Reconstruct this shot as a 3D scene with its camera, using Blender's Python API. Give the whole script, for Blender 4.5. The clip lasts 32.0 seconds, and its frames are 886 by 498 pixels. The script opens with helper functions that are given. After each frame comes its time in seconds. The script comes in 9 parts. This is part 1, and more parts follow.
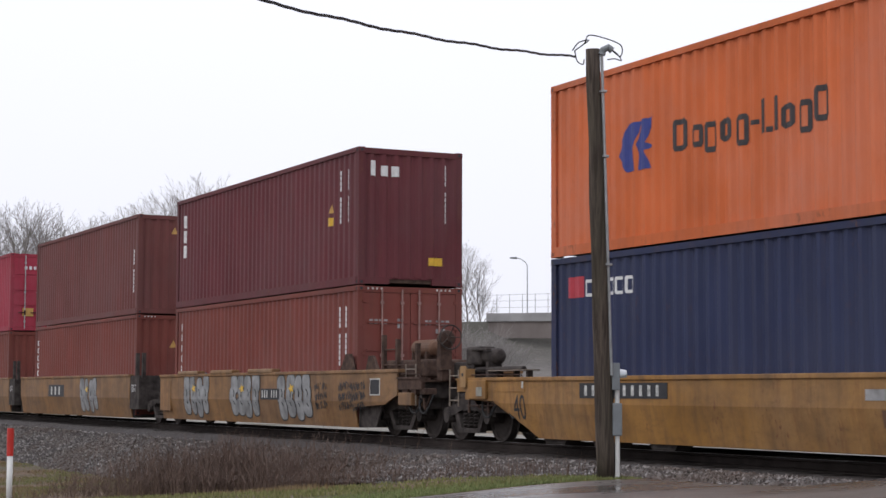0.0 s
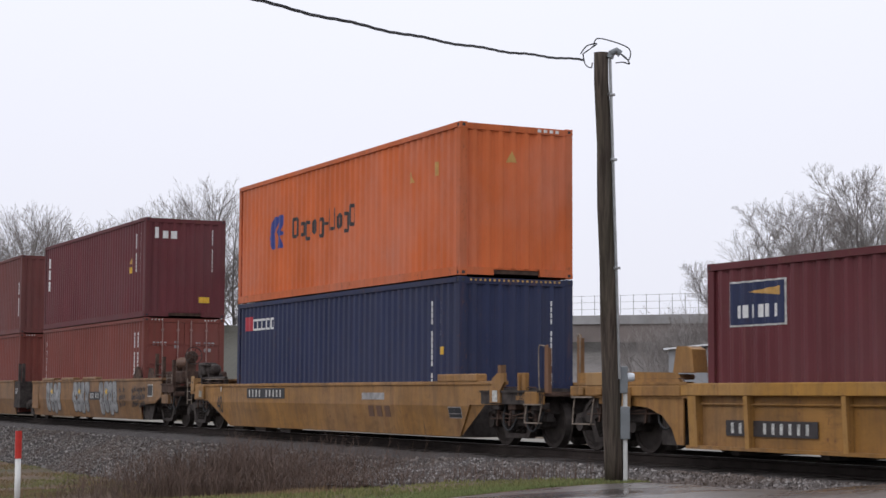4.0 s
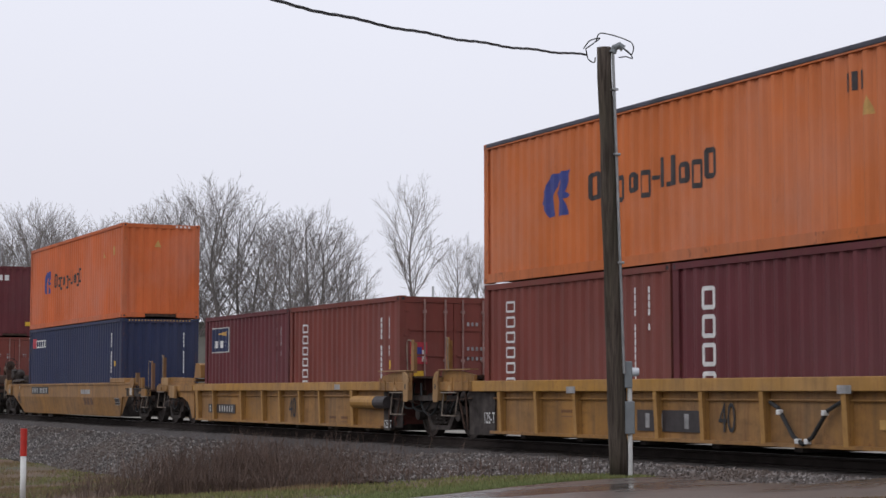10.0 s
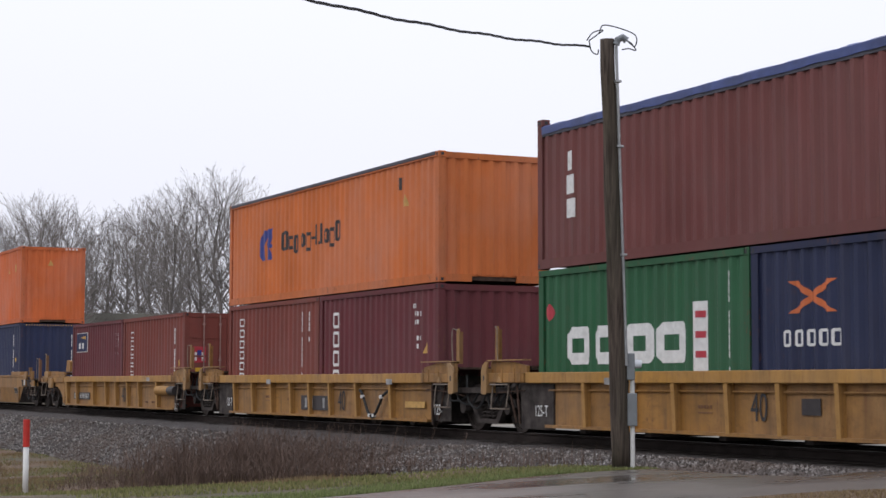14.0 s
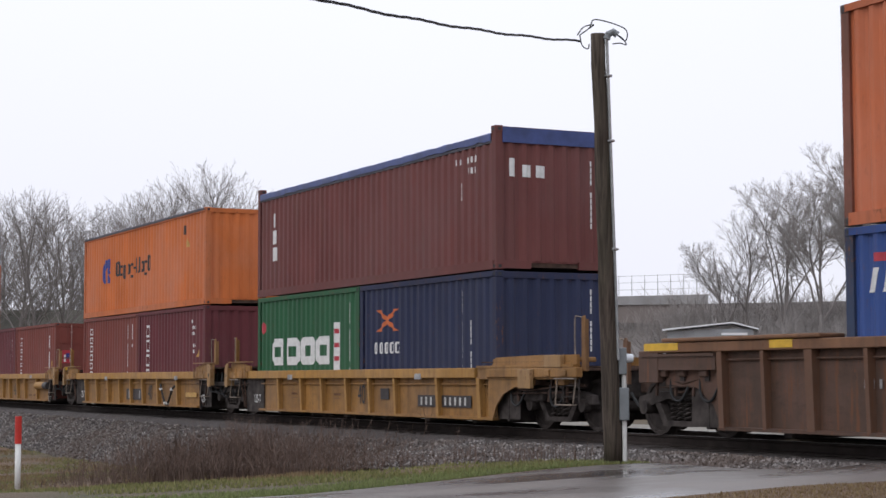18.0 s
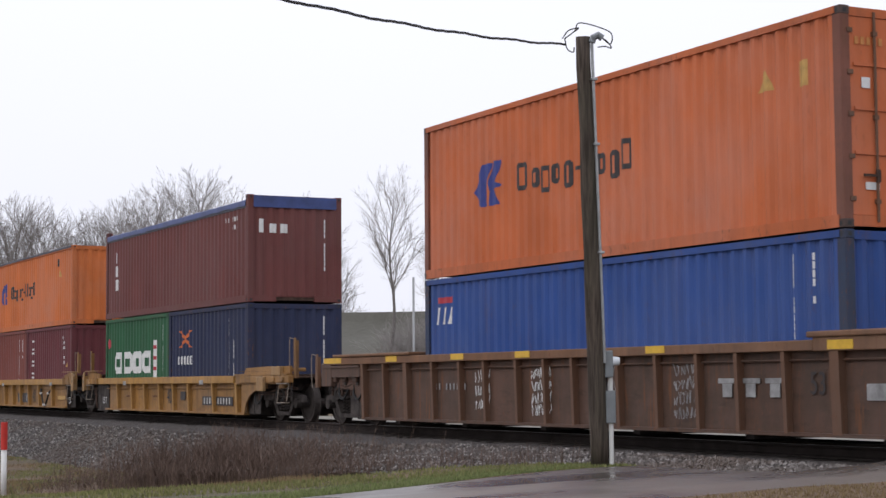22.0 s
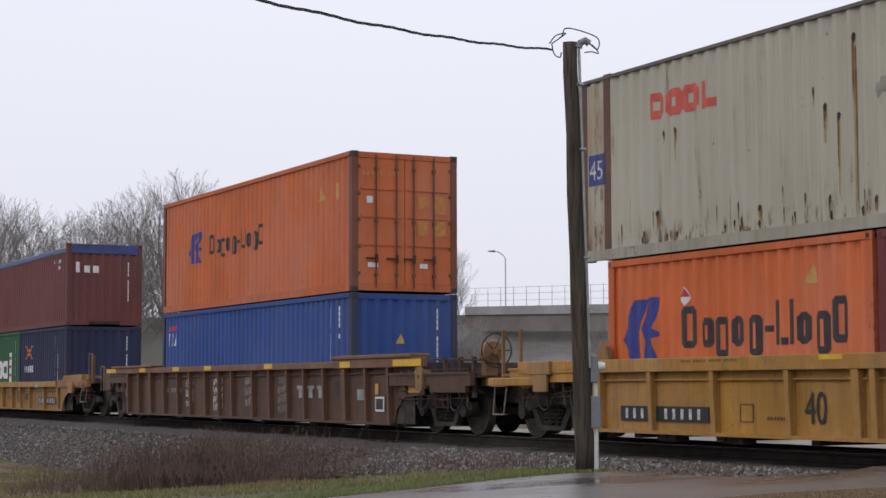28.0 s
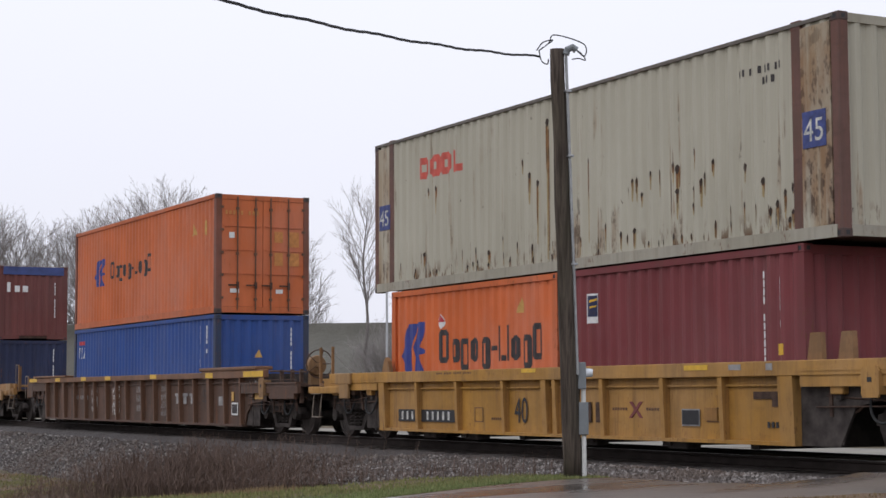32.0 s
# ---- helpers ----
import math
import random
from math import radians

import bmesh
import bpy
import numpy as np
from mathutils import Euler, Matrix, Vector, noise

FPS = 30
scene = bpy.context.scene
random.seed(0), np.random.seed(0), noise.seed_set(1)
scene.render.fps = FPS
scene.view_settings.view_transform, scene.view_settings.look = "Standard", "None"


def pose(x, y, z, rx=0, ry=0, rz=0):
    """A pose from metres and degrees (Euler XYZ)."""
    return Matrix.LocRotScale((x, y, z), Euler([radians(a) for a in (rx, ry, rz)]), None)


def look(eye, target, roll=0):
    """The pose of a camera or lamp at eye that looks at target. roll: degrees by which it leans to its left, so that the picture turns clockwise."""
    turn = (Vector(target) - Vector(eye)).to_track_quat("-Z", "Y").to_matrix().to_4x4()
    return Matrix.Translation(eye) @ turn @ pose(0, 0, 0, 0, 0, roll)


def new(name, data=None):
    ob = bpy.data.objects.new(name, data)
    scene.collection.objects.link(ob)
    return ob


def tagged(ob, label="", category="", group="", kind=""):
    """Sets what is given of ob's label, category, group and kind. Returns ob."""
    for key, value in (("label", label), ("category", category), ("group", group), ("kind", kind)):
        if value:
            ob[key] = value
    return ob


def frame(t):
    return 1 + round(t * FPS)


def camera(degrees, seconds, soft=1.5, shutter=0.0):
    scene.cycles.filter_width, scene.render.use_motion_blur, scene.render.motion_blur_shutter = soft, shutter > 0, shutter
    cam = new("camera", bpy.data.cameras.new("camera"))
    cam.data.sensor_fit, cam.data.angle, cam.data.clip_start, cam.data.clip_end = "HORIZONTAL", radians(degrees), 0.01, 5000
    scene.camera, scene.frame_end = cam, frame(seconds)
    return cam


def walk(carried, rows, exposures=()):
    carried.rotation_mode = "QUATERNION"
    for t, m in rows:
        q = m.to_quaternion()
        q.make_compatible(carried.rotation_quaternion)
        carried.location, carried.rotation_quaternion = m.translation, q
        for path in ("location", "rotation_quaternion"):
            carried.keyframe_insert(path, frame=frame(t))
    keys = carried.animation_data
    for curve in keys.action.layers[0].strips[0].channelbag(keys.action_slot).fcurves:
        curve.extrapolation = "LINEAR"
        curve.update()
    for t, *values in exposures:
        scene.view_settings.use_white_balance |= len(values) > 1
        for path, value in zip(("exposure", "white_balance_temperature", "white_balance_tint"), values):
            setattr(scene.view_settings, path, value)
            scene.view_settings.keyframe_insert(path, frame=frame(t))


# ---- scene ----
# World: x runs along the track (the train rolls towards -x), y points from the camera to the track, z up.
EYE, YAW = 1.2, 63.43
cam = camera(28.45, 32.0, soft=1.5, shutter=0.2)
HEAD = [  # seconds, yaw, pitch, roll
    (0.0, 0.00, 4.70, -0.19),
    (0.5, 0.04, 4.71, -0.37),
    (1.0, 0.03, 4.69, -0.40),
    (1.5, 0.05, 4.72, -0.32),
    (2.0, 0.08, 4.74, -0.18),
    (2.5, 0.10, 4.79, -0.18),
    (3.0, 0.11, 4.78, -0.20),
    (3.5, 0.21, 4.80, -0.21),
    (5.5, 0.31, 4.77, -0.40),
    (6.0, 0.30, 4.76, -0.36),
    (6.5, 0.30, 4.75, -0.33),
    (7.0, 0.28, 4.72, -0.34),
    (7.5, 0.26, 4.72, -0.29),
    (8.0, 0.25, 4.68, -0.32),
    (8.5, 0.26, 4.68, -0.21),
    (9.0, 0.29, 4.66, -0.06),
    (9.5, 0.34, 4.66, -0.09),
    (10.0, 0.39, 4.66, 0.01),
    (10.5, 0.44, 4.68, 0.28),
    (11.0, 0.46, 4.70, 0.21),
    (11.5, 0.47, 4.64, 0.20),
    (12.0, 0.51, 4.61, 0.14),
    (12.5, 0.51, 4.56, 0.17),
    (13.0, 0.52, 4.51, 0.14),
    (13.5, 0.52, 4.45, -0.08),
    (14.0, 0.48, 4.39, -0.10),
    (14.5, 0.50, 4.29, -0.23),
    (16.5, 0.37, 4.23, -0.04),
    (17.0, 0.32, 4.24, 0.03),
    (17.5, 0.27, 4.24, 0.07),
    (18.0, 0.20, 4.23, 0.15),
    (18.5, 0.16, 4.22, -0.02),
    (19.0, 0.09, 4.18, -0.07),
    (19.5, 0.02, 4.14, -0.19),
    (20.0, -0.02, 4.14, -0.19),
    (20.5, -0.04, 4.17, 0.03),
    (21.0, -0.06, 4.23, 0.06),
    (21.5, -0.15, 4.30, 0.26),
    (22.0, -0.26, 4.35, 0.42),
    (22.5, -0.35, 4.46, 0.50),
    (23.0, -0.45, 4.56, 0.43),
    (23.5, -0.53, 4.63, 0.41),
    (24.0, -0.60, 4.63, 0.27),
    (24.5, -0.65, 4.59, 0.20),
    (25.0, -0.69, 4.54, 0.21),
    (25.5, -0.72, 4.52, 0.34),
    (27.5, -0.76, 4.47, 0.17),
    (28.0, -0.72, 4.49, 0.15),
    (28.5, -0.75, 4.47, 0.22),
    (29.0, -0.75, 4.46, 0.23),
    (29.5, -0.81, 4.41, 0.38),
    (30.0, -0.85, 4.37, 0.34),
    (30.5, -0.88, 4.34, 0.29),
    (31.0, -0.91, 4.39, 0.21),
    (31.5, -0.97, 4.54, 0.32),
    (32.0, -1.13, 4.71, 0.26),
]
EXPOSURES = [(0.0, 0.26), (2.0, 0.32), (4.0, 0.14), (6.0, -0.16), (8.0, -0.17), (10.0, -0.01), (12.0, 0.08), (13.5, 0.17), (15.0, 0.28), (17.0, 0.4), (19.0, 0.05), (22.0, 0.25), (25.0, 0.25), (28.0, 0.03), (31.0, 0.15), (32.0, 0.15)]
walk(cam, [(t, pose(0, 0, EYE, 90 + p, 0, YAW + a) @ pose(0, 0, 0, 0, 0, -r)) for t, a, p, r in HEAD], [(t, e, 6600, 13) for t, e in EXPOSURES])

# metres that the train has rolled at each full second
ROLLED = [0.02, 4.0, 7.95, 11.93, 15.89, 19.75, 23.66, 27.56, 31.44, 35.2, 38.89, 42.53, 46.13, 49.63, 53.08, 56.49, 59.88, 63.22, 66.48, 69.54, 72.55, 75.52, 78.37, 81.13, 83.8, 86.36, 88.8, 91.09, 93.29, 95.35, 97.25, 99.02, 100.5]

# ---- sky and light: a bright overcast, hazy winter day ----
world = bpy.data.worlds.new("overcast_sky")
scene.world = world
world.use_nodes = True
wn, wl = world.node_tree.nodes, world.node_tree.links
wn.clear()
w_out = wn.new("ShaderNodeOutputWorld")
w_bg = wn.new("ShaderNodeBackground")
w_sky = wn.new("ShaderNodeTexSky")
w_sky.sky_type, w_sky.sun_disc, w_sky.sun_elevation, w_sky.sun_rotation = "NISHITA", False, radians(42), radians(200)
w_sky.air_density, w_sky.dust_density = 1.0, 6.0
w_geo = wn.new("ShaderNodeTexCoord")
w_sep = wn.new("ShaderNodeSeparateXYZ")
wl.new(w_geo.outputs["Generated"], w_sep.inputs[0])
w_ramp = wn.new("ShaderNodeValToRGB")
w_ramp.color_ramp.elements[0].position, w_ramp.color_ramp.elements[0].color = 0.0, (0.735, 0.765, 0.85, 1)
w_ramp.color_ramp.elements[1].position, w_ramp.color_ramp.elements[1].color = 1.0, (0.86, 0.92, 1.04, 1)
wl.new(w_sep.outputs["Z"], w_ramp.inputs[0])
w_noise = wn.new("ShaderNodeTexNoise")
w_noise.inputs["Scale"].default_value, w_noise.inputs["Detail"].default_value = 1.6, 3.0
wl.new(w_geo.outputs["Generated"], w_noise.inputs["Vector"])
w_rise = wn.new("ShaderNodeMapRange")       # overcast: the zenith is brighter than the horizon
w_rise.inputs["From Min"].default_value, w_rise.inputs["From Max"].default_value = 0.0, 1.0
w_rise.inputs["To Min"].default_value, w_rise.inputs["To Max"].default_value = 0.97, 1.35
wl.new(w_sep.outputs["Z"], w_rise.inputs["Value"])
w_cloud = wn.new("ShaderNodeMapRange")
w_cloud.inputs["To Min"].default_value, w_cloud.inputs["To Max"].default_value = 0.97, 1.03
wl.new(w_noise.outputs["Fac"], w_cloud.inputs["Value"])
w_gain = wn.new("ShaderNodeMath")
w_gain.operation = "MULTIPLY"
wl.new(w_rise.outputs["Result"], w_gain.inputs[0])
wl.new(w_cloud.outputs["Result"], w_gain.inputs[1])
w_scale = wn.new("ShaderNodeVectorMath")
w_scale.operation = "SCALE"
wl.new(w_ramp.outputs["Color"], w_scale.inputs[0])
wl.new(w_gain.outputs[0], w_scale.inputs["Scale"])
w_thin = wn.new("ShaderNodeVectorMath")     # the clear sky above, seen thinly through the cloud
w_thin.operation = "SCALE"
w_thin.inputs["Scale"].default_value = 0.004
wl.new(w_sky.outputs["Color"], w_thin.inputs[0])
w_sum = wn.new("ShaderNodeVectorMath")
w_sum.operation = "ADD"
wl.new(w_scale.outputs[0], w_sum.inputs[0])
wl.new(w_thin.outputs[0], w_sum.inputs[1])
wl.new(w_sum.outputs[0], w_bg.inputs["Color"])
w_bg.inputs["Strength"].default_value = 1.0
wl.new(w_bg.outputs[0], w_out.inputs[0])

sun = new("sun", bpy.data.lights.new("sun", "SUN"))
sun.data.energy, sun.data.angle, sun.data.color = 0.35, radians(35), (1.0, 0.98, 0.96)
sun.matrix_world = look((-10, -25, 30), (-20, 12, 0))


# ---- materials ----
YC = 15.89          # the middle of the track


def nodes_of(name):
    m = bpy.data.materials.new(name)
    m.use_nodes = True
    n, l = m.node_tree.nodes, m.node_tree.links
    return m, n, l, n["Principled BSDF"]


def noise_node(n, l, scale, detail=4.0, stretch=(1, 1, 1), rough=0.55):
    co = n.new("ShaderNodeTexCoord")
    mp = n.new("ShaderNodeMapping")
    mp.inputs["Scale"].default_value = stretch
    l.new(co.outputs["Object"], mp.inputs["Vector"])
    t = n.new("ShaderNodeTexNoise")
    t.inputs["Scale"].default_value, t.inputs["Detail"].default_value, t.inputs["Roughness"].default_value = scale, detail, rough
    l.new(mp.outputs[0], t.inputs["Vector"])
    return t.outputs["Fac"]


def steps(n, l, fac, lo, hi, a=0.0, b=1.0):
    r = n.new("ShaderNodeMapRange")
    r.inputs["From Min"].default_value, r.inputs["From Max"].default_value = lo, hi
    r.inputs["To Min"].default_value, r.inputs["To Max"].default_value = a, b
    l.new(fac, r.inputs["Value"])
    return r.outputs["Result"]


def blend(n, l, fac, a, b, how="MIX"):
    x = n.new("ShaderNodeMix")
    x.data_type, x.blend_type = "RGBA", how
    if isinstance(fac, float):
        x.inputs["Factor"].default_value = fac
    else:
        l.new(fac, x.inputs["Factor"])
    for key, v in (("A", a), ("B", b)):
        sock = [s for s in x.inputs if s.name == key and s.type == "RGBA"][0]
        if isinstance(v, tuple):
            sock.default_value = (*v, 1)
        else:
            l.new(v, sock)
    return [o for o in x.outputs if o.type == "RGBA"][0]


def times_node(n, l, a, b):
    x = n.new("ShaderNodeMath")
    x.operation = "MULTIPLY"
    l.new(a, x.inputs[0])
    if isinstance(b, float):
        x.inputs[1].default_value = b
    else:
        l.new(b, x.inputs[1])
    return x.outputs[0]


def bump(n, l, bsdf, height, strength=0.3, distance=0.01):
    b = n.new("ShaderNodeBump")
    b.inputs["Strength"].default_value, b.inputs["Distance"].default_value = strength, distance
    l.new(height, b.inputs["Height"])
    l.new(b.outputs["Normal"], bsdf.inputs["Normal"])


MATS, COLOURS = {}, {}


def painted(name, colour, grime=0.35, rust=0.12, rough=0.5, dirt=(0.06, 0.045, 0.035), blotch=0.0, runs=0.0):
    """Old paint on steel: faded patches, streaks that ran down, soot, runs and specks of rust."""
    if name in MATS:
        return MATS[name]
    m, n, l, p = nodes_of(name)
    COLOURS[name] = colour
    fade = noise_node(n, l, 0.7, 5, (1, 1, 0.6))
    pale = tuple(min(1.0, c * 1.14 + 0.012) for c in colour)
    deep = tuple(c * 0.8 for c in colour)
    col = blend(n, l, steps(n, l, fade, 0.3, 0.7), deep, pale)
    grey = sum(colour) / 3
    chalk = tuple(0.72 * c + 0.4 * grey + 0.012 for c in colour)      # sun-bleached, scoured patches
    col = blend(n, l, steps(n, l, noise_node(n, l, 0.42, 6, (1, 1, 0.8), 0.62), 0.46, 0.68, 0.0, 0.55), col, chalk)
    film = steps(n, l, noise_node(n, l, 1.5, 6, (1, 1, 0.16), 0.65), 0.46, 0.72, 0.0, 0.2 + grime * 0.5)      # road film that ran down in wide sheets
    col = blend(n, l, film, col, tuple(0.6 * c + 0.01 for c in colour))
    streak = steps(n, l, noise_node(n, l, 7.0, 4, (1, 1, 0.07)), 0.5, 0.8, 0.0, grime)
    col = blend(n, l, streak, col, dirt)
    fine = steps(n, l, noise_node(n, l, 26.0, 3, (1, 1, 0.05)), 0.52, 0.78, 0.0, grime * 0.4)
    col = blend(n, l, fine, col, dirt)
    if blotch:
        soot = steps(n, l, noise_node(n, l, 1.1, 7, (1, 1, 1.2), 0.7), 0.4, 0.7, 0.0, blotch)
        col = blend(n, l, soot, col, (0.055, 0.034, 0.022))
        smear = steps(n, l, noise_node(n, l, 3.4, 6, (0.5, 1, 1.6), 0.75), 0.55, 0.7, 0.0, blotch * 0.55)
        col = blend(n, l, smear, col, (0.028, 0.02, 0.016))
    if runs:
        ran = times_node(n, l, steps(n, l, noise_node(n, l, 9.0, 5, (1, 1, 0.1), 0.65), 0.55, 0.65), steps(n, l, noise_node(n, l, 0.8, 4), 0.42, 0.6, 0.15, 1.0))
        col = blend(n, l, times_node(n, l, ran, runs), col, (0.15, 0.062, 0.028))
    patch = noise_node(n, l, 2.2, 6, (1, 1, 0.5), 0.7)
    speck = noise_node(n, l, 23.0, 3, (1, 1, 0.35), 0.6)
    r = times_node(n, l, steps(n, l, patch, 0.5, 0.62), steps(n, l, speck, 0.56, 0.66))
    r = times_node(n, l, r, min(1.0, rust * 4))
    col = blend(n, l, r, col, (0.13, 0.055, 0.03))
    l.new(col, p.inputs["Base Color"])
    l.new(steps(n, l, fade, 0.2, 0.8, rough, rough + 0.2), p.inputs["Roughness"])
    p.inputs["Specular IOR Level"].default_value = 0.24
    bump(n, l, p, noise_node(n, l, 1.6, 5), 0.25, 0.03)
    MATS[name] = m
    return m


def grimy(paint):
    """The same paint on rails and posts, which take more knocks, soot and rust."""
    name = "knocked_" + paint.name
    if name in MATS or paint.name not in COLOURS:
        return MATS.get(name, paint)
    return painted(name, tuple(c * 0.92 for c in COLOURS[paint.name]), 0.25, 0.2, 0.6, blotch=0.08, runs=0.2)


def plain(name, colour, rough=0.6, metal=0.0, var=0.25, scale=6.0, bumpy=0.15, spec=0.4):
    if name in MATS:
        return MATS[name]
    m, n, l, p = nodes_of(name)
    f = noise_node(n, l, scale, 5)
    a, b = tuple(c * (1 - var) for c in colour), tuple(min(1, c * (1 + var)) for c in colour)
    l.new(blend(n, l, steps(n, l, f, 0.3, 0.7), a, b), p.inputs["Base Color"])
    p.inputs["Roughness"].default_value, p.inputs["Metallic"].default_value = rough, metal
    p.inputs["Specular IOR Level"].default_value = spec
    if bumpy:
        bump(n, l, p, noise_node(n, l, scale * 4, 4), bumpy, 0.01)
    MATS[name] = m
    return m


def rusty_cream(name, heavy=0.0):
    """Cream container paint; chips in columns, dark at the heart, with rust running down from them."""
    m, n, l, p = nodes_of(name)
    fade = noise_node(n, l, 0.8, 5, (1, 1, 0.5))
    col = blend(n, l, steps(n, l, fade, 0.3, 0.7), (0.36, 0.338, 0.265), (0.425, 0.402, 0.322))
    col = blend(n, l, steps(n, l, noise_node(n, l, 11.0, 4, (1, 1, 0.04)), 0.52, 0.78, 0.0, 0.13), col, (0.25, 0.205, 0.12))
    if heavy:
        col = blend(n, l, steps(n, l, noise_node(n, l, 4.0, 4, (1, 1, 0.15)), 0.4, 0.62, 0.03, 0.6), col, (0.26, 0.155, 0.062))
    co = n.new("ShaderNodeTexCoord")
    sep = n.new("ShaderNodeSeparateXYZ")
    l.new(co.outputs["Object"], sep.inputs[0])
    low = steps(n, l, sep.outputs["Z"], 0.1, 2.8, 1.0, 0.45)
    patch = steps(n, l, noise_node(n, l, 0.5, 4), 0.44 - heavy * 0.38, 0.62 - heavy * 0.34, 0.03 + 0.97 * heavy, 0.75 + 0.25 * heavy)
    lane = times_node(n, l, steps(n, l, noise_node(n, l, 5.5, 4, (1, 1, 0.05), 0.6), 0.56 - heavy * 0.12, 0.6), patch)
    along = steps(n, l, noise_node(n, l, 2.2, 4, (1, 1, 0.5), 0.6), 0.42 - heavy * 0.1, 0.56)
    ran = times_node(n, l, lane, along)
    col = blend(n, l, times_node(n, l, ran, 0.75), col, (0.2, 0.098, 0.038))
    chip = times_node(n, l, times_node(n, l, lane, steps(n, l, noise_node(n, l, 6.5, 6, (1, 1, 0.5), 0.7), 0.5, 0.56)), low)
    col = blend(n, l, chip, col, (0.05, 0.028, 0.018))
    loose = times_node(n, l, steps(n, l, noise_node(n, l, 9.0, 4, (1, 1, 0.5), 0.6), 0.7, 0.73), low)
    col = blend(n, l, loose, col, (0.05, 0.03, 0.02))
    edge = times_node(n, l, steps(n, l, sep.outputs["Z"], 0.18, 0.5, 0.9, 0.0), steps(n, l, noise_node(n, l, 8.0, 5, (1, 1, 0.22), 0.65), 0.54, 0.6))
    col = blend(n, l, edge, col, (0.11, 0.056, 0.026))
    l.new(col, p.inputs["Base Color"])
    p.inputs["Roughness"].default_value = 0.65
    p.inputs["Specular IOR Level"].default_value = 0.25
    bump(n, l, p, noise_node(n, l, 1.6, 5), 0.25, 0.03)
    return m


ORANGE = painted("orange_container_paint", (0.58, 0.13, 0.034), 0.1, 0.03, runs=0.06)
ORANGE_OLD = painted("faded_orange_container_paint", (0.53, 0.132, 0.042), 0.12, 0.05, runs=0.14)
AMBER = painted("amber_orange_container_paint", (0.55, 0.145, 0.035), 0.12, 0.04, runs=0.08)
MAROON = painted("maroon_container_paint", (0.12, 0.023, 0.028), 0.2, 0.06, runs=0.15)
BROWN_RED = painted("brown_red_container_paint", (0.145, 0.042, 0.037), 0.25, 0.08, runs=0.2)
BRICK_RED = painted("brick_red_container_paint", (0.18, 0.042, 0.03), 0.25, 0.08, runs=0.2)
CRIMSON = painted("crimson_container_paint", (0.34, 0.03, 0.055), 0.2, 0.05)
WINE = painted("wine_red_container_paint", (0.175, 0.033, 0.036), 0.25, 0.06, runs=0.15)
NAVY = painted("navy_container_paint", (0.018, 0.026, 0.072), 0.2, 0.05)
NAVY_DARK = painted("dark_navy_container_paint", (0.015, 0.022, 0.06), 0.2, 0.05)
BLUE = painted("bright_blue_container_paint", (0.022, 0.068, 0.25), 0.2, 0.05, runs=0.12)
SOOTY_BLUE = painted("sooty_blue_post_paint", (0.022, 0.042, 0.09), 0.4, 0.3, blotch=0.35, runs=0.2)
GREEN = painted("green_container_paint", (0.016, 0.095, 0.038), 0.2, 0.05)
CREAM = rusty_cream("cream_paint_running_rust")
CREAM_RAIL = painted("cream_rail_paint", (0.33, 0.305, 0.235), 0.3, 0.2, blotch=0.12, runs=0.2)
GREY_RAIL = painted("sooty_cream_rail_paint", (0.13, 0.115, 0.095), 0.4, 0.3, blotch=0.3)
CREAM_RUSTY = rusty_cream("cream_paint_eaten_by_rust", 1.0)
RUST_RUN = plain("running_rust", (0.165, 0.078, 0.03), 0.8, 0, 0.6, 7)
RUST_HALO = plain("thin_ochre_rust_stain", (0.305, 0.23, 0.115), 0.75, 0, 0.2, 9)
RUST_CHIP = plain("black_rust_chip", (0.045, 0.03, 0.022), 0.85, 0, 0.5, 16)
SMUDGE = plain("grey_smudge", (0.25, 0.24, 0.2), 0.8, 0, 0.3, 8)
RUSTED = painted("rusted_post_paint", (0.145, 0.062, 0.045), 0.5, 0.5, blotch=0.7, runs=0.6)
ORANGE_POST = painted("rusty_orange_post_paint", (0.21, 0.068, 0.04), 0.4, 0.5, blotch=0.4, runs=0.5)
FADED_AMBER = plain("worn_amber_decal", (0.47, 0.19, 0.05), 0.6, 0, 0.2, 9)
WORN_ROD = plain("worn_lock_rod", (0.26, 0.15, 0.13), 0.6, 0, 0.3, 5)
PLATE_BLUE = plain("weathered_blue_plate", (0.035, 0.05, 0.17), 0.6, 0, 0.4, 9)
PLATE_WHITE = plain("worn_white_figures", (0.45, 0.45, 0.42), 0.6, 0, 0.4, 14)
CASTING = painted("grimy_corner_casting", (0.07, 0.042, 0.035), 0.4, 0.3)
YELLOW = painted("weathered_yellow_car_paint", (0.325, 0.158, 0.036), 0.5, 0.2, blotch=0.5, runs=0.4)
YELLOW_FRESH = painted("brighter_yellow_car_paint", (0.41, 0.205, 0.035), 0.4, 0.15, blotch=0.3, runs=0.35)
YELLOW_DULL = painted("dull_yellow_brown_car_paint", (0.25, 0.125, 0.042), 0.6, 0.2, blotch=0.6, runs=0.4)
BROWN_CAR = painted("brown_grime_car_paint", (0.102, 0.052, 0.034), 0.5, 0.5, blotch=0.85, runs=0.85)
BROWN_RIB = painted("rusty_rib_paint", (0.145, 0.07, 0.038), 0.4, 0.3, blotch=0.3, runs=0.5)
BROWN_SILL = painted("brown_sill_paint", (0.19, 0.088, 0.04), 0.5, 0.2, blotch=0.35)
PALE_ROD = plain("worn_grab_iron", (0.19, 0.15, 0.115), 0.6, 0.0, 0.35, 9)
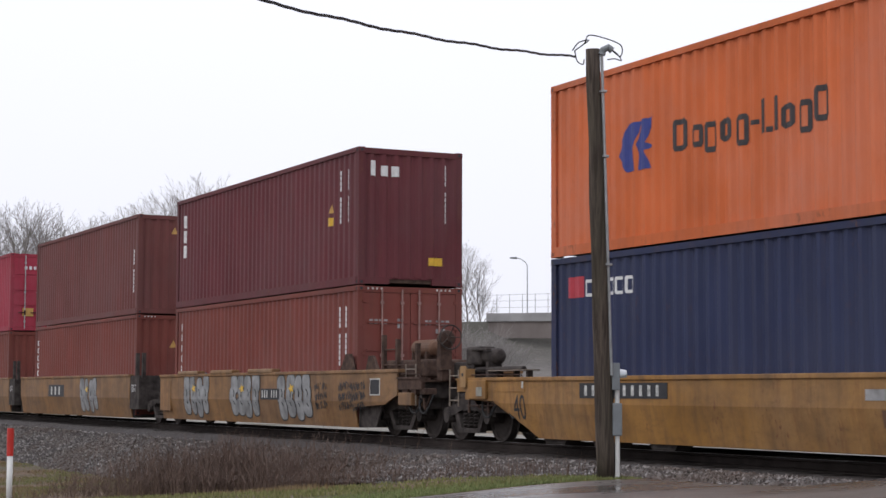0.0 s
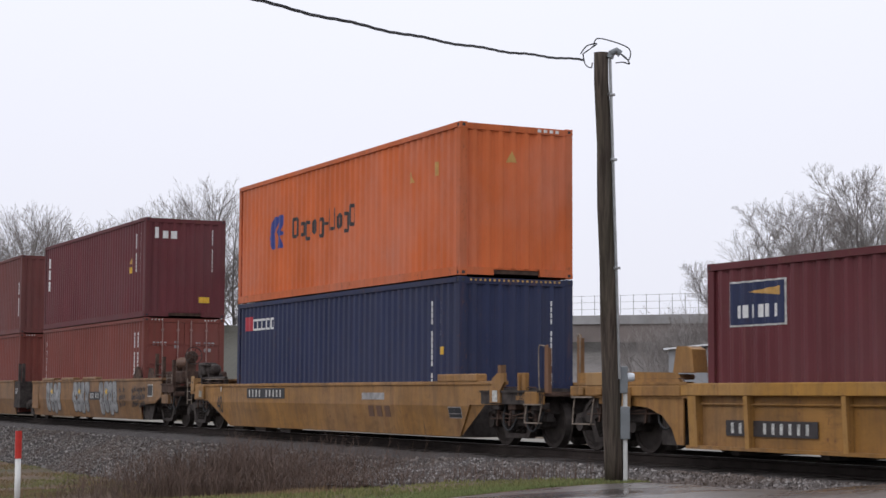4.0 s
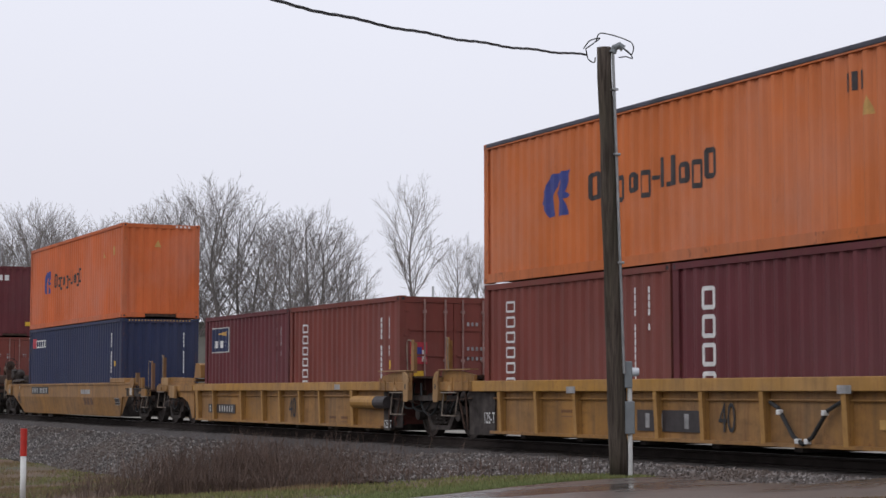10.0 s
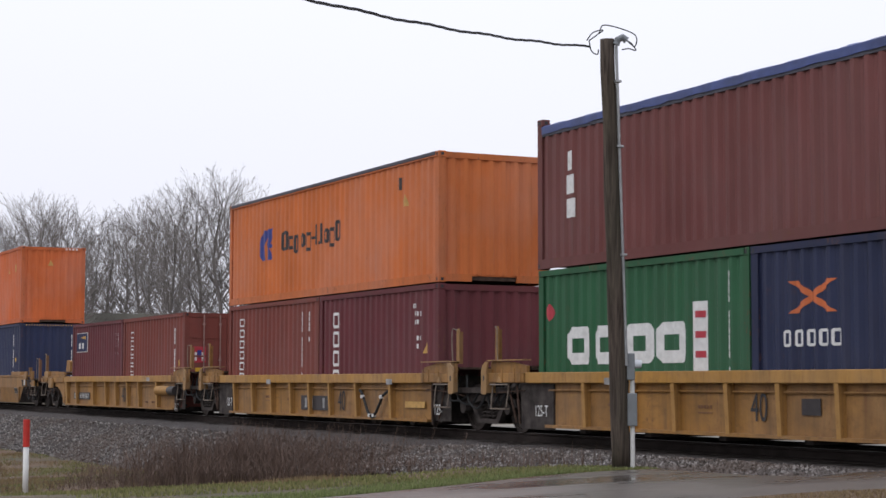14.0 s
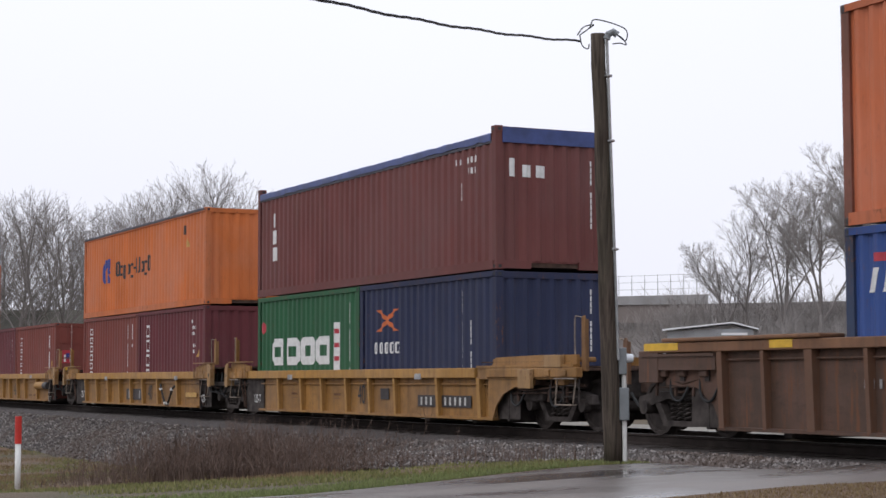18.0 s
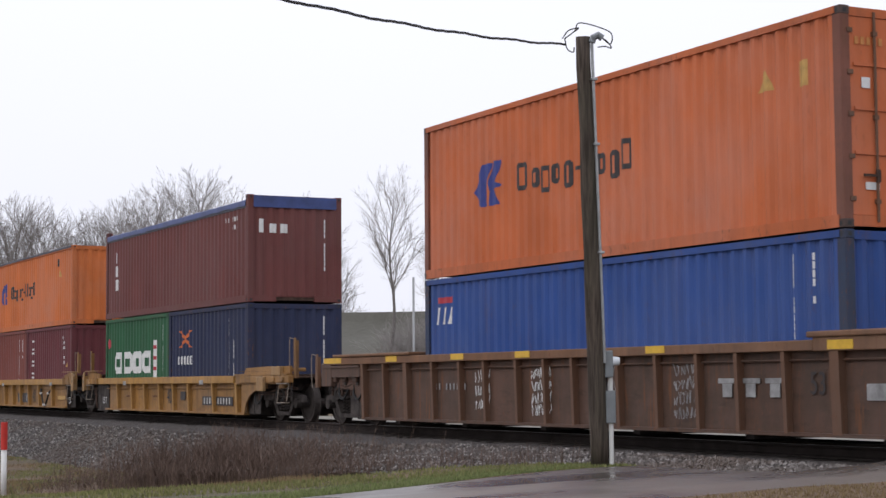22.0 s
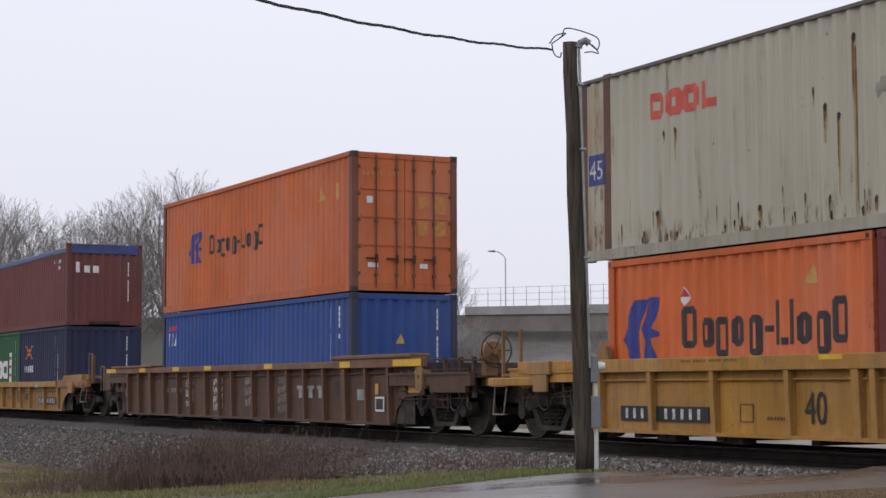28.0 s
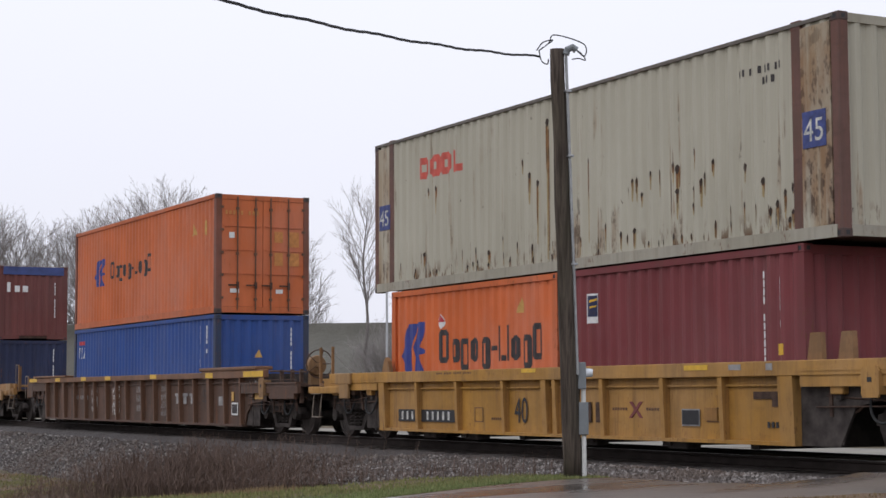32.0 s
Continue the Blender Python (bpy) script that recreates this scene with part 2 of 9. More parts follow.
PALE_YELLOW = painted("pale_yellow_bracket_paint", (0.345, 0.195, 0.07), 0.4, 0.2, blotch=0.25, runs=0.3)
TAG_GREY = plain("dull_grey_spray_paint", (0.21, 0.212, 0.21), 0.65, 0, 0.45, 3)
TAN = painted("tan_grimy_paint", (0.25, 0.14, 0.06), 0.5, 0.2, blotch=0.3)
BLACK_STEEL = plain("black_greasy_steel", (0.052, 0.044, 0.04), 0.9, 0.0, 0.5, 5, spec=0.15)
RUST_STEEL = plain("rusty_brown_steel", (0.066, 0.041, 0.031), 0.85, 0.0, 0.5, 7, spec=0.2)
WHEEL_STEEL = plain("dark_wheel_steel", (0.046, 0.038, 0.034), 0.85, 0.0, 0.35, 6, spec=0.18)
RAIL_STEEL = plain("rail_steel", (0.036, 0.029, 0.026), 0.9, 0.0, 0.3, 3, spec=0.08)
RAIL_HEAD = plain("worn_rail_head", (0.35, 0.34, 0.33), 0.3, 0.9, 0.1, 3)
WHITE = plain("white_marking_paint", (0.62, 0.62, 0.60), 0.6, 0, 0.12, 9)
BLACK = plain("black_marking_paint", (0.02, 0.02, 0.022), 0.6, 0, 0.2, 9)
CHARCOAL = plain("charcoal_marking_paint", (0.034, 0.028, 0.028), 0.6, 0, 0.3, 9)
YELLOW_MARK = plain("yellow_decal", (0.60, 0.36, 0.03), 0.5, 0, 0.12, 9)
AMBER_MARK = plain("amber_decal", (0.46, 0.27, 0.075), 0.6, 0, 0.2, 9)
FADED_RED = plain("faded_red_lettering", (0.50, 0.085, 0.06), 0.6, 0, 0.2, 5)
RED_MARK = plain("red_decal", (0.40, 0.035, 0.05), 0.5, 0, 0.12, 9)
BLUE_MARK = plain("blue_decal", (0.026, 0.04, 0.2), 0.5, 0, 0.15, 9)
GREY_MARK = plain("grey_spray_paint", (0.26, 0.255, 0.25), 0.6, 0, 0.4, 5)
TARP = plain("blue_tarpaulin", (0.035, 0.055, 0.17), 0.45, 0, 0.3, 3, 0.4)
DARK_TARP = plain("dark_roof_edge", (0.045, 0.045, 0.06), 0.6, 0, 0.3, 3)
CABLE = plain("black_cable", (0.02, 0.02, 0.02), 0.6)
GALV = plain("galvanised_steel", (0.34, 0.35, 0.35), 0.45, 0.5, 0.2, 9)
METER_GREY = plain("grey_enamel_box", (0.17, 0.185, 0.19), 0.45, 0, 0.15, 6)
METER_GLASS = plain("meter_glass", (0.55, 0.58, 0.6), 0.1, 0, 0.1, 6, 0, 0.6)
PVC = plain("white_pvc", (0.6, 0.6, 0.57), 0.5, 0, 0.1)
RED_PAINT = plain("red_marker_cap", (0.5, 0.03, 0.02), 0.5, 0, 0.15)
CONCRETE = plain("weathered_concrete", (0.27, 0.265, 0.26), 0.85, 0, 0.2, 0.6, 0.3)
# distant fence and mast steel kept light in place of hazy air
FENCE_GREY = plain("haze_pale_fence_steel", (0.42, 0.43, 0.44), 0.6, 0.1, 0.15, 2)
DECK_GREY = plain("dark_bridge_side", (0.17, 0.145, 0.132), 0.85, 0, 0.2, 0.5)
ROOF_WHITE = plain("white_metal_roof", (0.7, 0.71, 0.72), 0.4, 0, 0.08, 1)
WALL_GREY = plain("grey_metal_wall", (0.3, 0.31, 0.32), 0.6, 0, 0.15, 1)
CAR_WHITE = plain("white_car_paint", (0.6, 0.6, 0.6), 0.25, 0, 0.05, 2, 0)
TINTED = plain("dark_window_glass", (0.02, 0.022, 0.025), 0.1, 0, 0.1, 2, 0)
RUBBER = plain("black_rubber", (0.02, 0.02, 0.02), 0.8)
BARK = plain("grey_brown_bark", (0.16, 0.143, 0.132), 0.9, 0, 0.3, 2.0, 0.4)
# spreading trees and brush: bark and twigs paled, haze put into the colour
BARK_HAZED = plain("haze_paled_bark", (0.23, 0.21, 0.197), 0.9, 0, 0.25, 2.0, 0.4)
TWIG_HAZED = plain("haze_paled_twigs", (0.27, 0.248, 0.233), 0.9, 0, 0.2, 0.8, 0)
# twig grey lightened to stand in for haze
TWIG = plain("haze_lightened_twigs", (0.2, 0.181, 0.168), 0.9, 0, 0.25, 0.8, 0)
TIE_WOOD = plain("creosoted_tie_wood", (0.03, 0.023, 0.019), 0.85, 0, 0.3, 4, 0.4)


def wood_pole():
    m, n, l, p = nodes_of("weathered_pole_wood")
    grain = noise_node(n, l, 26.0, 5, (1, 1, 0.03), 0.6)
    big = noise_node(n, l, 1.6, 4, (1, 1, 0.5))
    col = blend(n, l, steps(n, l, grain, 0.35, 0.65), (0.03, 0.023, 0.018), (0.105, 0.083, 0.066))
    col = blend(n, l, steps(n, l, big, 0.45, 0.7, 0, 0.6), col, (0.06, 0.058, 0.036))
    l.new(col, p.inputs["Base Color"])
    p.inputs["Roughness"].default_value = 0.9
    p.inputs["Specular IOR Level"].default_value = 0.2
    bump(n, l, p, grain, 0.6, 0.01)
    return m


def gravel():
    m, n, l, p = nodes_of("grey_ballast_stone")
    co = n.new("ShaderNodeTexCoord")
    v = n.new("ShaderNodeTexVoronoi")
    v.inputs["Scale"].default_value = 17.0
    l.new(co.outputs["Object"], v.inputs["Vector"])
    bw = n.new("ShaderNodeSeparateColor")
    l.new(v.outputs["Color"], bw.inputs[0])
    col = blend(n, l, bw.outputs[0], (0.04, 0.035, 0.031), (0.135, 0.122, 0.112))
    col = blend(n, l, steps(n, l, noise_node(n, l, 0.5, 5), 0.4, 0.62, 0, 0.75), col, (0.085, 0.062, 0.047))
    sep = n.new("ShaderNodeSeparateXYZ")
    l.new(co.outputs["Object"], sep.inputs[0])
    # ballast turns near-black from the near shoulder in towards the rails
    inner_dark = steps(n, l, sep.outputs["Y"], YC - 2.45, YC - 1.95, 0.0, 0.95)
    col = blend(n, l, inner_dark, col, (0.034, 0.026, 0.022))
    l.new(col, p.inputs["Base Color"])
    p.inputs["Roughness"].default_value = 0.75
    bump(n, l, p, v.outputs["Distance"], 0.9, 0.04)
    return m


def stone():
    m, n, l, p = nodes_of("loose_ballast_stones")
    g = n.new("ShaderNodeNewGeometry")
    r = n.new("ShaderNodeValToRGB")
    r.color_ramp.elements[0].color, r.color_ramp.elements[1].color = (0.04, 0.034, 0.03, 1), (0.33, 0.305, 0.285, 1)
    mid = r.color_ramp.elements.new(0.7)
    mid.color = (0.10, 0.088, 0.08, 1)
    l.new(g.outputs["Random Per Island"], r.inputs[0])
    earth = steps(n, l, noise_node(n, l, 0.45, 5), 0.42, 0.62, 0.0, 0.7)
    l.new(blend(n, l, earth, r.outputs[0], (0.10, 0.07, 0.052)), p.inputs["Base Color"])
    p.inputs["Roughness"].default_value = 0.65
    return m


def blades(name, a, b, rough=0.7):
    m, n, l, p = nodes_of(name)
    g = n.new("ShaderNodeNewGeometry")
    l.new(blend(n, l, g.outputs["Random Per Island"], a, b), p.inputs["Base Color"])
    p.inputs["Roughness"].default_value = rough
    p.inputs["Specular IOR Level"].default_value = 0.25
    return m


def soil():
    m, n, l, p = nodes_of("wet_winter_turf")
    big = noise_node(n, l, 0.16, 5)
    mid = noise_node(n, l, 1.1, 6)
    fine = noise_node(n, l, 14.0, 5)
    col = blend(n, l, steps(n, l, mid, 0.36, 0.64), (0.062, 0.062, 0.028), (0.115, 0.08, 0.05))
    col = blend(n, l, steps(n, l, big, 0.45, 0.62), col, (0.13, 0.078, 0.045))
    col = blend(n, l, steps(n, l, fine, 0.4, 0.7, 0, 0.5), col, (0.06, 0.05, 0.03))
    l.new(col, p.inputs["Base Color"])
    p.inputs["Roughness"].default_value = 0.95
    bump(n, l, p, fine, 0.8, 0.05)
    return m


def asphalt():
    m, n, l, p = nodes_of("wet_asphalt")
    fine = noise_node(n, l, 60.0, 3)
    mid = noise_node(n, l, 0.9, 5, (1, 0.35, 1))
    col = blend(n, l, steps(n, l, fine, 0.35, 0.65), (0.04, 0.036, 0.033), (0.09, 0.083, 0.077))
    col = blend(n, l, steps(n, l, mid, 0.35, 0.65), col, (0.13, 0.11, 0.092))
    l.new(col, p.inputs["Base Color"])
    p.inputs["Specular IOR Level"].default_value = 0.45
    l.new(steps(n, l, mid, 0.36, 0.6, 0.1, 0.42), p.inputs["Roughness"])
    bump(n, l, p, fine, 0.25, 0.004)
    return m


POLE_WOOD, GRAVEL, STONE, SOIL, ASPHALT = wood_pole(), gravel(), stone(), soil(), asphalt()
GRASS = blades("green_grass_blades", (0.105, 0.115, 0.038), (0.235, 0.225, 0.09))
VERGE = blades("fresh_verge_grass", (0.10, 0.135, 0.04), (0.23, 0.26, 0.105))
STRAW = blades("straw_grass_blades", (0.14, 0.093, 0.048), (0.25, 0.185, 0.097))
WEED = blades("dead_weed_stems", (0.058, 0.037, 0.029), (0.16, 0.108, 0.082))
PALE_GRAVEL = plain("pale_gravel_yard", (0.2, 0.185, 0.155), 0.9, 0, 0.25, 0.4, 0.4)


def slope_turf():
    """Brown scrubby slope near the bridge that turns to pale dormant turf further along."""
    m, n, l, p = nodes_of("dormant_embankment_turf")
    co = n.new("ShaderNodeTexCoord")
    sep = n.new("ShaderNodeSeparateXYZ")
    l.new(co.outputs["Object"], sep.inputs[0])
    turf = blend(n, l, noise_node(n, l, 0.35, 6), (0.075, 0.072, 0.058), (0.12, 0.114, 0.094))
    # scrub browns lightened, some haze put into their colour
    scrub = blend(n, l, steps(n, l, noise_node(n, l, 0.6, 7, (1, 1, 0.3), 0.7), 0.35, 0.65), (0.105, 0.094, 0.087), (0.16, 0.143, 0.13))
    l.new(blend(n, l, steps(n, l, sep.outputs["X"], -98, -82), turf, scrub), p.inputs["Base Color"])
    p.inputs["Roughness"].default_value = 0.95
    bump(n, l, p, noise_node(n, l, 2.0, 5), 0.6, 0.2)
    return m


SLOPE_TURF = slope_turf()


# ---- building helpers ----
RAIL = 0.32         # top of the rails
FLOOR = 0.53        # where the lower containers stand
HALF = 1.219        # half the width of a container


def box(bm, x0, x1, y0, y1, z0, z1):
    v = [bm.verts.new((x, y, z)) for x in (x0, x1) for y in (y0, y1) for z in (z0, z1)]
    for f in ((0, 1, 3, 2), (4, 6, 7, 5), (0, 4, 5, 1), (2, 3, 7, 6), (0, 2, 6, 4), (1, 5, 7, 3)):
        bm.faces.new([v[i] for i in f])
    return v


def soft_box(bm, x0, x1, y0, y1, z0, z1, r=0.015):
    b = bmesh.new()
    box(b, x0, x1, y0, y1, z0, z1)
    bmesh.ops.bevel(b, geom=b.edges[:], offset=r, segments=2, affect="EDGES", profile=0.5)
    merge(bm, b)


def merge(bm, other):
    me = bpy.data.meshes.new("tmp")
    other.to_mesh(me)
    other.free()
    bm.from_mesh(me)
    bpy.data.meshes.remove(me)


def tube(bm, path, r, sides=8, cap=True, taper=None):
    """A round bar along a list of points; taper: its radius at the end."""
    rings, n = [], len(path)
    pts = [Vector(p) for p in path]
    for i, p in enumerate(pts):
        d = (pts[min(i + 1, n - 1)] - pts[max(i - 1, 0)]).normalized()
        a = d.orthogonal().normalized() if abs(d.z) > 0.9 else d.cross(Vector((0, 0, 1))).normalized()
        b = d.cross(a)
        rr = r if taper is None else r + (taper - r) * i / max(1, n - 1)
        rings.append([bm.verts.new(p + (a * math.cos(k * math.tau / sides) + b * math.sin(k * math.tau / sides)) * rr) for k in range(sides)])
    for u, w in zip(rings, rings[1:]):
        for k in range(sides):
            bm.faces.new((u[k], u[(k + 1) % sides], w[(k + 1) % sides], w[k]))
    if cap:
        bm.faces.new(rings[0][::-1])
        bm.faces.new(rings[-1])


def slab(bm, outline, y0, y1):
    """An outline of (x, z) points, made thick from y0 to y1."""
    a = [bm.verts.new((x, y0, z)) for x, z in outline]
    b = [bm.verts.new((x, y1, z)) for x, z in outline]
    bm.faces.new(a)
    bm.faces.new(b[::-1])
    for i in range(len(a)):
        j = (i + 1) % len(a)
        bm.faces.new((a[j], a[i], b[i], b[j]))


def finish(bm, name, material, smooth=False):
    bmesh.ops.recalc_face_normals(bm, faces=bm.faces[:])
    me = bpy.data.meshes.new(name)
    bm.to_mesh(me)
    bm.free()
    me.materials.append(material)
    if smooth:
        for f in me.polygons:
            f.use_smooth = True
    return me


def root_of(ob):
    while ob.parent:
        ob = ob.parent
    return ob


def part(name, bm, material, parent, label="", smooth=False):
    """Links a bmesh, drawn in the coordinates of its thing's place, as one mesh under a thing or a part."""
    me = finish(bm, name, material, smooth)
    base = root_of(parent)
    me.transform(Matrix.Translation(-Vector(base["origin"])))
    ob = new(name, me)
    ob.parent = parent
    if label:
        tagged(ob, label)
    return ob


def pieces(name, bm, material, parent, label=""):
    """Like part(), with a mesh object for each loose piece of the bmesh."""
    todo, made = set(bm.faces), []
    while todo:
        stack, island = [next(iter(sorted(todo, key=lambda f: f.index)))], []
        todo.discard(stack[0])
        while stack:
            f = stack.pop()
            island.append(f)
            for e in f.edges:
                for g in e.link_faces:
                    if g in todo:
                        todo.discard(g)
                        stack.append(g)
        b, seen = bmesh.new(), {}
        for f in island:
            for v in f.verts:
                if v not in seen:
                    seen[v] = b.verts.new(v.co)
            b.faces.new([seen[v] for v in f.verts])
        made.append(part(name, b, material, parent, label))
    bm.free()
    return made


def thing(name, label, category, origin, group="", kind=""):
    ob = new(name)
    ob.empty_display_size = 0.2
    ob["origin"] = origin
    ob.location = origin
    return tagged(ob, label, category, group, kind)


def single(name, bm, material, label, category, origin=(0, 0, 0), group="", kind="", smooth=False):
    me = finish(bm, name, material, smooth)
    me.transform(Matrix.Translation(-Vector(origin)))
    ob = new(name, me)
    ob.location = origin
    return tagged(ob, label, category, group, kind)


FONT_MESHES = {}


def letters(text, height):
    """The outline of a text in the built-in font as flat bmesh data: (x, z) triangles, height tall, starting at 0, 0."""
    if text not in FONT_MESHES:
        cu = bpy.data.curves.new("letters", "FONT")
        cu.body = text
        ob = new("letters", cu)
        me = bpy.data.meshes.new_from_object(ob.evaluated_get(bpy.context.evaluated_depsgraph_get()))
        co = [v.co.copy() for v in me.vertices]
        fs = [tuple(p.vertices) for p in me.polygons]
        bpy.data.objects.remove(ob)
        bpy.data.curves.remove(cu)
        bpy.data.meshes.remove(me)
        FONT_MESHES[text] = co, fs
    co, fs = FONT_MESHES[text]
    lo, hi = min(c.y for c in co), max(c.y for c in co)
    k, x0 = height / (hi - lo), min(c.x for c in co)
    return [((c.x - x0) * k, (c.y - lo) * k) for c in co], fs


def write(bm, text, x, z, height, y, wide=1.0):
    pts, fs = letters(text, height)
    v = [bm.verts.new((x + a * wide, y, z + b)) for a, b in pts]
    for f in fs:
        bm.faces.new([v[i] for i in f])


ROLLING = []        # (thing, its place on the train) for all that rolls
AXLES = []


# ---- shipping containers ----
PITCH, DEEP = 0.278, 0.04


def ripple(u):
    """How far the corrugated sheet lies behind its outer face at u metres along it."""
    k = (u % PITCH) / PITCH
    if k < 0.26:
        return 0.0
    if k < 0.5:
        return DEEP * (k - 0.26) / 0.24
    if k < 0.76:
        return DEEP
    return DEEP * (1 - (k - 0.76) / 0.24)


def corners_of(u0, u1):
    cuts, i = [u0], math.floor(u0 / PITCH)
    while i * PITCH < u1:
        for k in (0.0, 0.26, 0.5, 0.76):
            u = (i + k) * PITCH
            if u0 + 1e-4 < u < u1 - 1e-4:
                cuts.append(u)
        i += 1
    return cuts + [u1]


def sheet(bm, u0, u1, z0, z1, place):
    """A corrugated sheet; place(u, depth, z) puts it in space."""
    cols = [(bm.verts.new(place(u, ripple(u), z0)), bm.verts.new(place(u, ripple(u), z1))) for u in corners_of(u0, u1)]
    for a, b in zip(cols, cols[1:]):
        bm.faces.new((a[0], b[0], b[1], a[1]))
    back = [(bm.verts.new(place(u, DEEP + 0.02, z0)), bm.verts.new(place(u, DEEP + 0.02, z1))) for u in (u0, u1)]
    bm.faces.new((back[0][0], back[0][1], back[1][1], back[1][0]))


def on_sheet(bm, shape, place, lift=-0.005):
    """A convex painted shape of (u, z) points that follows the corrugation."""
    us = sorted({round(p[0], 4) for p in shape} | set(corners_of(min(p[0] for p in shape), max(p[0] for p in shape))))
    n = len(shape)

    def span(u):
        zs = []
        for i in range(n):
            (ua, za), (ub, zb) = shape[i], shape[(i + 1) % n]
            if min(ua, ub) - 1e-6 <= u <= max(ua, ub) + 1e-6:
                if abs(ub - ua) < 1e-6:
                    zs += [za, zb]
                else:
                    zs.append(za + (zb - za) * (u - ua) / (ub - ua))
        return (min(zs), max(zs)) if zs else (0, 0)

    for a, b in zip(us, us[1:]):
        if b - a < 1e-4:
            continue
        (l0, h0), (l1, h1) = span(a + 1e-5), span(b - 1e-5)
        v = [bm.verts.new(place(u, ripple(u) + lift, z)) for u, z in ((a, l0), (b, l1), (b, h1), (a, h0))]
        bm.faces.new(v)


def rect(u0, u1, z0, z1):
    return [(u0, z0), (u1, z0), (u1, z1), (u0, z1)]


def ring(bm, u0, u1, z0, z1, stroke, place):
    """A plain upright frame, hollow in the middle."""
    us, zs = (u0, u0 + stroke, u1 - stroke, u1), (z0, z0 + stroke, z1 - stroke, z1)
    if u1 - u0 < 2.4 * stroke or z1 - z0 < 2.4 * stroke:
        on_sheet(bm, rect(u0, u1, z0, z1), place)
        return
    for i in range(3):
        for j in range(3):
            if (i, j) == (1, 1):
                continue
            shape = rect(us[i], us[i + 1], zs[j], zs[j + 1])
            if i != 1 and j != 1:       # the outer corners are cut off
                k = {(0, 0): 0, (2, 0): 1, (2, 2): 2, (0, 2): 3}[(i, j)]
                a, c, b = Vector(shape[k - 1]), Vector(shape[k]), Vector(shape[(k + 1) % 4])
                shape = shape[:k] + [tuple(c.lerp(a, 0.62)), tuple(c.lerp(b, 0.62))] + shape[k + 1:]
            on_sheet(bm, shape, place)


def word_bars(bm, place, u, z, height, widths, put=on_sheet, lean=0.0):
    """A word mark as plain bars: (advance, low, high) for each sign, in parts of the height."""
    for adv, lo, hi in widths:
        w = adv * height
        if hi > lo and not lean:
            ring(bm, u + 0.06 * w, u + 0.84 * w, z + lo * height, z + hi * height, 0.175 * height, place)
        elif hi > lo:
            put(bm, [(u + 0.06 * w, z + lo * height), (u + 0.62 * w, z + lo * height), (u + 0.62 * w + lean, z + hi * height), (u + 0.06 * w + lean, z + hi * height)], place)
        u += w
    return u


def column_bars(bm, place, u, z_top, size, count, gap=1.25, width=0.7):
    """A word set from top to bottom, one plain bar for each sign."""
    for i in range(count):
        z = z_top - i * size * gap
        ring(bm, u, u + size * width, z - size, z - 0.1 * size, 0.17 * size, place)


def code_column(bm, place, u, z_top, count, size=0.085):
    for i in range(count):
        if i not in (4, 11):
            on_sheet(bm, rect(u, u + 0.032, z_top - (i + 1) * size * 1.35, z_top - i * size * 1.35 - size * 0.22), place)


CONTAINER_MESHES = {}


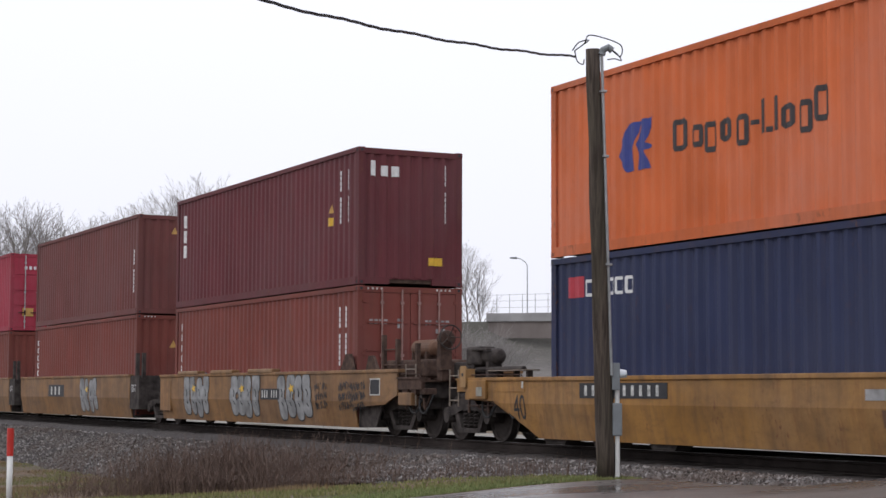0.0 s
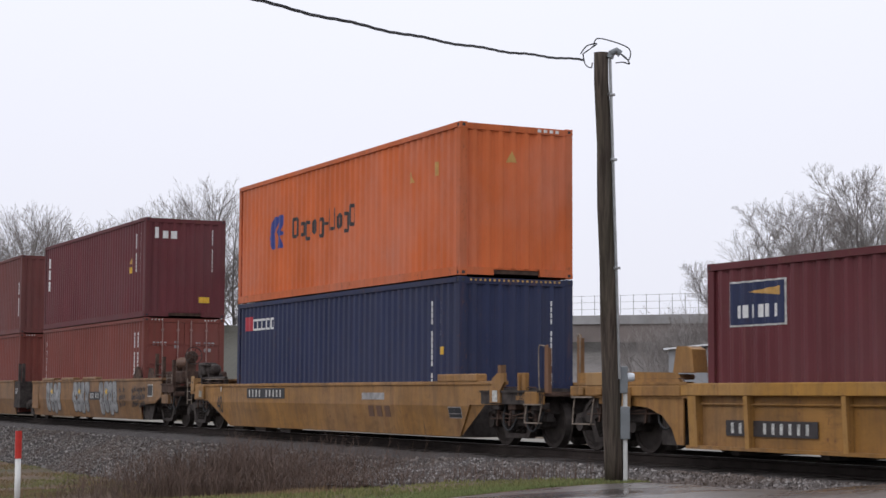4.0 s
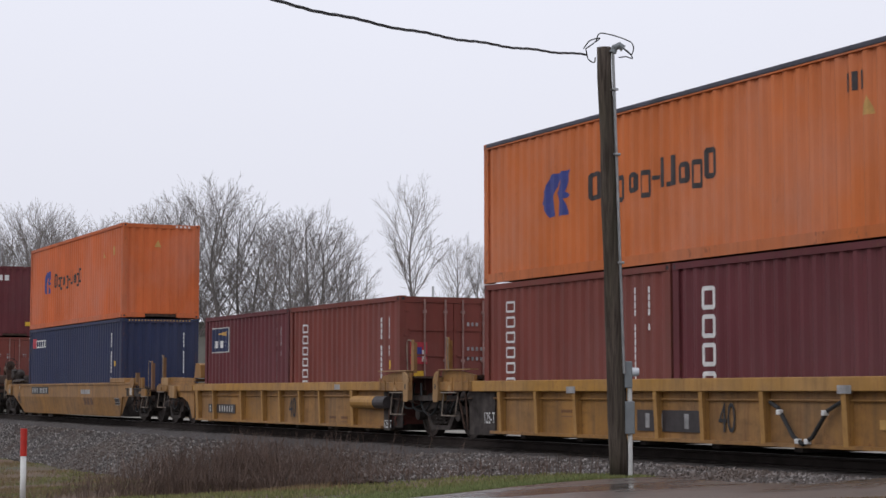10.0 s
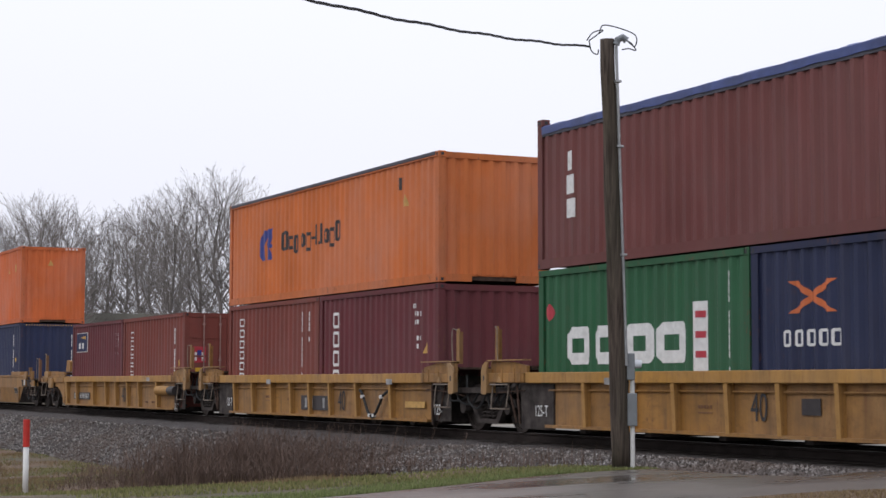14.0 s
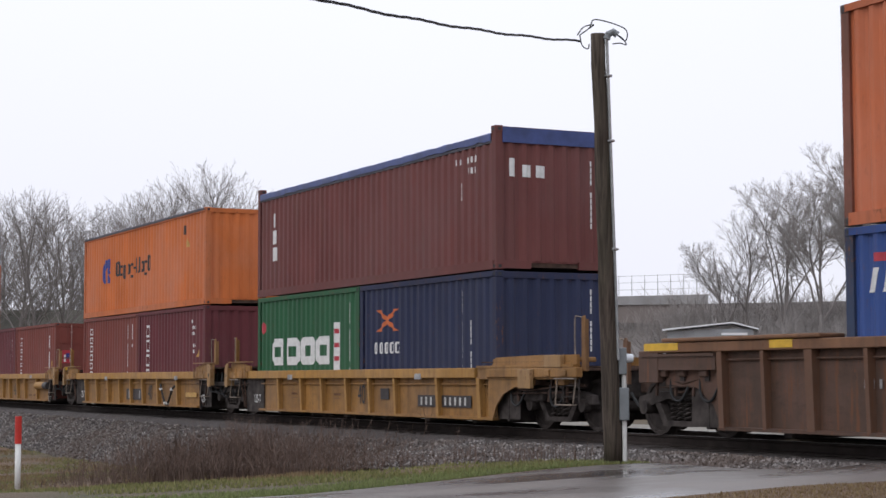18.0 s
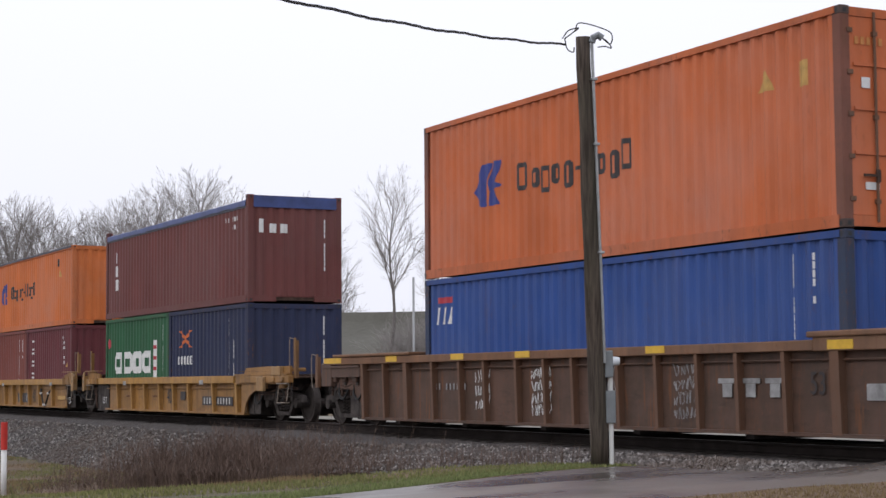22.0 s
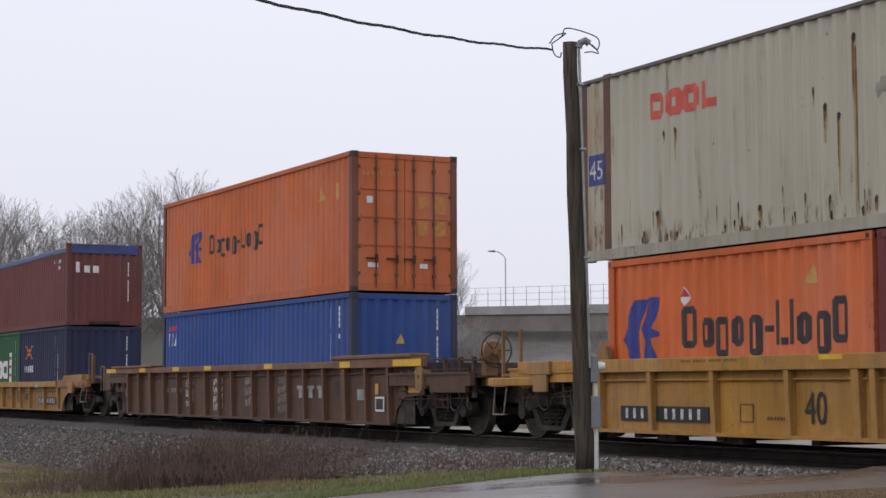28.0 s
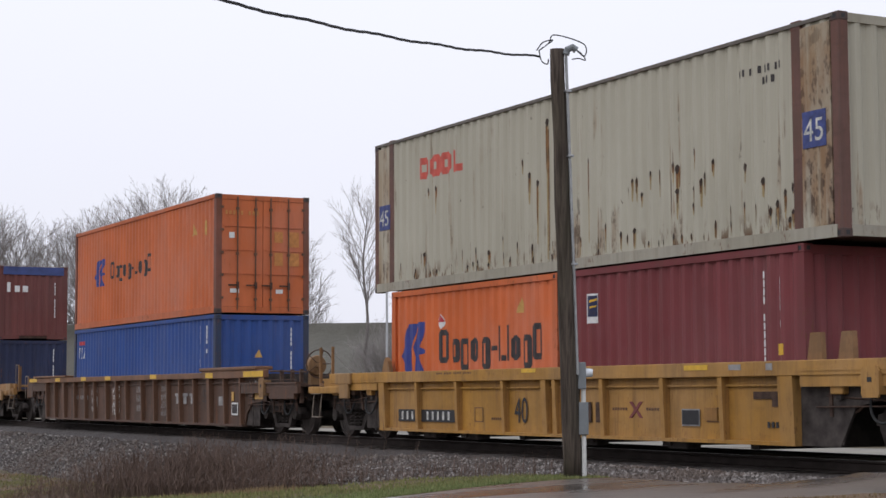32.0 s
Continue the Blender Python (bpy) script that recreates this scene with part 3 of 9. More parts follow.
def container(x0, length, z0, height, paint, label, doors=False, rail_paint=None, post_paint=None, tarp=None, tunnel=False, stripes=False, top_paint=None):
    rail_paint, post_paint = rail_paint or grimy(paint), post_paint or grimy(paint)
    x1, xc, z1 = x0 + length, x0 + length / 2, z0 + height
    box_thing = thing("shipping_container", label, "shipping container", (xc, 0, z0), "containers on the train")
    y0, y1 = -HALF, HALF
    near = lambda u, d, z: (x0 + u, y0 + 0.006 + d, z0 + z)
    far = lambda u, d, z: (x0 + u, y1 - 0.006 - d, z0 + z)
    right = lambda u, d, z: (x1 - 0.012 - d, y0 + u, z0 + z)
    left = lambda u, d, z: (x0 + 0.012 + d, y0 + u, z0 + z)
    low, high = 0.16, height - (0.30 if tarp == "cover" else 0.045 if top_paint else 0.085)
    for place in (near, far):
        bm = bmesh.new()
        sheet(bm, 0.13, length - 0.13, low, high, place)
        part("side_panel", bm, paint, box_thing)
    bm = bmesh.new()
    sheet(bm, 0.13, 2 * HALF - 0.13, low, high, left)
    part("end_panel", bm, paint, box_thing)
    if not doors:
        bm = bmesh.new()
        sheet(bm, 0.15, 2 * HALF - 0.15, low, height - 0.13, right)
        part("end_panel", bm, paint, box_thing)
    bm = bmesh.new()
    z1 -= 0.16 if tarp == "cover" else 0.0       # an open top has its bows below the cover
    wave = [(x0 + 0.08, z1 - 0.05), (x1 - 0.08, z1 - 0.05), (x1 - 0.08, z1 - 0.014)]
    for i in reversed(range(int((length - 0.4) / 0.42))):
        a = x0 + 0.2 + i * 0.42
        wave += [(a + 0.3, z1 - 0.014), (a + 0.27, z1 - 0.003), (a + 0.06, z1 - 0.003), (a + 0.03, z1 - 0.014)]
    slab(bm, wave + [(x0 + 0.08, z1 - 0.014)], y0 + 0.05, y1 - 0.05)
    part("roof", bm, DARK_TARP if tarp else paint, box_thing)
    z1 = z0 + height
    bm = bmesh.new()
    box(bm, x0 + 0.05, x1 - 0.05, y0 + 0.04, y1 - 0.04, z0 + 0.05, z0 + 0.16)
    part("underframe", bm, RUST_STEEL, box_thing)
    for a, b in ((y0, y0 + 0.05), (y1 - 0.05, y1)):
        bm = bmesh.new()
        k = -0.014 if a < 0 else 0.014
        box(bm, x0 + 0.1, x1 - 0.1, a + k, b + k, z0 + 0.006, z0 + 0.17)
        part("bottom_rail", bm, rail_paint, box_thing)
        bm = bmesh.new()
        if tarp == "cover":
            box(bm, x0 + 0.1, x1 - 0.1, a + 0.004, b - 0.004, z0 + high - 0.005, z0 + high + 0.05)
        else:
            box(bm, x0 + 0.1, x1 - 0.1, a - (0.014 if a < 0 else -0.014), b - (0.014 if a < 0 else -0.014), z1 - (0.055 if top_paint else 0.1), z1 - 0.004)
        part("top_rail", bm, DARK_TARP if tarp == "cover" else top_paint or rail_paint, box_thing)
    for xa, xb in ((x0, x0 + 0.16), (x1 - 0.16, x1)):
        for a, b in ((y0 + 0.002, y0 + 0.15), (y1 - 0.15, y1 - 0.002)):
            bm = bmesh.new()
            box(bm, xa + 0.003, xb - 0.003, a, b, z0 + 0.1, z1 - 0.1)
            part("corner_post", bm, post_paint, box_thing)
    for xa, xb in ((x0 - 0.004, x0 + 0.174), (x1 - 0.174, x1 + 0.004)):
        for a, b in ((y0 - 0.004, y0 + 0.158), (y1 - 0.158, y1 + 0.004)):
            for za, zb in ((z0, z0 + 0.118), (z1 - 0.115, z1 + 0.004)):
                key = "casting" + post_paint.name
                if key not in CONTAINER_MESHES:
                    bm = bmesh.new()
                    soft_box(bm, -0.089, 0.089, -0.081, 0.081, -0.059, 0.059, 0.012)
                    solid = len(bm.faces)
                    for s in (-1, 1):
                        box(bm, -0.04, 0.04, s * 0.081, s * 0.083, -0.028, 0.028)
                        box(bm, s * 0.089, s * 0.091, -0.03, 0.03, -0.028, 0.028)
                    me = finish(bm, "corner_casting", CASTING if post_paint in (RUSTED, ORANGE_POST) else post_paint)
                    me.materials.append(BLACK)
                    for f in me.polygons:
                        f.material_index = 1 if f.index >= solid else 0
                    CONTAINER_MESHES[key] = me
                ob = new("corner_casting", CONTAINER_MESHES[key])
                ob.parent = box_thing
                ob.location = ((xa + xb) / 2 - xc, (a + b) / 2, (za + zb) / 2 - z0)
    # cross bars of the right-hand end
    bm = bmesh.new()
    box(bm, x1 - 0.08, x1 - 0.004, y0 + 0.15, y1 - 0.15, z1 - 0.13, z1 - 0.012)
    part("end_header", bm, rail_paint, box_thing)
    bm = bmesh.new()
    if tunnel:
        box(bm, x1 - 0.08, x1 - 0.004, y0 + 0.15, y0 + 0.72, z0 + 0.02, z0 + 0.165)
        box(bm, x1 - 0.08, x1 - 0.004, y1 - 0.72, y1 - 0.15, z0 + 0.02, z0 + 0.165)
        box(bm, x1 - 0.08, x1 - 0.03, y0 + 0.72, y1 - 0.72, z0 + 0.13, z0 + 0.165)
    else:
        box(bm, x1 - 0.08, x1 - 0.004, y0 + 0.15, y1 - 0.15, z0 + 0.02, z0 + 0.165)
    part("end_sill", bm, rail_paint, box_thing)
    if stripes:
        bm = bmesh.new()
        for i in range(20) if paint is NAVY else (0, 1, 2, 3, 16, 17, 18, 19):
            a = y0 + 0.22 + i * 0.1
            box(bm, x1 - 0.006, x1 + 0.001, a, a + 0.04, z1 - 0.075, z1 - 0.035)
        pieces("warning_stripe", bm, AMBER_MARK if paint is NAVY else PLATE_WHITE, box_thing)
    if doors:
        for side in (-1, 1):
            ya, yb = (y0 + 0.15, -0.008) if side < 0 else (0.008, y1 - 0.15)
            bm = bmesh.new()
            box(bm, x1 - 0.06, x1 - 0.018, ya, yb, z0 + 0.17, z1 - 0.135)
            leaf = part("door", bm, paint, box_thing)
            bm = bmesh.new()
            for zz in (0.33, 0.53, 0.73):
                box(bm, x1 - 0.018, x1 + 0.004, ya + 0.06, yb - 0.06, z0 + height * zz, z0 + height * zz + 0.045)
            pieces("door_rib", bm, paint, leaf)
            for k in (0.38, 0.82):
                yy = ya + (yb - ya) * (k if side < 0 else 1 - k)
                bm = bmesh.new()
                tube(bm, [(x1 + 0.012, yy, z0 + 0.08), (x1 + 0.012, yy, z1 - 0.06)], 0.02, 6)
                for zz in (0.12, 0.5, 0.88):
                    box(bm, x1 - 0.018, x1 + 0.034, yy - 0.035, yy + 0.035, z0 + height * zz - 0.03, z0 + height * zz + 0.03)
                part("lock_rod", bm, BROWN_RIB if paint is ORANGE_OLD else WORN_ROD if paint is BRICK_RED else GALV, leaf)
                bm = bmesh.new()
                box(bm, x1 + 0.02, x1 + 0.04, yy - 0.24, yy + 0.03, z0 + height * 0.23, z0 + height * 0.23 + 0.035)
                box(bm, x1 + 0.01, x1 + 0.045, yy - 0.03, yy + 0.03, z0 + height * 0.23 - 0.07, z0 + height * 0.23 + 0.1)
                part("door_handle", bm, RUST_STEEL, leaf)
            bm = bmesh.new()
            yy = ya if side < 0 else yb
            for k in range(5):
                zz = z0 + height * (0.12 + 0.19 * k)
                box(bm, x1 - 0.02, x1 + 0.01, yy - 0.045, yy + 0.045, zz, zz + 0.06)
            pieces("hinge", bm, BROWN_RIB if paint is ORANGE_OLD else paint, leaf)
    if tarp == "cover":
        bm = bmesh.new()
        n = int(length / 0.25)
        rng = random.Random(4)
        rows = []
        for i in range(n + 1):
            x = x0 + 0.17 + (length - 0.34) * i / n
            sag = 0.03 * rng.random()
            ring = []
            for y, z in ((y0 - 0.012, high + 0.03 + 0.03 * rng.random()), (y0 - 0.014, high + 0.16), (y0 + 0.02, height - 0.11 - sag * 0.6), (y0 + 0.14, height - 0.075 - sag),
                         (0.0, height - 0.02 - sag), (y1 - 0.14, height - 0.075 - sag), (y1 - 0.02, height - 0.07), (y1 + 0.012, high + 0.05)):
                ring.append(bm.verts.new((x, y, z0 + z)))
            rows.append(ring)
        for a, b in zip(rows, rows[1:]):
            for k in range(7):
                bm.faces.new((a[k], b[k], b[k + 1], a[k + 1]))
        box(bm, x1 - 0.012, x1 + 0.008, y0 + 0.14, y1 - 0.14, z0 + height - 0.3, z1 - 0.02)
        part("tarpaulin", bm, TARP, box_thing, "blue tarpaulin stretched over the open top")
    elif tarp == "edge":
        bm = bmesh.new()
        soft_box(bm, x0 + 0.12, x1 - 0.12, y0 - 0.022, y1 + 0.022, z1 - 0.08, z1 + 0.004, 0.02)
        part("tarpaulin", bm, DARK_TARP, box_thing, "dark cover along the roof edge")
    ROLLING.append((box_thing, (xc, YC, z0)))
    return box_thing, near, right


def marks(name, box_thing, material, label, draw):
    bm = bmesh.new()
    draw(bm)
    bmesh.ops.remove_doubles(bm, verts=bm.verts[:], dist=0.0005)
    if name == "code_marking":
        return tagged(part(name, bm, material, box_thing, label), kind="stuff")
    return pieces(name, bm, material, box_thing, label)


HL = [(0.74, 0, 1), (0.56, 0, 0.7), (0.6, -0.24, 0.7), (0.56, 0, 0.7), (0.6, -0.24, 0.7), (0.35, 0.3, 0.44), (0.24, 0, 1), (0.22, 0, 0.16), (0.26, 0, 1), (0.6, 0, 0.7), (0.56, -0.24, 0.7), (0.6, 0, 1)]


def shipping_line_marks(c, near, u, z, size, word_u, stretch):
    """Blue winged emblem and a long dark word mark as plain shapes."""
    def emblem(bm):
        k, h = 1.05, size / 0.48
        for pts in ([(0.0, 0.12), (0.42, 0.2), (0.64, 0.6), (0.29, 0.6)], [(0.0, 0.12), (0.24, -0.16), (0.47, -0.16), (0.42, 0.2)],
                    [(0.5, 0.25), (0.75, 0.25), (0.96, 0.62), (0.67, 0.62)], [(0.5, 0.25), (0.55, 0.1), (0.97, 0.17), (0.75, 0.25)], [(0.53, -0.16), (0.87, -0.16), (0.72, 0.13), (0.55, 0.1)]):
            on_sheet(bm, [(u + a * k, z + b * h) for a, b in pts], near)
    marks("emblem", c, BLUE_MARK, "blue winged emblem", emblem)
    marks("word_mark", c, CHARCOAL, "long dark word mark", lambda bm: word_bars(bm, near, word_u, z, size, [(a * stretch, l, h) for a, l, h in HL]))


def triangle_sign(c, place, u, z, s, material=AMBER_MARK, put=on_sheet):
    marks("warning_sign", c, material, "yellow warning triangle", lambda bm: put(bm, [(u, z), (u + s, z), (u + s * 0.5, z + s)], place))


UP, HI, STD = 2.896, 2.896, 2.591
TOP_HI, TOP_STD = FLOOR + HI + 0.022, FLOOR + STD + 0.022


def load_train():
    # the first stacks, far down the line
    c, near, right = container(-77.55, 12.192, FLOOR, HI, BRICK_RED, "brick red steel container carried low in a well car")
    c, near, right = container(-77.55, 12.192, TOP_HI, HI, CRIMSON, "crimson steel container stacked on a brick red one", doors=True)
    marks("data_plate", c, AMBER_MARK, "amber plate on the door", lambda bm: box(bm, -65.352, -65.347, -0.75, -0.35, TOP_HI + 0.55, TOP_HI + 0.85))
    marks("code_marking", c, WHITE, "row of white code bars", lambda bm: [box(bm, -65.352, -65.347, -0.7 + 0.17 * i, -0.6 + 0.17 * i, TOP_HI + 2.3, TOP_HI + 2.42) for i in range(5)])
    c, near, right = container(-61.25, 12.192, FLOOR, HI, BRICK_RED, "brick red container with a white column of signs", stripes=True)
    marks("word_column", c, WHITE, "white word set downwards", lambda bm: column_bars(bm, near, 0.35, 2.45, 0.2, 7, 1.3, 0.8))
    triangle_sign(c, right, 1.0, 1.95, 0.22)
    marks("code_marking", c, WHITE, "white code bars set downwards", lambda bm: code_column(bm, near, 11.3, 2.5, 14))
    c, near, right = container(-61.25, 12.192, TOP_HI, HI, BROWN_RED, "brown red container stacked on a brick red one")
    marks("code_marking", c, WHITE, "white code bars set downwards", lambda bm: code_column(bm, near, 11.75, 1.9, 12))
    triangle_sign(c, right, 1.0, 2.35, 0.2)

    # the stack with the white word marks on maroon
    c, near, right = container(-45.46, 12.192, FLOOR, HI, BRICK_RED, "brick red container with barred doors under a maroon one", doors=True, stripes=True)
    marks("word_column", c, WHITE, "white word set downwards", lambda bm: column_bars(bm, near, 0.42, 2.5, 0.21, 7, 1.32, 0.85))
    marks("code_marking", c, WHITE, "white code bars set downwards", lambda bm: (code_column(bm, near, 11.2, 2.5, 13), code_column(bm, near, 11.5, 2.5, 10)))
    def door_words(bm):
        x = -45.46 + 12.192 - 0.016
        for a, b, z, h in ((-0.95, -0.5, 2.1, 0.1), (-0.3, -0.14, 2.02, 0.2), (0.35, 0.52, 2.1, 0.1), (0.6, 0.95, 2.1, 0.1), (0.6, 0.85, 1.92, 0.1)):
            n = max(1, round((b - a) / 0.1))
            for i in range(n):
                box(bm, x, x + 0.006, a + (b - a) * i / n, a + (b - a) * (i + 0.7) / n, FLOOR + z, FLOOR + z + h)
    marks("door_marking", c, GREY_MARK, "pale code bars on the doors", door_words)
    c, near, right = container(-45.46, 12.192, TOP_HI, HI, MAROON, "maroon container stacked on a brick red one", stripes=False, tunnel=True)
    marks("word_column", c, WHITE, "white word set downwards", lambda bm: [on_sheet(bm, rect(0.6, 0.6 + w, 2.12 - i * 0.4, 2.45 - i * 0.4), near) for i, w in enumerate((0.15, 0.22, 0.22))])
    def end_word(bm):
        for u, w, h in ((0.28, 0.12, 0.32), (0.52, 0.17, 0.22), (0.77, 0.18, 0.22)):
            on_sheet(bm, rect(u, u + w, 2.3, 2.3 + h), right)
    marks("word_mark", c, WHITE, "short white word mark", end_word)
    marks("code_marking", c, WHITE, "white code bars set downwards", lambda bm: (code_column(bm, right, 2.02, 2.62, 12), code_column(bm, near, 11.2, 2.5, 10), code_column(bm, near, 11.55, 2.5, 10)))
    marks("data_plate", c, YELLOW_MARK, "yellow caution plate", lambda bm: on_sheet(bm, rect(1.64, 1.96, 0.44, 0.61), right, -0.012))
    marks("data_plate", c, YELLOW_MARK, "small yellow plate", lambda bm: on_sheet(bm, rect(10.56, 10.86, 1.34, 1.52), near))
    triangle_sign(c, near, 10.6, 1.62, 0.18)

    # orange on navy
    c, near, right = container(-25.27, 12.192, FLOOR, HI, NAVY, "navy blue container carried low in a yellow well car", stripes=True)
    marks("word_mark", c, WHITE, "short white word mark", lambda bm: word_bars(bm, near, 1.08, 2.22, 0.29, [(1.02, 0, 0.95)] * 5))
    marks("emblem", c, RED_MARK, "small red square emblem", lambda bm: on_sheet(bm, rect(0.57, 1.0, 2.22, 2.56), near))
    marks("code_marking", c, WHITE, "white code bars set downwards", lambda bm: (code_column(bm, near, 10.95, 2.5, 14), code_column(bm, near, 11.35, 2.5, 6), code_column(bm, right, 1.95, 2.5, 14)))
    triangle_sign(c, near, 11.25, 0.62, 0.24)
    marks("data_plate", c, YELLOW_MARK, "small yellow plate", lambda bm: on_sheet(bm, rect(11.3, 11.5, 1.45, 1.6), near))
    c, near, right = container(-25.27, 12.192, TOP_HI, HI, ORANGE, "bright orange container stacked on a navy one", tunnel=True)
    shipping_line_marks(c, near, 2.07, 1.35, 0.48, 3.6, 1.31)
    marks("warning_stripe", c, WHITE, "pale dashes by the corner", lambda bm: [box(bm, -13.078 - 0.2 - 0.12 * i, -13.078 - 0.14 - 0.12 * i, -HALF - 0.003, -HALF + 0.001, TOP_HI + HI - 0.08, TOP_HI + HI - 0.03) for i in range(4)] + [box(bm, -13.081, -13.076, 0.45 + 0.13 * i, 0.52 + 0.13 * i, TOP_HI + HI - 0.1, TOP_HI + HI - 0.04) for i in range(4)])
    triangle_sign(c, near, 9.9, 1.95, 0.24)
    triangle_sign(c, right, 1.0, 2.18, 0.22)
    marks("data_plate", c, AMBER_MARK, "amber data plate", lambda bm: on_sheet(bm, rect(11.05, 11.23, 1.97, 2.24), near))

    # two short containers alone
    c, near, right = container(-5.12, 6.058, FLOOR, STD, MAROON, "short maroon container with a framed blue sign")
    marks("sign_plate", c, PLATE_WHITE, "white-framed sign", lambda bm: on_sheet(bm, rect(0.54, 1.81, 1.66, 2.3), near, -0.008))
    marks("sign_field", c, NAVY, "dark blue field of the sign", lambda bm: on_sheet(bm, rect(0.565, 1.785, 1.685, 2.275), near, -0.012))
    marks("sign_bars", c, WHITE, "white bars on the sign", lambda bm: [on_sheet(bm, rect(0.7 + 0.17 * i, 0.79 + 0.17 * i, 1.78, 1.96), near, -0.016) for i in range(6)])
    marks("sign_beam", c, AMBER_MARK, "yellow beam on the sign", lambda bm: on_sheet(bm, [(0.95, 2.14), (1.72, 2.07), (1.72, 2.2)], near, -0.016))
    marks("code_marking", c, WHITE, "white code bars set downwards", lambda bm: (code_column(bm, near, 5.25, 2.2, 12), code_column(bm, near, 5.55, 2.2, 6)))
    c, near, right = container(1.02, 6.058, FLOOR, STD, BRICK_RED, "short brick red container with barred doors", doors=True)
    marks("word_column", c, WHITE, "white word set downwards", lambda bm: column_bars(bm, near, 0.70, 2.2, 0.21, 6, 1.2, 1.55))
    marks("code_marking", c, WHITE, "white code bars set downwards", lambda bm: (code_column(bm, near, 5.1, 2.2, 14), code_column(bm, near, 5.45, 2.2, 7)))
    def red_card(bm):
        x = 1.02 + 6.058 - 0.012
        box(bm, x, x + 0.006, -0.98, -0.6, FLOOR + 1.22, FLOOR + 1.66)
    marks("placard", c, RED_MARK, "square red placard on the door", red_card)
    marks("placard_figure", c, WHITE, "white bars on the placard", lambda bm: (box(bm, 7.072, 7.078, -0.92, -0.86, FLOOR + 1.27, FLOOR + 1.5), box(bm, 7.072, 7.078, -0.72, -0.66, FLOOR + 1.27, FLOOR + 1.5)))
    marks("placard_figure", c, BLUE_MARK, "blue figure on the placard", lambda bm: box(bm, 7.072, 7.079, -0.85, -0.73, FLOOR + 1.36, FLOOR + 1.56))
    marks("data_plate", c, YELLOW_MARK, "small yellow plate", lambda bm: (on_sheet(bm, rect(5.5, 5.62, 1.12, 1.3), near), box(bm, 7.066, 7.072, -0.9, -0.68, FLOOR + 0.93, FLOOR + 1.08)))
    marks("door_marking", c, GREY_MARK, "pale code bars on the doors", lambda bm: [box(bm, 7.066, 7.072, a + 0.1 * i, a + 0.1 * i + 0.05, FLOOR + z, FLOOR + z + 0.075) for a, z, n in ((0.3, 2.0, 3), (0.65, 2.02, 4), (0.65, 1.85, 3), (0.3, 1.5, 6), (0.3, 1.3, 6)) for i in range(n)])

    # amber orange on two short ones
    c, near, right = container(10.75, 6.058, FLOOR, STD, BRICK_RED, "short brick red container under an amber orange one")
    marks("word_column", c, WHITE, "white word set downwards", lambda bm: column_bars(bm, near, 0.83, 2.28, 0.22, 7, 1.22, 1.5))
    marks("code_marking", c, WHITE, "white code bars set downwards", lambda bm: (code_column(bm, near, 5.05, 2.3, 14), code_column(bm, near, 5.4, 2.3, 6)))
    c, near, right = container(16.87, 6.058, FLOOR, STD, MAROON, "short maroon container with a cream column of signs")
    marks("word_column", c, WHITE, "cream word set downwards", lambda bm: column_bars(bm, near, 0.70, 2.24, 0.38, 5, 1.09, 0.9))
    marks("code_marking", c, WHITE, "white code bars", lambda bm: [on_sheet(bm, rect(4.85 + 0.075 * i, 4.89 + 0.075 * i, 2.15 - 0.16 * j, 2.24 - 0.16 * j), near) for i, j in ((0, 0), (1, 0), (2, 0), (1, 1), (2, 1), (3, 1), (4, 1), (5, 1), (1, 2), (2, 2), (3, 2), (3, 4), (3, 5), (4, 4))])
    triangle_sign(c, near, 5.35, 1.25, 0.22)
    c, near, right = container(10.74, 12.192, TOP_STD, STD - 0.045, AMBER, "amber orange container with a dark roof edge", tarp="edge", tunnel=True)
    shipping_line_marks(c, near, 2.1, 1.16, 0.46, 3.66, 1.36)
    marks("data_plate", c, CHARCOAL, "faint dark code bars", lambda bm: [on_sheet(bm, rect(10.2 + 0.14 * i, 10.28 + 0.14 * i, 1.95, 2.2), near) for i in range(3)])
    triangle_sign(c, near, 10.5, 1.6, 0.25)

    # maroon under blue tarpaulin, on green and navy
    c, near, right = container(26.86, 6.058, FLOOR, STD, GREEN, "short green container with large white signs")
    def big_word(bm):
        for u, w in ((0.94, 0.74), (1.82, 0.84), (2.76, 0.8), (3.66, 0.8)):
            ring(bm, u, u + w, 0.98, 1.6, 0.19, near)
    marks("word_mark", c, WHITE, "large white word mark", big_word)
    marks("sign_panel", c, WHITE, "upright white panel", lambda bm: on_sheet(bm, rect(4.6, 5.04, 0.7, 1.88), near))
    marks("sign_panel_bars", c, RED_MARK, "small red bars on the panel", lambda bm: [on_sheet(bm, rect(4.66, 4.98, z, z + 0.1), near, -0.009) for z in (1.05, 1.34, 1.64)])
    marks("code_marking", c, WHITE, "white code bars set downwards", lambda bm: code_column(bm, near, 5.55, 2.3, 14))
    marks("round_badge", c, RED_MARK, "red diamond badge", lambda bm: on_sheet(bm, [(0.2, 1.86), (0.36, 1.72), (0.52, 1.86), (0.36, 2.02)], near))
    c, near, right = container(32.96, 6.058, FLOOR, STD, NAVY_DARK, "short dark navy container under a tarpaulined one")
    def cross(bm):
        on_sheet(bm, [(0.84, 1.62), (1.02, 1.62), (1.84, 2.06), (1.66, 2.06)], near)
        on_sheet(bm, [(0.84, 2.06), (1.02, 2.06), (1.84, 1.62), (1.66, 1.62)], near, -0.007)
    marks("emblem", c, ORANGE_OLD, "orange crossed strokes emblem", cross)
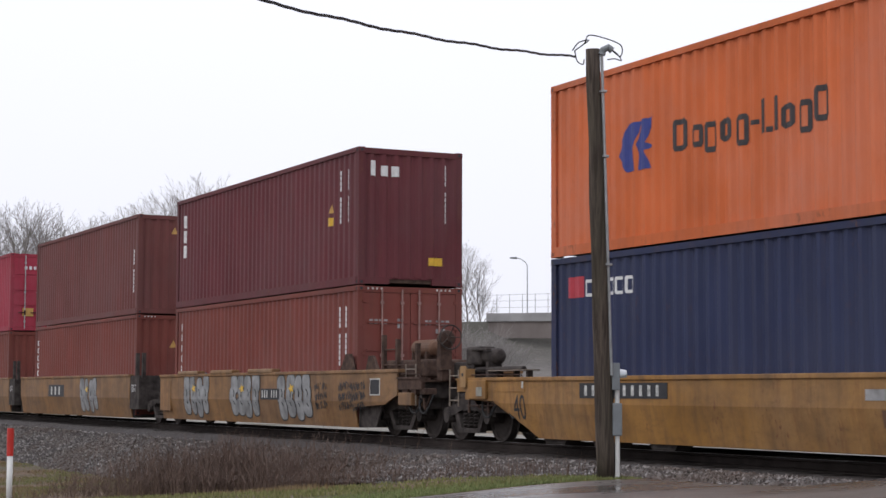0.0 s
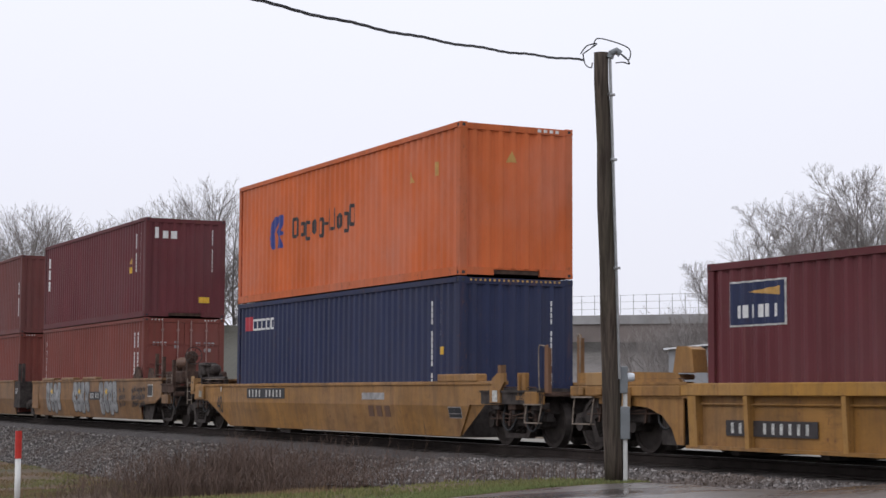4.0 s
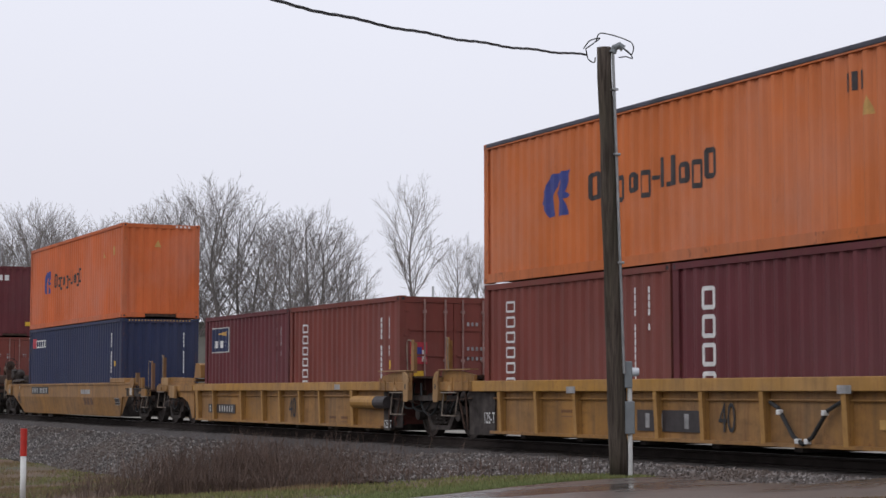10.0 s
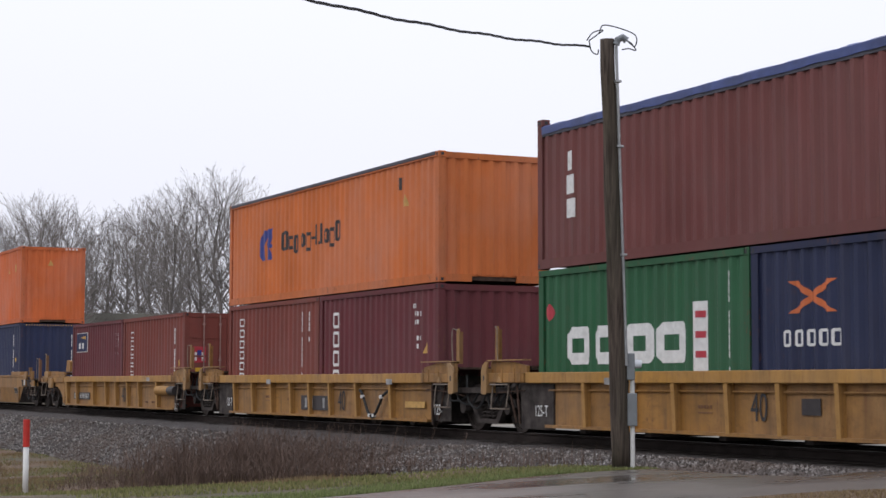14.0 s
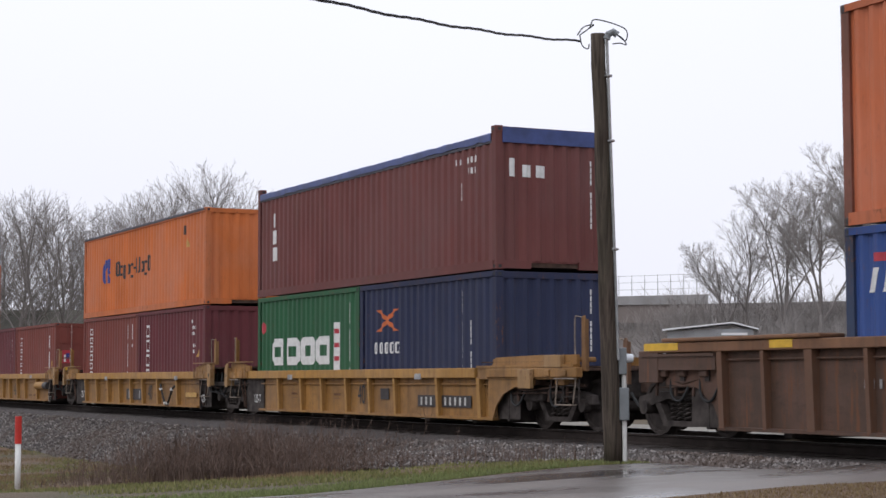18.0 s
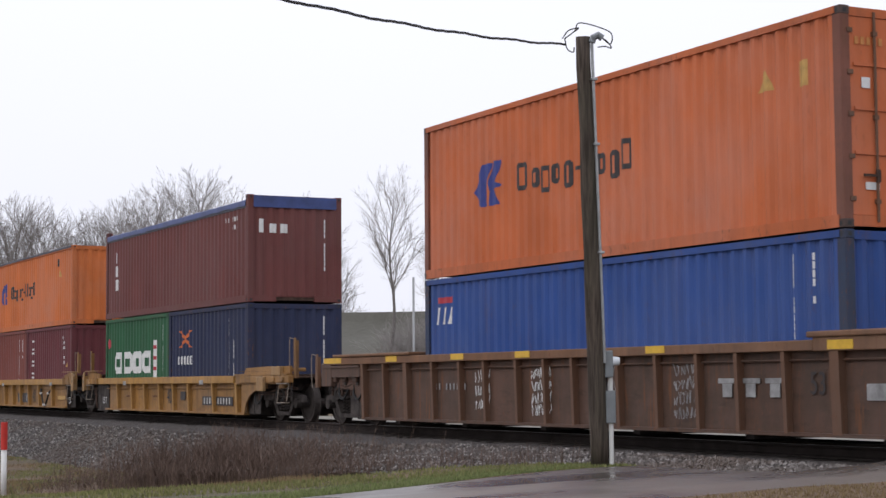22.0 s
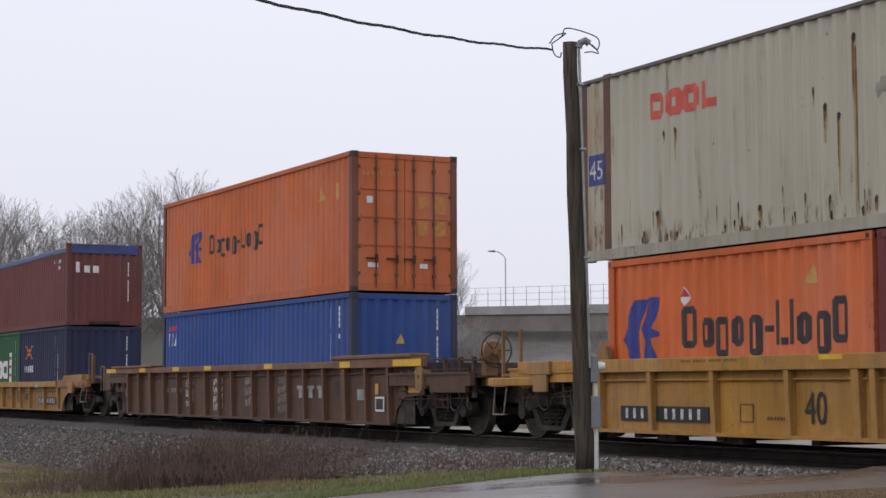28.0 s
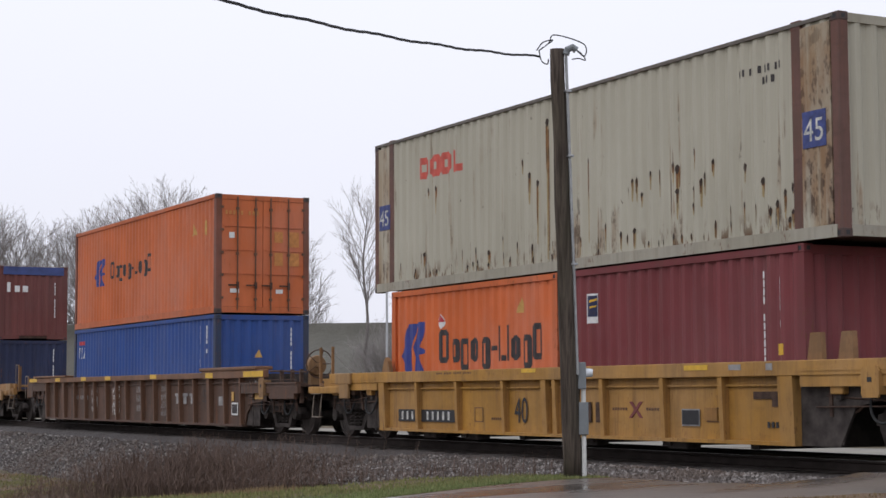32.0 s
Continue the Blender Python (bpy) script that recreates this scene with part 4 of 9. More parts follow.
    marks("word_mark", c, WHITE, "short white word mark", lambda bm: word_bars(bm, near, 0.67, 1.17, 0.23, [(1.15, 0, 1)] * 5))
    marks("code_marking", c, WHITE, "white code bars set downwards", lambda bm: (code_column(bm, near, 4.7, 2.3, 14), code_column(bm, near, 5.05, 1.75, 9), code_column(bm, right, 1.95, 2.3, 10)))
    c, near, right = container(26.83, 12.192, TOP_STD, STD, BROWN_RED, "brown open-top container covered with a blue tarpaulin", tarp="cover", tunnel=True)
    marks("word_column", c, WHITE, "white word set downwards", lambda bm: [on_sheet(bm, rect(0.95 + d, 0.95 + d + w, 1.62 - i * 0.4, 1.94 - i * 0.4), near) for i, (w, d) in enumerate(((0.2, 0.02), (0.26, 0), (0.28, 0)))])
    marks("word_mark", c, WHITE, "short white word mark", lambda bm: [on_sheet(bm, rect(u, u + w, 1.68, 1.68 + h), right) for u, w, h in ((0.28, 0.13, 0.33), (0.55, 0.19, 0.22), (0.83, 0.2, 0.22))])
    marks("code_marking", c, WHITE, "white code bars", lambda bm: (code_column(bm, right, 1.97, 2.05, 12), [on_sheet(bm, rect(10.6 + 0.1 * i, 10.64 + 0.1 * i, 2.02, 2.13), near) for i in range(9) if i != 3], [on_sheet(bm, rect(11.1 + 0.1 * i, 11.14 + 0.1 * i, 1.82, 1.93), near) for i in range(3)], code_column(bm, near, 10.75, 1.7, 3)))

    # faded orange on bright blue
    c, near, right = container(48.59, 12.192, FLOOR, STD, BLUE, "bright blue container carried low in a brown well car", post_paint=SOOTY_BLUE)
    marks("word_mark", c, WHITE, "short white slanted word mark", lambda bm: word_bars(bm, near, 0.4, 1.74, 0.31, [(0.85, 0, 1), (0.8, 0, 1), (0.8, 0, 1)], lean=0.08))
    marks("emblem", c, RED_MARK, "red bar above the word", lambda bm: on_sheet(bm, rect(0.55, 1.15, 2.13, 2.24), near))
    marks("code_marking", c, WHITE, "white code bars set downwards", lambda bm: (code_column(bm, near, 11.1, 2.35, 14), code_column(bm, near, 11.5, 2.35, 6), code_column(bm, right, 1.95, 2.3, 14)))
    triangle_sign(c, right, 1.02, 1.55, 0.2)
    c, near, right = container(48.59, 12.192, TOP_STD, HI, ORANGE_OLD, "faded orange container with rust-brown door posts", doors=True, post_paint=ORANGE_POST)
    shipping_line_marks(c, near, 2.02, 1.33, 0.48, 3.58, 1.30)
    marks("data_plate", c, AMBER_MARK, "amber data plates", lambda bm: (on_sheet(bm, rect(11.3, 11.5, 1.95, 2.3), near), on_sheet(bm, [(10.4, 2.0), (10.75, 2.0), (10.6, 2.3)], near)))
    def old_doors(bm):
        x = 48.59 + 12.192 - 0.012
        for a, b, z0, z1 in ((0.3, 0.52, 1.75, 2.02), (0.65, 0.95, 1.65, 2.02), (0.3, 0.52, 1.18, 1.5), (0.65, 0.95, 1.18, 1.5)):
            box(bm, x, x + 0.006, a, b, TOP_STD + z0, TOP_STD + z1)
        for i in range(9):
            if i != 5:
                box(bm, x, x + 0.006, -0.98 + 0.1 * i, -0.92 + 0.1 * i, TOP_STD + 2.4, TOP_STD + 2.5)
    marks("door_marking", c, FADED_AMBER, "faded amber panels and bars", old_doors)
    marks("door_label", c, WHITE, "small white labels", lambda bm: [box(bm, 60.772, 60.778, a, b, TOP_STD + z0, TOP_STD + z1) for a, b, z0, z1 in ((-0.85, -0.62, 0.5, 0.6), (0.34, 0.52, 0.5, 0.6), (-0.88, -0.74, 1.83, 1.97))])

    # cream on orange and wine red
    c, near, right = container(70.43, 6.058, FLOOR, STD, ORANGE, "short orange container under a cream one")
    shipping_line_marks(c, near, 0.38, 1.21, 0.6, 1.92, 1.05)
    marks("round_badge", c, WHITE, "small white and red badge", lambda bm: on_sheet(bm, [(1.9, 1.93), (2.02, 1.82), (2.14, 1.93), (2.02, 2.1)], near))
    marks("badge_heart", c, RED_MARK, "red heart of the badge", lambda bm: on_sheet(bm, [(1.93, 1.95), (2.11, 1.95), (2.02, 2.08)], near, -0.009))
    triangle_sign(c, near, 4.75, 2.0, 0.26)
    c, near, right = container(76.58, 6.058, FLOOR, STD, WINE, "short wine red container under a cream one")
    marks("sign_plate", c, WHITE, "small white-framed sign", lambda bm: on_sheet(bm, rect(0.74, 1.12, 1.74, 2.2), near))
    marks("sign_field", c, NAVY, "dark blue field of the sign", lambda bm: on_sheet(bm, rect(0.77, 1.09, 1.84, 2.17), near, -0.009))
    marks("sign_beam", c, YELLOW_MARK, "yellow stroke on the sign", lambda bm: (on_sheet(bm, [(0.88, 2.06), (1.06, 2.1), (1.06, 2.13), (0.88, 2.1)], near, -0.013), on_sheet(bm, [(0.89, 1.97), (1.03, 2.0), (1.03, 2.02), (0.89, 2.0)], near, -0.013)))
    marks("code_marking", c, WHITE, "white code bars set downwards", lambda bm: (code_column(bm, near, 5.15, 2.3, 16), code_column(bm, near, 5.5, 2.2, 6)))
    marks("data_plate", c, YELLOW_MARK, "small yellow plate", lambda bm: on_sheet(bm, rect(5.45, 5.6, 1.15, 1.3), near))
    z = TOP_STD
    c, near, right = container(69.70, 13.716, z, HI, CREAM, "long cream container streaked with rust", rail_paint=CREAM_RAIL, post_paint=RUSTED, top_paint=GREY_RAIL)
    for k in (0, 1):
        u0, u1 = ((0.17, 0.65), (12.95, 13.54))[k]
        bm = bmesh.new()
        box(bm, 69.70 + u0, 69.70 + u1, -HALF - 0.002, -HALF + 0.02, z + 0.17, z + HI - 0.1)
        part("end_strip", bm, CREAM_RUSTY, c, "cream strip eaten by rust")
    for u in (0.74, 12.86):
        bm = bmesh.new()
        box(bm, 69.70 + u - 0.09, 69.70 + u + 0.09, -HALF - 0.003, -HALF + 0.08, z + 0.02, z + HI + 0.004)
        part("corner_post", bm, RUSTED, c)
        bm = bmesh.new()
        soft_box(bm, 69.70 + u - 0.1, 69.70 + u + 0.1, -HALF - 0.006, -HALF + 0.15, z + HI - 0.11, z + HI + 0.02, 0.01)
        part("corner_casting", bm, RUSTED, c)
    def red_word(bm):
        for i in range(4):
            u, z0, z1 = 1.88 + 0.44 * i, 2.02, 2.42
            if i < 3:
                ring(bm, u, u + 0.4, z0, z1, 0.13, near)
            else:
                on_sheet(bm, rect(u, u + 0.14, z0, z1), near)
                on_sheet(bm, rect(u + 0.14, u + 0.36, z0, z0 + 0.13), near)
    marks("word_mark", c, FADED_RED, "red four-part word mark", red_word)
    for u in (0.22, 12.98):
        marks("number_plate", c, PLATE_BLUE, "blue plate with the length in feet", lambda bm: box(bm, 69.70 + u, 69.70 + u + 0.46, -HALF - 0.012, -HALF - 0.004, z + 1.2, z + 1.68))
        marks("number", c, PLATE_WHITE, "worn white figures 45", lambda bm: write(bm, "45", 69.70 + u + 0.03, z + 1.28, 0.3, -HALF - 0.016, 0.95))
    def rust_runs(halo, run, chip):
        rng = random.Random(14)
        runs = [(6.5, 2.5, 2.0, 0.05), (5.93, 1.68, 0.3, 0.05), (6.2, 1.52, 0.68, 0.05), (7.71, 1.7, 0.6, 0.05), (10.12, 1.31, 0.3, 0.09), (2.57, 1.81, 0.29, 0.05), (2.28, 1.8, 0.12, 0.05), (5.68, 1.93, 0.14, 0.025), (10.57, 1.5, 0.18, 0.04)]
        runs += [(0.9 + 12.0 * rng.random(), 0.25 + 0.5 * rng.random() ** 2, 0.1 + 0.22 * rng.random(), 0.02 + 0.04 * rng.random()) for _ in range(60)]
        runs += [(8.5 + 4.2 * rng.random(), 0.3 + 1.1 * rng.random(), 0.1 + 0.2 * rng.random(), 0.03 + 0.04 * rng.random()) for _ in range(22)]
        for u, top, drop, w in runs:
            f = w * (0.5 + 0.4 * rng.random())      # a thin stain washed far down
            low_ = max(0.19, top - drop * (1.3 + rng.random()))
            on_sheet(halo, [(u - f * 0.5, top), (u + f * 0.5, top + 0.01), (u + f * 0.6, top - drop * 0.5), (u + f * 0.15, low_), (u - f * 0.35, low_ + 0.03)], near, -0.003)
            for i in range(3):      # thin runs below a ragged chip
                du, t0 = w * 0.8 * (rng.random() - 0.5), top - 0.1 * drop * rng.random()
                d, h = drop * (0.35 + 0.65 * rng.random() if i else 1.0), w * (0.12 + 0.16 * rng.random())
                low_ = max(0.19, t0 - d)
                on_sheet(run, [(u + du - h, t0), (u + du + h * 0.6, t0 + 0.015), (u + du + h, t0 - d * 0.3), (u + du + h * 0.35, low_), (u + du - h * 0.5, low_ + 0.02)], near, -0.0045 - 0.0006 * i)
            g, q = w * (0.35 + 0.25 * rng.random()), 0.03 + 0.05 * rng.random()
            on_sheet(chip, [(u - g * 0.6, top + 0.01), (u + g * 0.2, top + 0.035), (u + g, top), (u + g * 0.7, top - q), (u - g * 0.1, top - q * 1.5), (u - g, top - q * 0.6)], near, -0.0072)
    halo, run, chip = bmesh.new(), bmesh.new(), bmesh.new()
    rust_runs(halo, run, chip)
    tagged(part("rust_stain", halo, RUST_HALO, c, "thin ochre stain below the rust"), kind="stuff")
    tagged(part("rust_run", run, RUST_RUN, c, "brown rust running down from chips"), kind="stuff")
    tagged(part("rust_chip", chip, RUST_CHIP, c, "dark chips rusted through the paint"), kind="stuff")
    marks("smudge", c, SMUDGE, "dull grey smudge", lambda bm: [on_sheet(bm, [(6.86 + a, 1.72 + b), (6.95 + a, 1.6 + b), (7.06 + a, 1.7 + b), (7.0 + a, 1.82 + b), (6.9 + a, 1.82 + b)], near, -0.006 - 0.001 * i) for i, (a, b) in enumerate(((0, 0), (0.12, 0.06)))])
    marks("code_marking", c, CHARCOAL, "dark code bars", lambda bm: [on_sheet(bm, rect(11.6 + 0.11 * i, 11.645 + 0.11 * i, 2.36, 2.46), near) for i in range(9) if i != 3] + [on_sheet(bm, rect(12.1 + 0.11 * i, 12.145 + 0.11 * i, 2.2, 2.3), near) for i in range(3)])


# ---- well cars ----
SIDE = -1.40        # outer face of a car's near side, from the middle of the track
WHEEL_R = 0.43


def lathe(bm, ring, x, z, sides=24):
    """A turned body round the cross axis: (y, radius) pairs."""
    rows = [[bm.verts.new((x + r * math.cos(k * math.tau / sides), y, z + r * math.sin(k * math.tau / sides))) for k in range(sides)] for y, r in ring]
    for a, b in zip(rows, rows[1:]):
        for k in range(sides):
            bm.faces.new((a[k], a[(k + 1) % sides], b[(k + 1) % sides], b[k]))
    bm.faces.new(rows[0])
    bm.faces.new(rows[-1][::-1])


def lathe_x(bm, ring, x, y, z, sides=20):
    """A turned body along the track: (x offset, radius) pairs."""
    rows = [[bm.verts.new((x + d, y + r * math.cos(k * math.tau / sides), z + r * math.sin(k * math.tau / sides))) for k in range(sides)] for d, r in ring]
    for a, b in zip(rows, rows[1:]):
        for k in range(sides):
            bm.faces.new((a[k], a[(k + 1) % sides], b[(k + 1) % sides], b[k]))
    bm.faces.new(rows[0])
    bm.faces.new(rows[-1][::-1])


WHEEL_MESH = []


def wheelset(parent, x):
    if not WHEEL_MESH:
        bm = bmesh.new()
        lathe(bm, [(-1.02, 0.085), (-0.98, 0.1), (-0.80, 0.1), (-0.80, 0.30), (-0.79, 0.36), (-0.815, 0.37), (-0.815, WHEEL_R), (-0.70, WHEEL_R + 0.004), (-0.685, WHEEL_R + 0.026),
                   (-0.675, WHEEL_R + 0.02), (-0.675, 0.36), (-0.70, 0.34), (-0.71, 0.1), (0.71, 0.1), (0.70, 0.34), (0.675, 0.36), (0.675, WHEEL_R + 0.02), (0.70, WHEEL_R), (0.815, WHEEL_R),
                   (0.815, 0.37), (0.79, 0.36), (0.80, 0.1), (1.02, 0.085)], 0, 0, 28)
        for k in range(3):
            a = k * math.tau / 3
            box(bm, 0.05 * math.cos(a) - 0.014, 0.05 * math.cos(a) + 0.014, -1.035, -1.018, 0.05 * math.sin(a) - 0.014, 0.05 * math.sin(a) + 0.014)
        WHEEL_MESH.append(finish(bm, "wheelset", WHEEL_STEEL))
    ob = new("wheelset", WHEEL_MESH[0])
    ob.parent = parent
    base = Vector(root_of(parent)["origin"])
    ob.location = Vector((x, 0, RAIL + WHEEL_R)) - base
    tagged(ob, "dark steel wheels on their axle")
    AXLES.append((ob, ob.location.copy()))


def truck(car, xc, base=1.75):
    """Bolster, two cast side frames with springs, two wheelsets."""
    z = RAIL + WHEEL_R
    bm = bmesh.new()
    box(bm, xc - 0.22, xc + 0.22, -0.95, 0.95, z - 0.12, z + 0.14)
    box(bm, xc - 0.3, xc + 0.3, -0.45, 0.45, z + 0.14, z + 0.24)
    bogie = part("truck", bm, BLACK_STEEL, car, "greasy black steel truck")
    for e in (-1, 1):
        bm = bmesh.new()
        slab(bm, [(xc + e * 0.3, z - 0.22), (xc + e * 0.42, z - 0.26), (xc + e * 0.44, z + 0.1), (xc + e * 0.34, z + 0.16)][::e], -0.72, 0.72)
        tube(bm, [(xc + e * 0.36, -0.8, z - 0.05), (xc + e * 0.36, 0.8, z - 0.05)], 0.05, 6)
        part("brake_beam", bm, BLACK_STEEL, bogie)
    for s in (-1, 1):
        bm = bmesh.new()
        h = base / 2
        y0, y1 = (-1.06, -0.92) if s < 0 else (0.92, 1.06)
        slab(bm, [(xc - h - 0.24, z + 0.02), (xc - h - 0.2, z + 0.16), (xc - h + 0.25, z + 0.24), (xc + h - 0.25, z + 0.24), (xc + h + 0.2, z + 0.16), (xc + h + 0.24, z + 0.02),
                  (xc + h - 0.1, z + 0.02), (xc + h - 0.28, z + 0.06), (xc + 0.3, z + 0.13), (xc - 0.3, z + 0.13), (xc - h + 0.28, z + 0.06), (xc - h + 0.1, z + 0.02)], y0, y1)
        slab(bm, [(xc - h + 0.2, z + 0.08), (xc - h + 0.34, z + 0.1), (xc - 0.3, z - 0.22), (xc - 0.42, z - 0.26)], y0 + 0.01, y1 - 0.01)
        slab(bm, [(xc + h - 0.2, z + 0.08), (xc + 0.42, z - 0.26), (xc + 0.3, z - 0.22), (xc + h - 0.34, z + 0.1)], y0 + 0.01, y1 - 0.01)
        box(bm, xc - 0.42, xc + 0.42, y0, y1, z - 0.28, z - 0.2)
        part("side_frame", bm, BLACK_STEEL, bogie)
        for k in (-0.2, 0.0, 0.2):
            bm = bmesh.new()
            turns = [(xc + k + 0.06 * math.cos(i * 1.05), (y0 + y1) / 2 + 0.06 * math.sin(i * 1.05), z - 0.2 + 0.33 * i / 30) for i in range(31)]
            tube(bm, turns, 0.016, 4)
            part("spring", bm, BLACK_STEEL, bogie)
        for e in (-h, h):
            bm = bmesh.new()
            tube(bm, [(xc + e, s * 1.0, z), (xc + e, s * 1.12, z)], 0.11, 12)
            part("axle_box", bm, BLACK_STEEL, bogie)
    for e in (-base / 2, base / 2):
        wheelset(bogie, xc + e)
    return bogie


def ladder(car, x, z0, z1, paint, y=SIDE - 0.02, wide=0.42, rungs=3):
    bm = bmesh.new()
    for a in (x, x + wide):
        tube(bm, [(a, y, z0), (a, y, z1)], 0.016, 6)
    for i in range(rungs):
        z = z0 + (z1 - z0) * (i + 0.5) / rungs
        tube(bm, [(x, y, z), (x + wide, y, z)], 0.012, 6)
    part("ladder", bm, paint, car)


def rail_post(car, x, z0, z1, paint, y=-1.25, loop=0.14):
    """A flat upright with a bevelled head and a thin hooked grab iron beside it."""
    bm = bmesh.new()
    slab(bm, [(x, z0), (x + 0.13, z0), (x + 0.12, z1 - 0.05), (x + 0.09, z1), (x + 0.03, z1 - 0.01), (x + 0.01, z1 - 0.04)], y - 0.012, y + 0.012)
    box(bm, x + 0.055, x + 0.07, y + 0.012, y + 0.09, z0, z1 - 0.06)
    part("stanchion", bm, paint, car)
    bm = bmesh.new()
    tube(bm, curve_through([(x + 0.06, y - 0.03, z1 - 0.03), (x - loop * 0.5, y - 0.04, z1 - 0.01), (x - loop, y - 0.04, z1 - 0.06), (x - loop, y - 0.04, z0 + 0.3), (x - loop + 0.02, y - 0.03, z0)], 5), 0.011, 6)
    part("grab_iron", bm, PALE_ROD, car)


def coupler(car, x0, x1):
    bm = bmesh.new()
    a, b = min(x0, x1), max(x0, x1)
    soft_box(bm, a, b, -0.13, 0.13, 0.95, 1.2, 0.03)
    e = x1 if x1 > x0 else x1
    soft_box(bm, e - 0.16, e + 0.16, -0.2, 0.2, 0.9, 1.25, 0.05)
    part("coupler", bm, RUST_STEEL, car)
    bm = bmesh.new()
    m = (x0 + x1) / 2
    tube(bm, [(m - (0.3 if x1 > x0 else -0.3), -0.35, 0.95), (m, -0.4, 0.75), (x1, -0.38, 0.62), (x1 + (0.15 if x1 > x0 else -0.15), -0.35, 0.7)], 0.028, 6)
    part("air_hose", bm, RUBBER, car)


def platform(car, xa, xb, z, paint):
    """A car's end over its truck: deck, side plates with a drop bracket, cross beams."""
    bm = bmesh.new()
    box(bm, xa, xb, -1.3, 1.3, z - 0.1, z - 0.06)
    for k in range(6):
        y = -1.2 + k * 0.48
        box(bm, xa + 0.03, xb - 0.03, y - 0.03, y + 0.03, z - 0.06, z - 0.02)
    part("end_deck", bm, RUST_STEEL, car)
    for s in (-1, 1):
        bm = bmesh.new()
        y0, y1 = (SIDE + 0.02, SIDE + 0.1) if s < 0 else (-SIDE - 0.1, -SIDE - 0.02)
        box(bm, xa, xb, y0, y1, z - 0.24, z)
        box(bm, xa, xb, y0 - 0.03, y1 + 0.03, z - 0.04, z)
        part("end_sill", bm, paint, car)
    bm = bmesh.new()
    box(bm, xa + 0.1, xb - 0.1, -0.35, 0.35, z - 0.55, z - 0.1)
    part("draft_sill", bm, BLACK_STEEL, car)
    bm = bmesh.new()
    for k in range(3):
        x = xa + (xb - xa) * (k + 0.5) / 3
        box(bm, x - 0.05, x + 0.05, -1.3, 1.3, z - 0.4, z - 0.1)
    pieces("cross_beam", bm, BLACK_STEEL, car)
    bm = bmesh.new()
    tube(bm, [(xa + 0.1, -1.12, z - 0.3), (xb - 0.1, -1.12, z - 0.34)], 0.03, 6)
    tube(bm, curve_through([(xa + 0.3, -1.2, z - 0.22), (xa + 0.5, -1.22, z - 0.5), (xa + 0.9, -1.2, z - 0.55), (xa + 1.1, -1.18, z - 0.26)], 5), 0.02, 6)
    pieces("brake_pipe", bm, RUST_STEEL, car)
    bm = bmesh.new()
    soft_box(bm, (xa + xb) / 2 - 0.45, (xa + xb) / 2 + 0.25, -1.15, -0.6, z - 0.62, z - 0.36, 0.04)
    part("brake_valve", bm, BLACK_STEEL, car)
    end_gear(car, xa, xb, z, paint, int(abs(xa) * 10))


def end_gear(car, xa, xb, z, paint, seed=1):
    """Rods, pipes, levers and small castings round a car's end, over and beside its truck."""
    rng = random.Random(seed)
    y = SIDE + 0.12
    bm = bmesh.new()
    tube(bm, [(xa + 0.05, y - 0.05, z + 0.06), (xb - 0.2, y - 0.05, z + 0.05), (xb - 0.12, y - 0.05, z - 0.02)], 0.011, 6)
    tube(bm, [(xa + 0.2, y, z - 0.5), (xb - 0.3, y + 0.03, z - 0.46)], 0.012, 6)
    tube(bm, [(xa + 0.35, y + 0.05, z - 0.36), ((xa + xb) / 2, y, z - 0.44), (xb - 0.1, y + 0.05, z - 0.3)], 0.014, 6)
    pieces("brake_rod", bm, RUST_STEEL, car)
    bm = bmesh.new()
    for k in range(4):
        x = xa + (xb - xa) * (k + 0.3 + 0.4 * rng.random()) / 4
        tilt = rng.gauss(0, 0.08)
        slab(bm, [(x, z - 0.62), (x + 0.05, z - 0.62), (x + 0.06 + tilt, z - 0.08), (x + tilt, z - 0.08)], y + 0.02, y + 0.05)
    pieces("brake_lever", bm, RUST_STEEL, car)
    for k in range(3):
        bm = bmesh.new()
        x = xa + (xb - xa) * (k + 0.2 + 0.5 * rng.random()) / 3
        soft_box(bm, x, x + 0.16 + 0.14 * rng.random(), y - 0.06, y + 0.2, z - 0.34, z - 0.22 + 0.05 * rng.random(), 0.02)
        part("casting", bm, RUST_STEEL if k % 2 else paint, car)
    bm = bmesh.new()
    for k in range(2):
        x = xa + (xb - xa) * (0.3 + 0.4 * k)
        tube(bm, curve_through([(x, y + 0.05, z - 0.25), (x + 0.1, y - 0.02, z - 0.6), (x + 0.35, y - 0.02, z - 0.68), (x + 0.55, y + 0.05, z - 0.35)], 5), 0.02, 6)
    pieces("air_hose", bm, RUBBER, car)


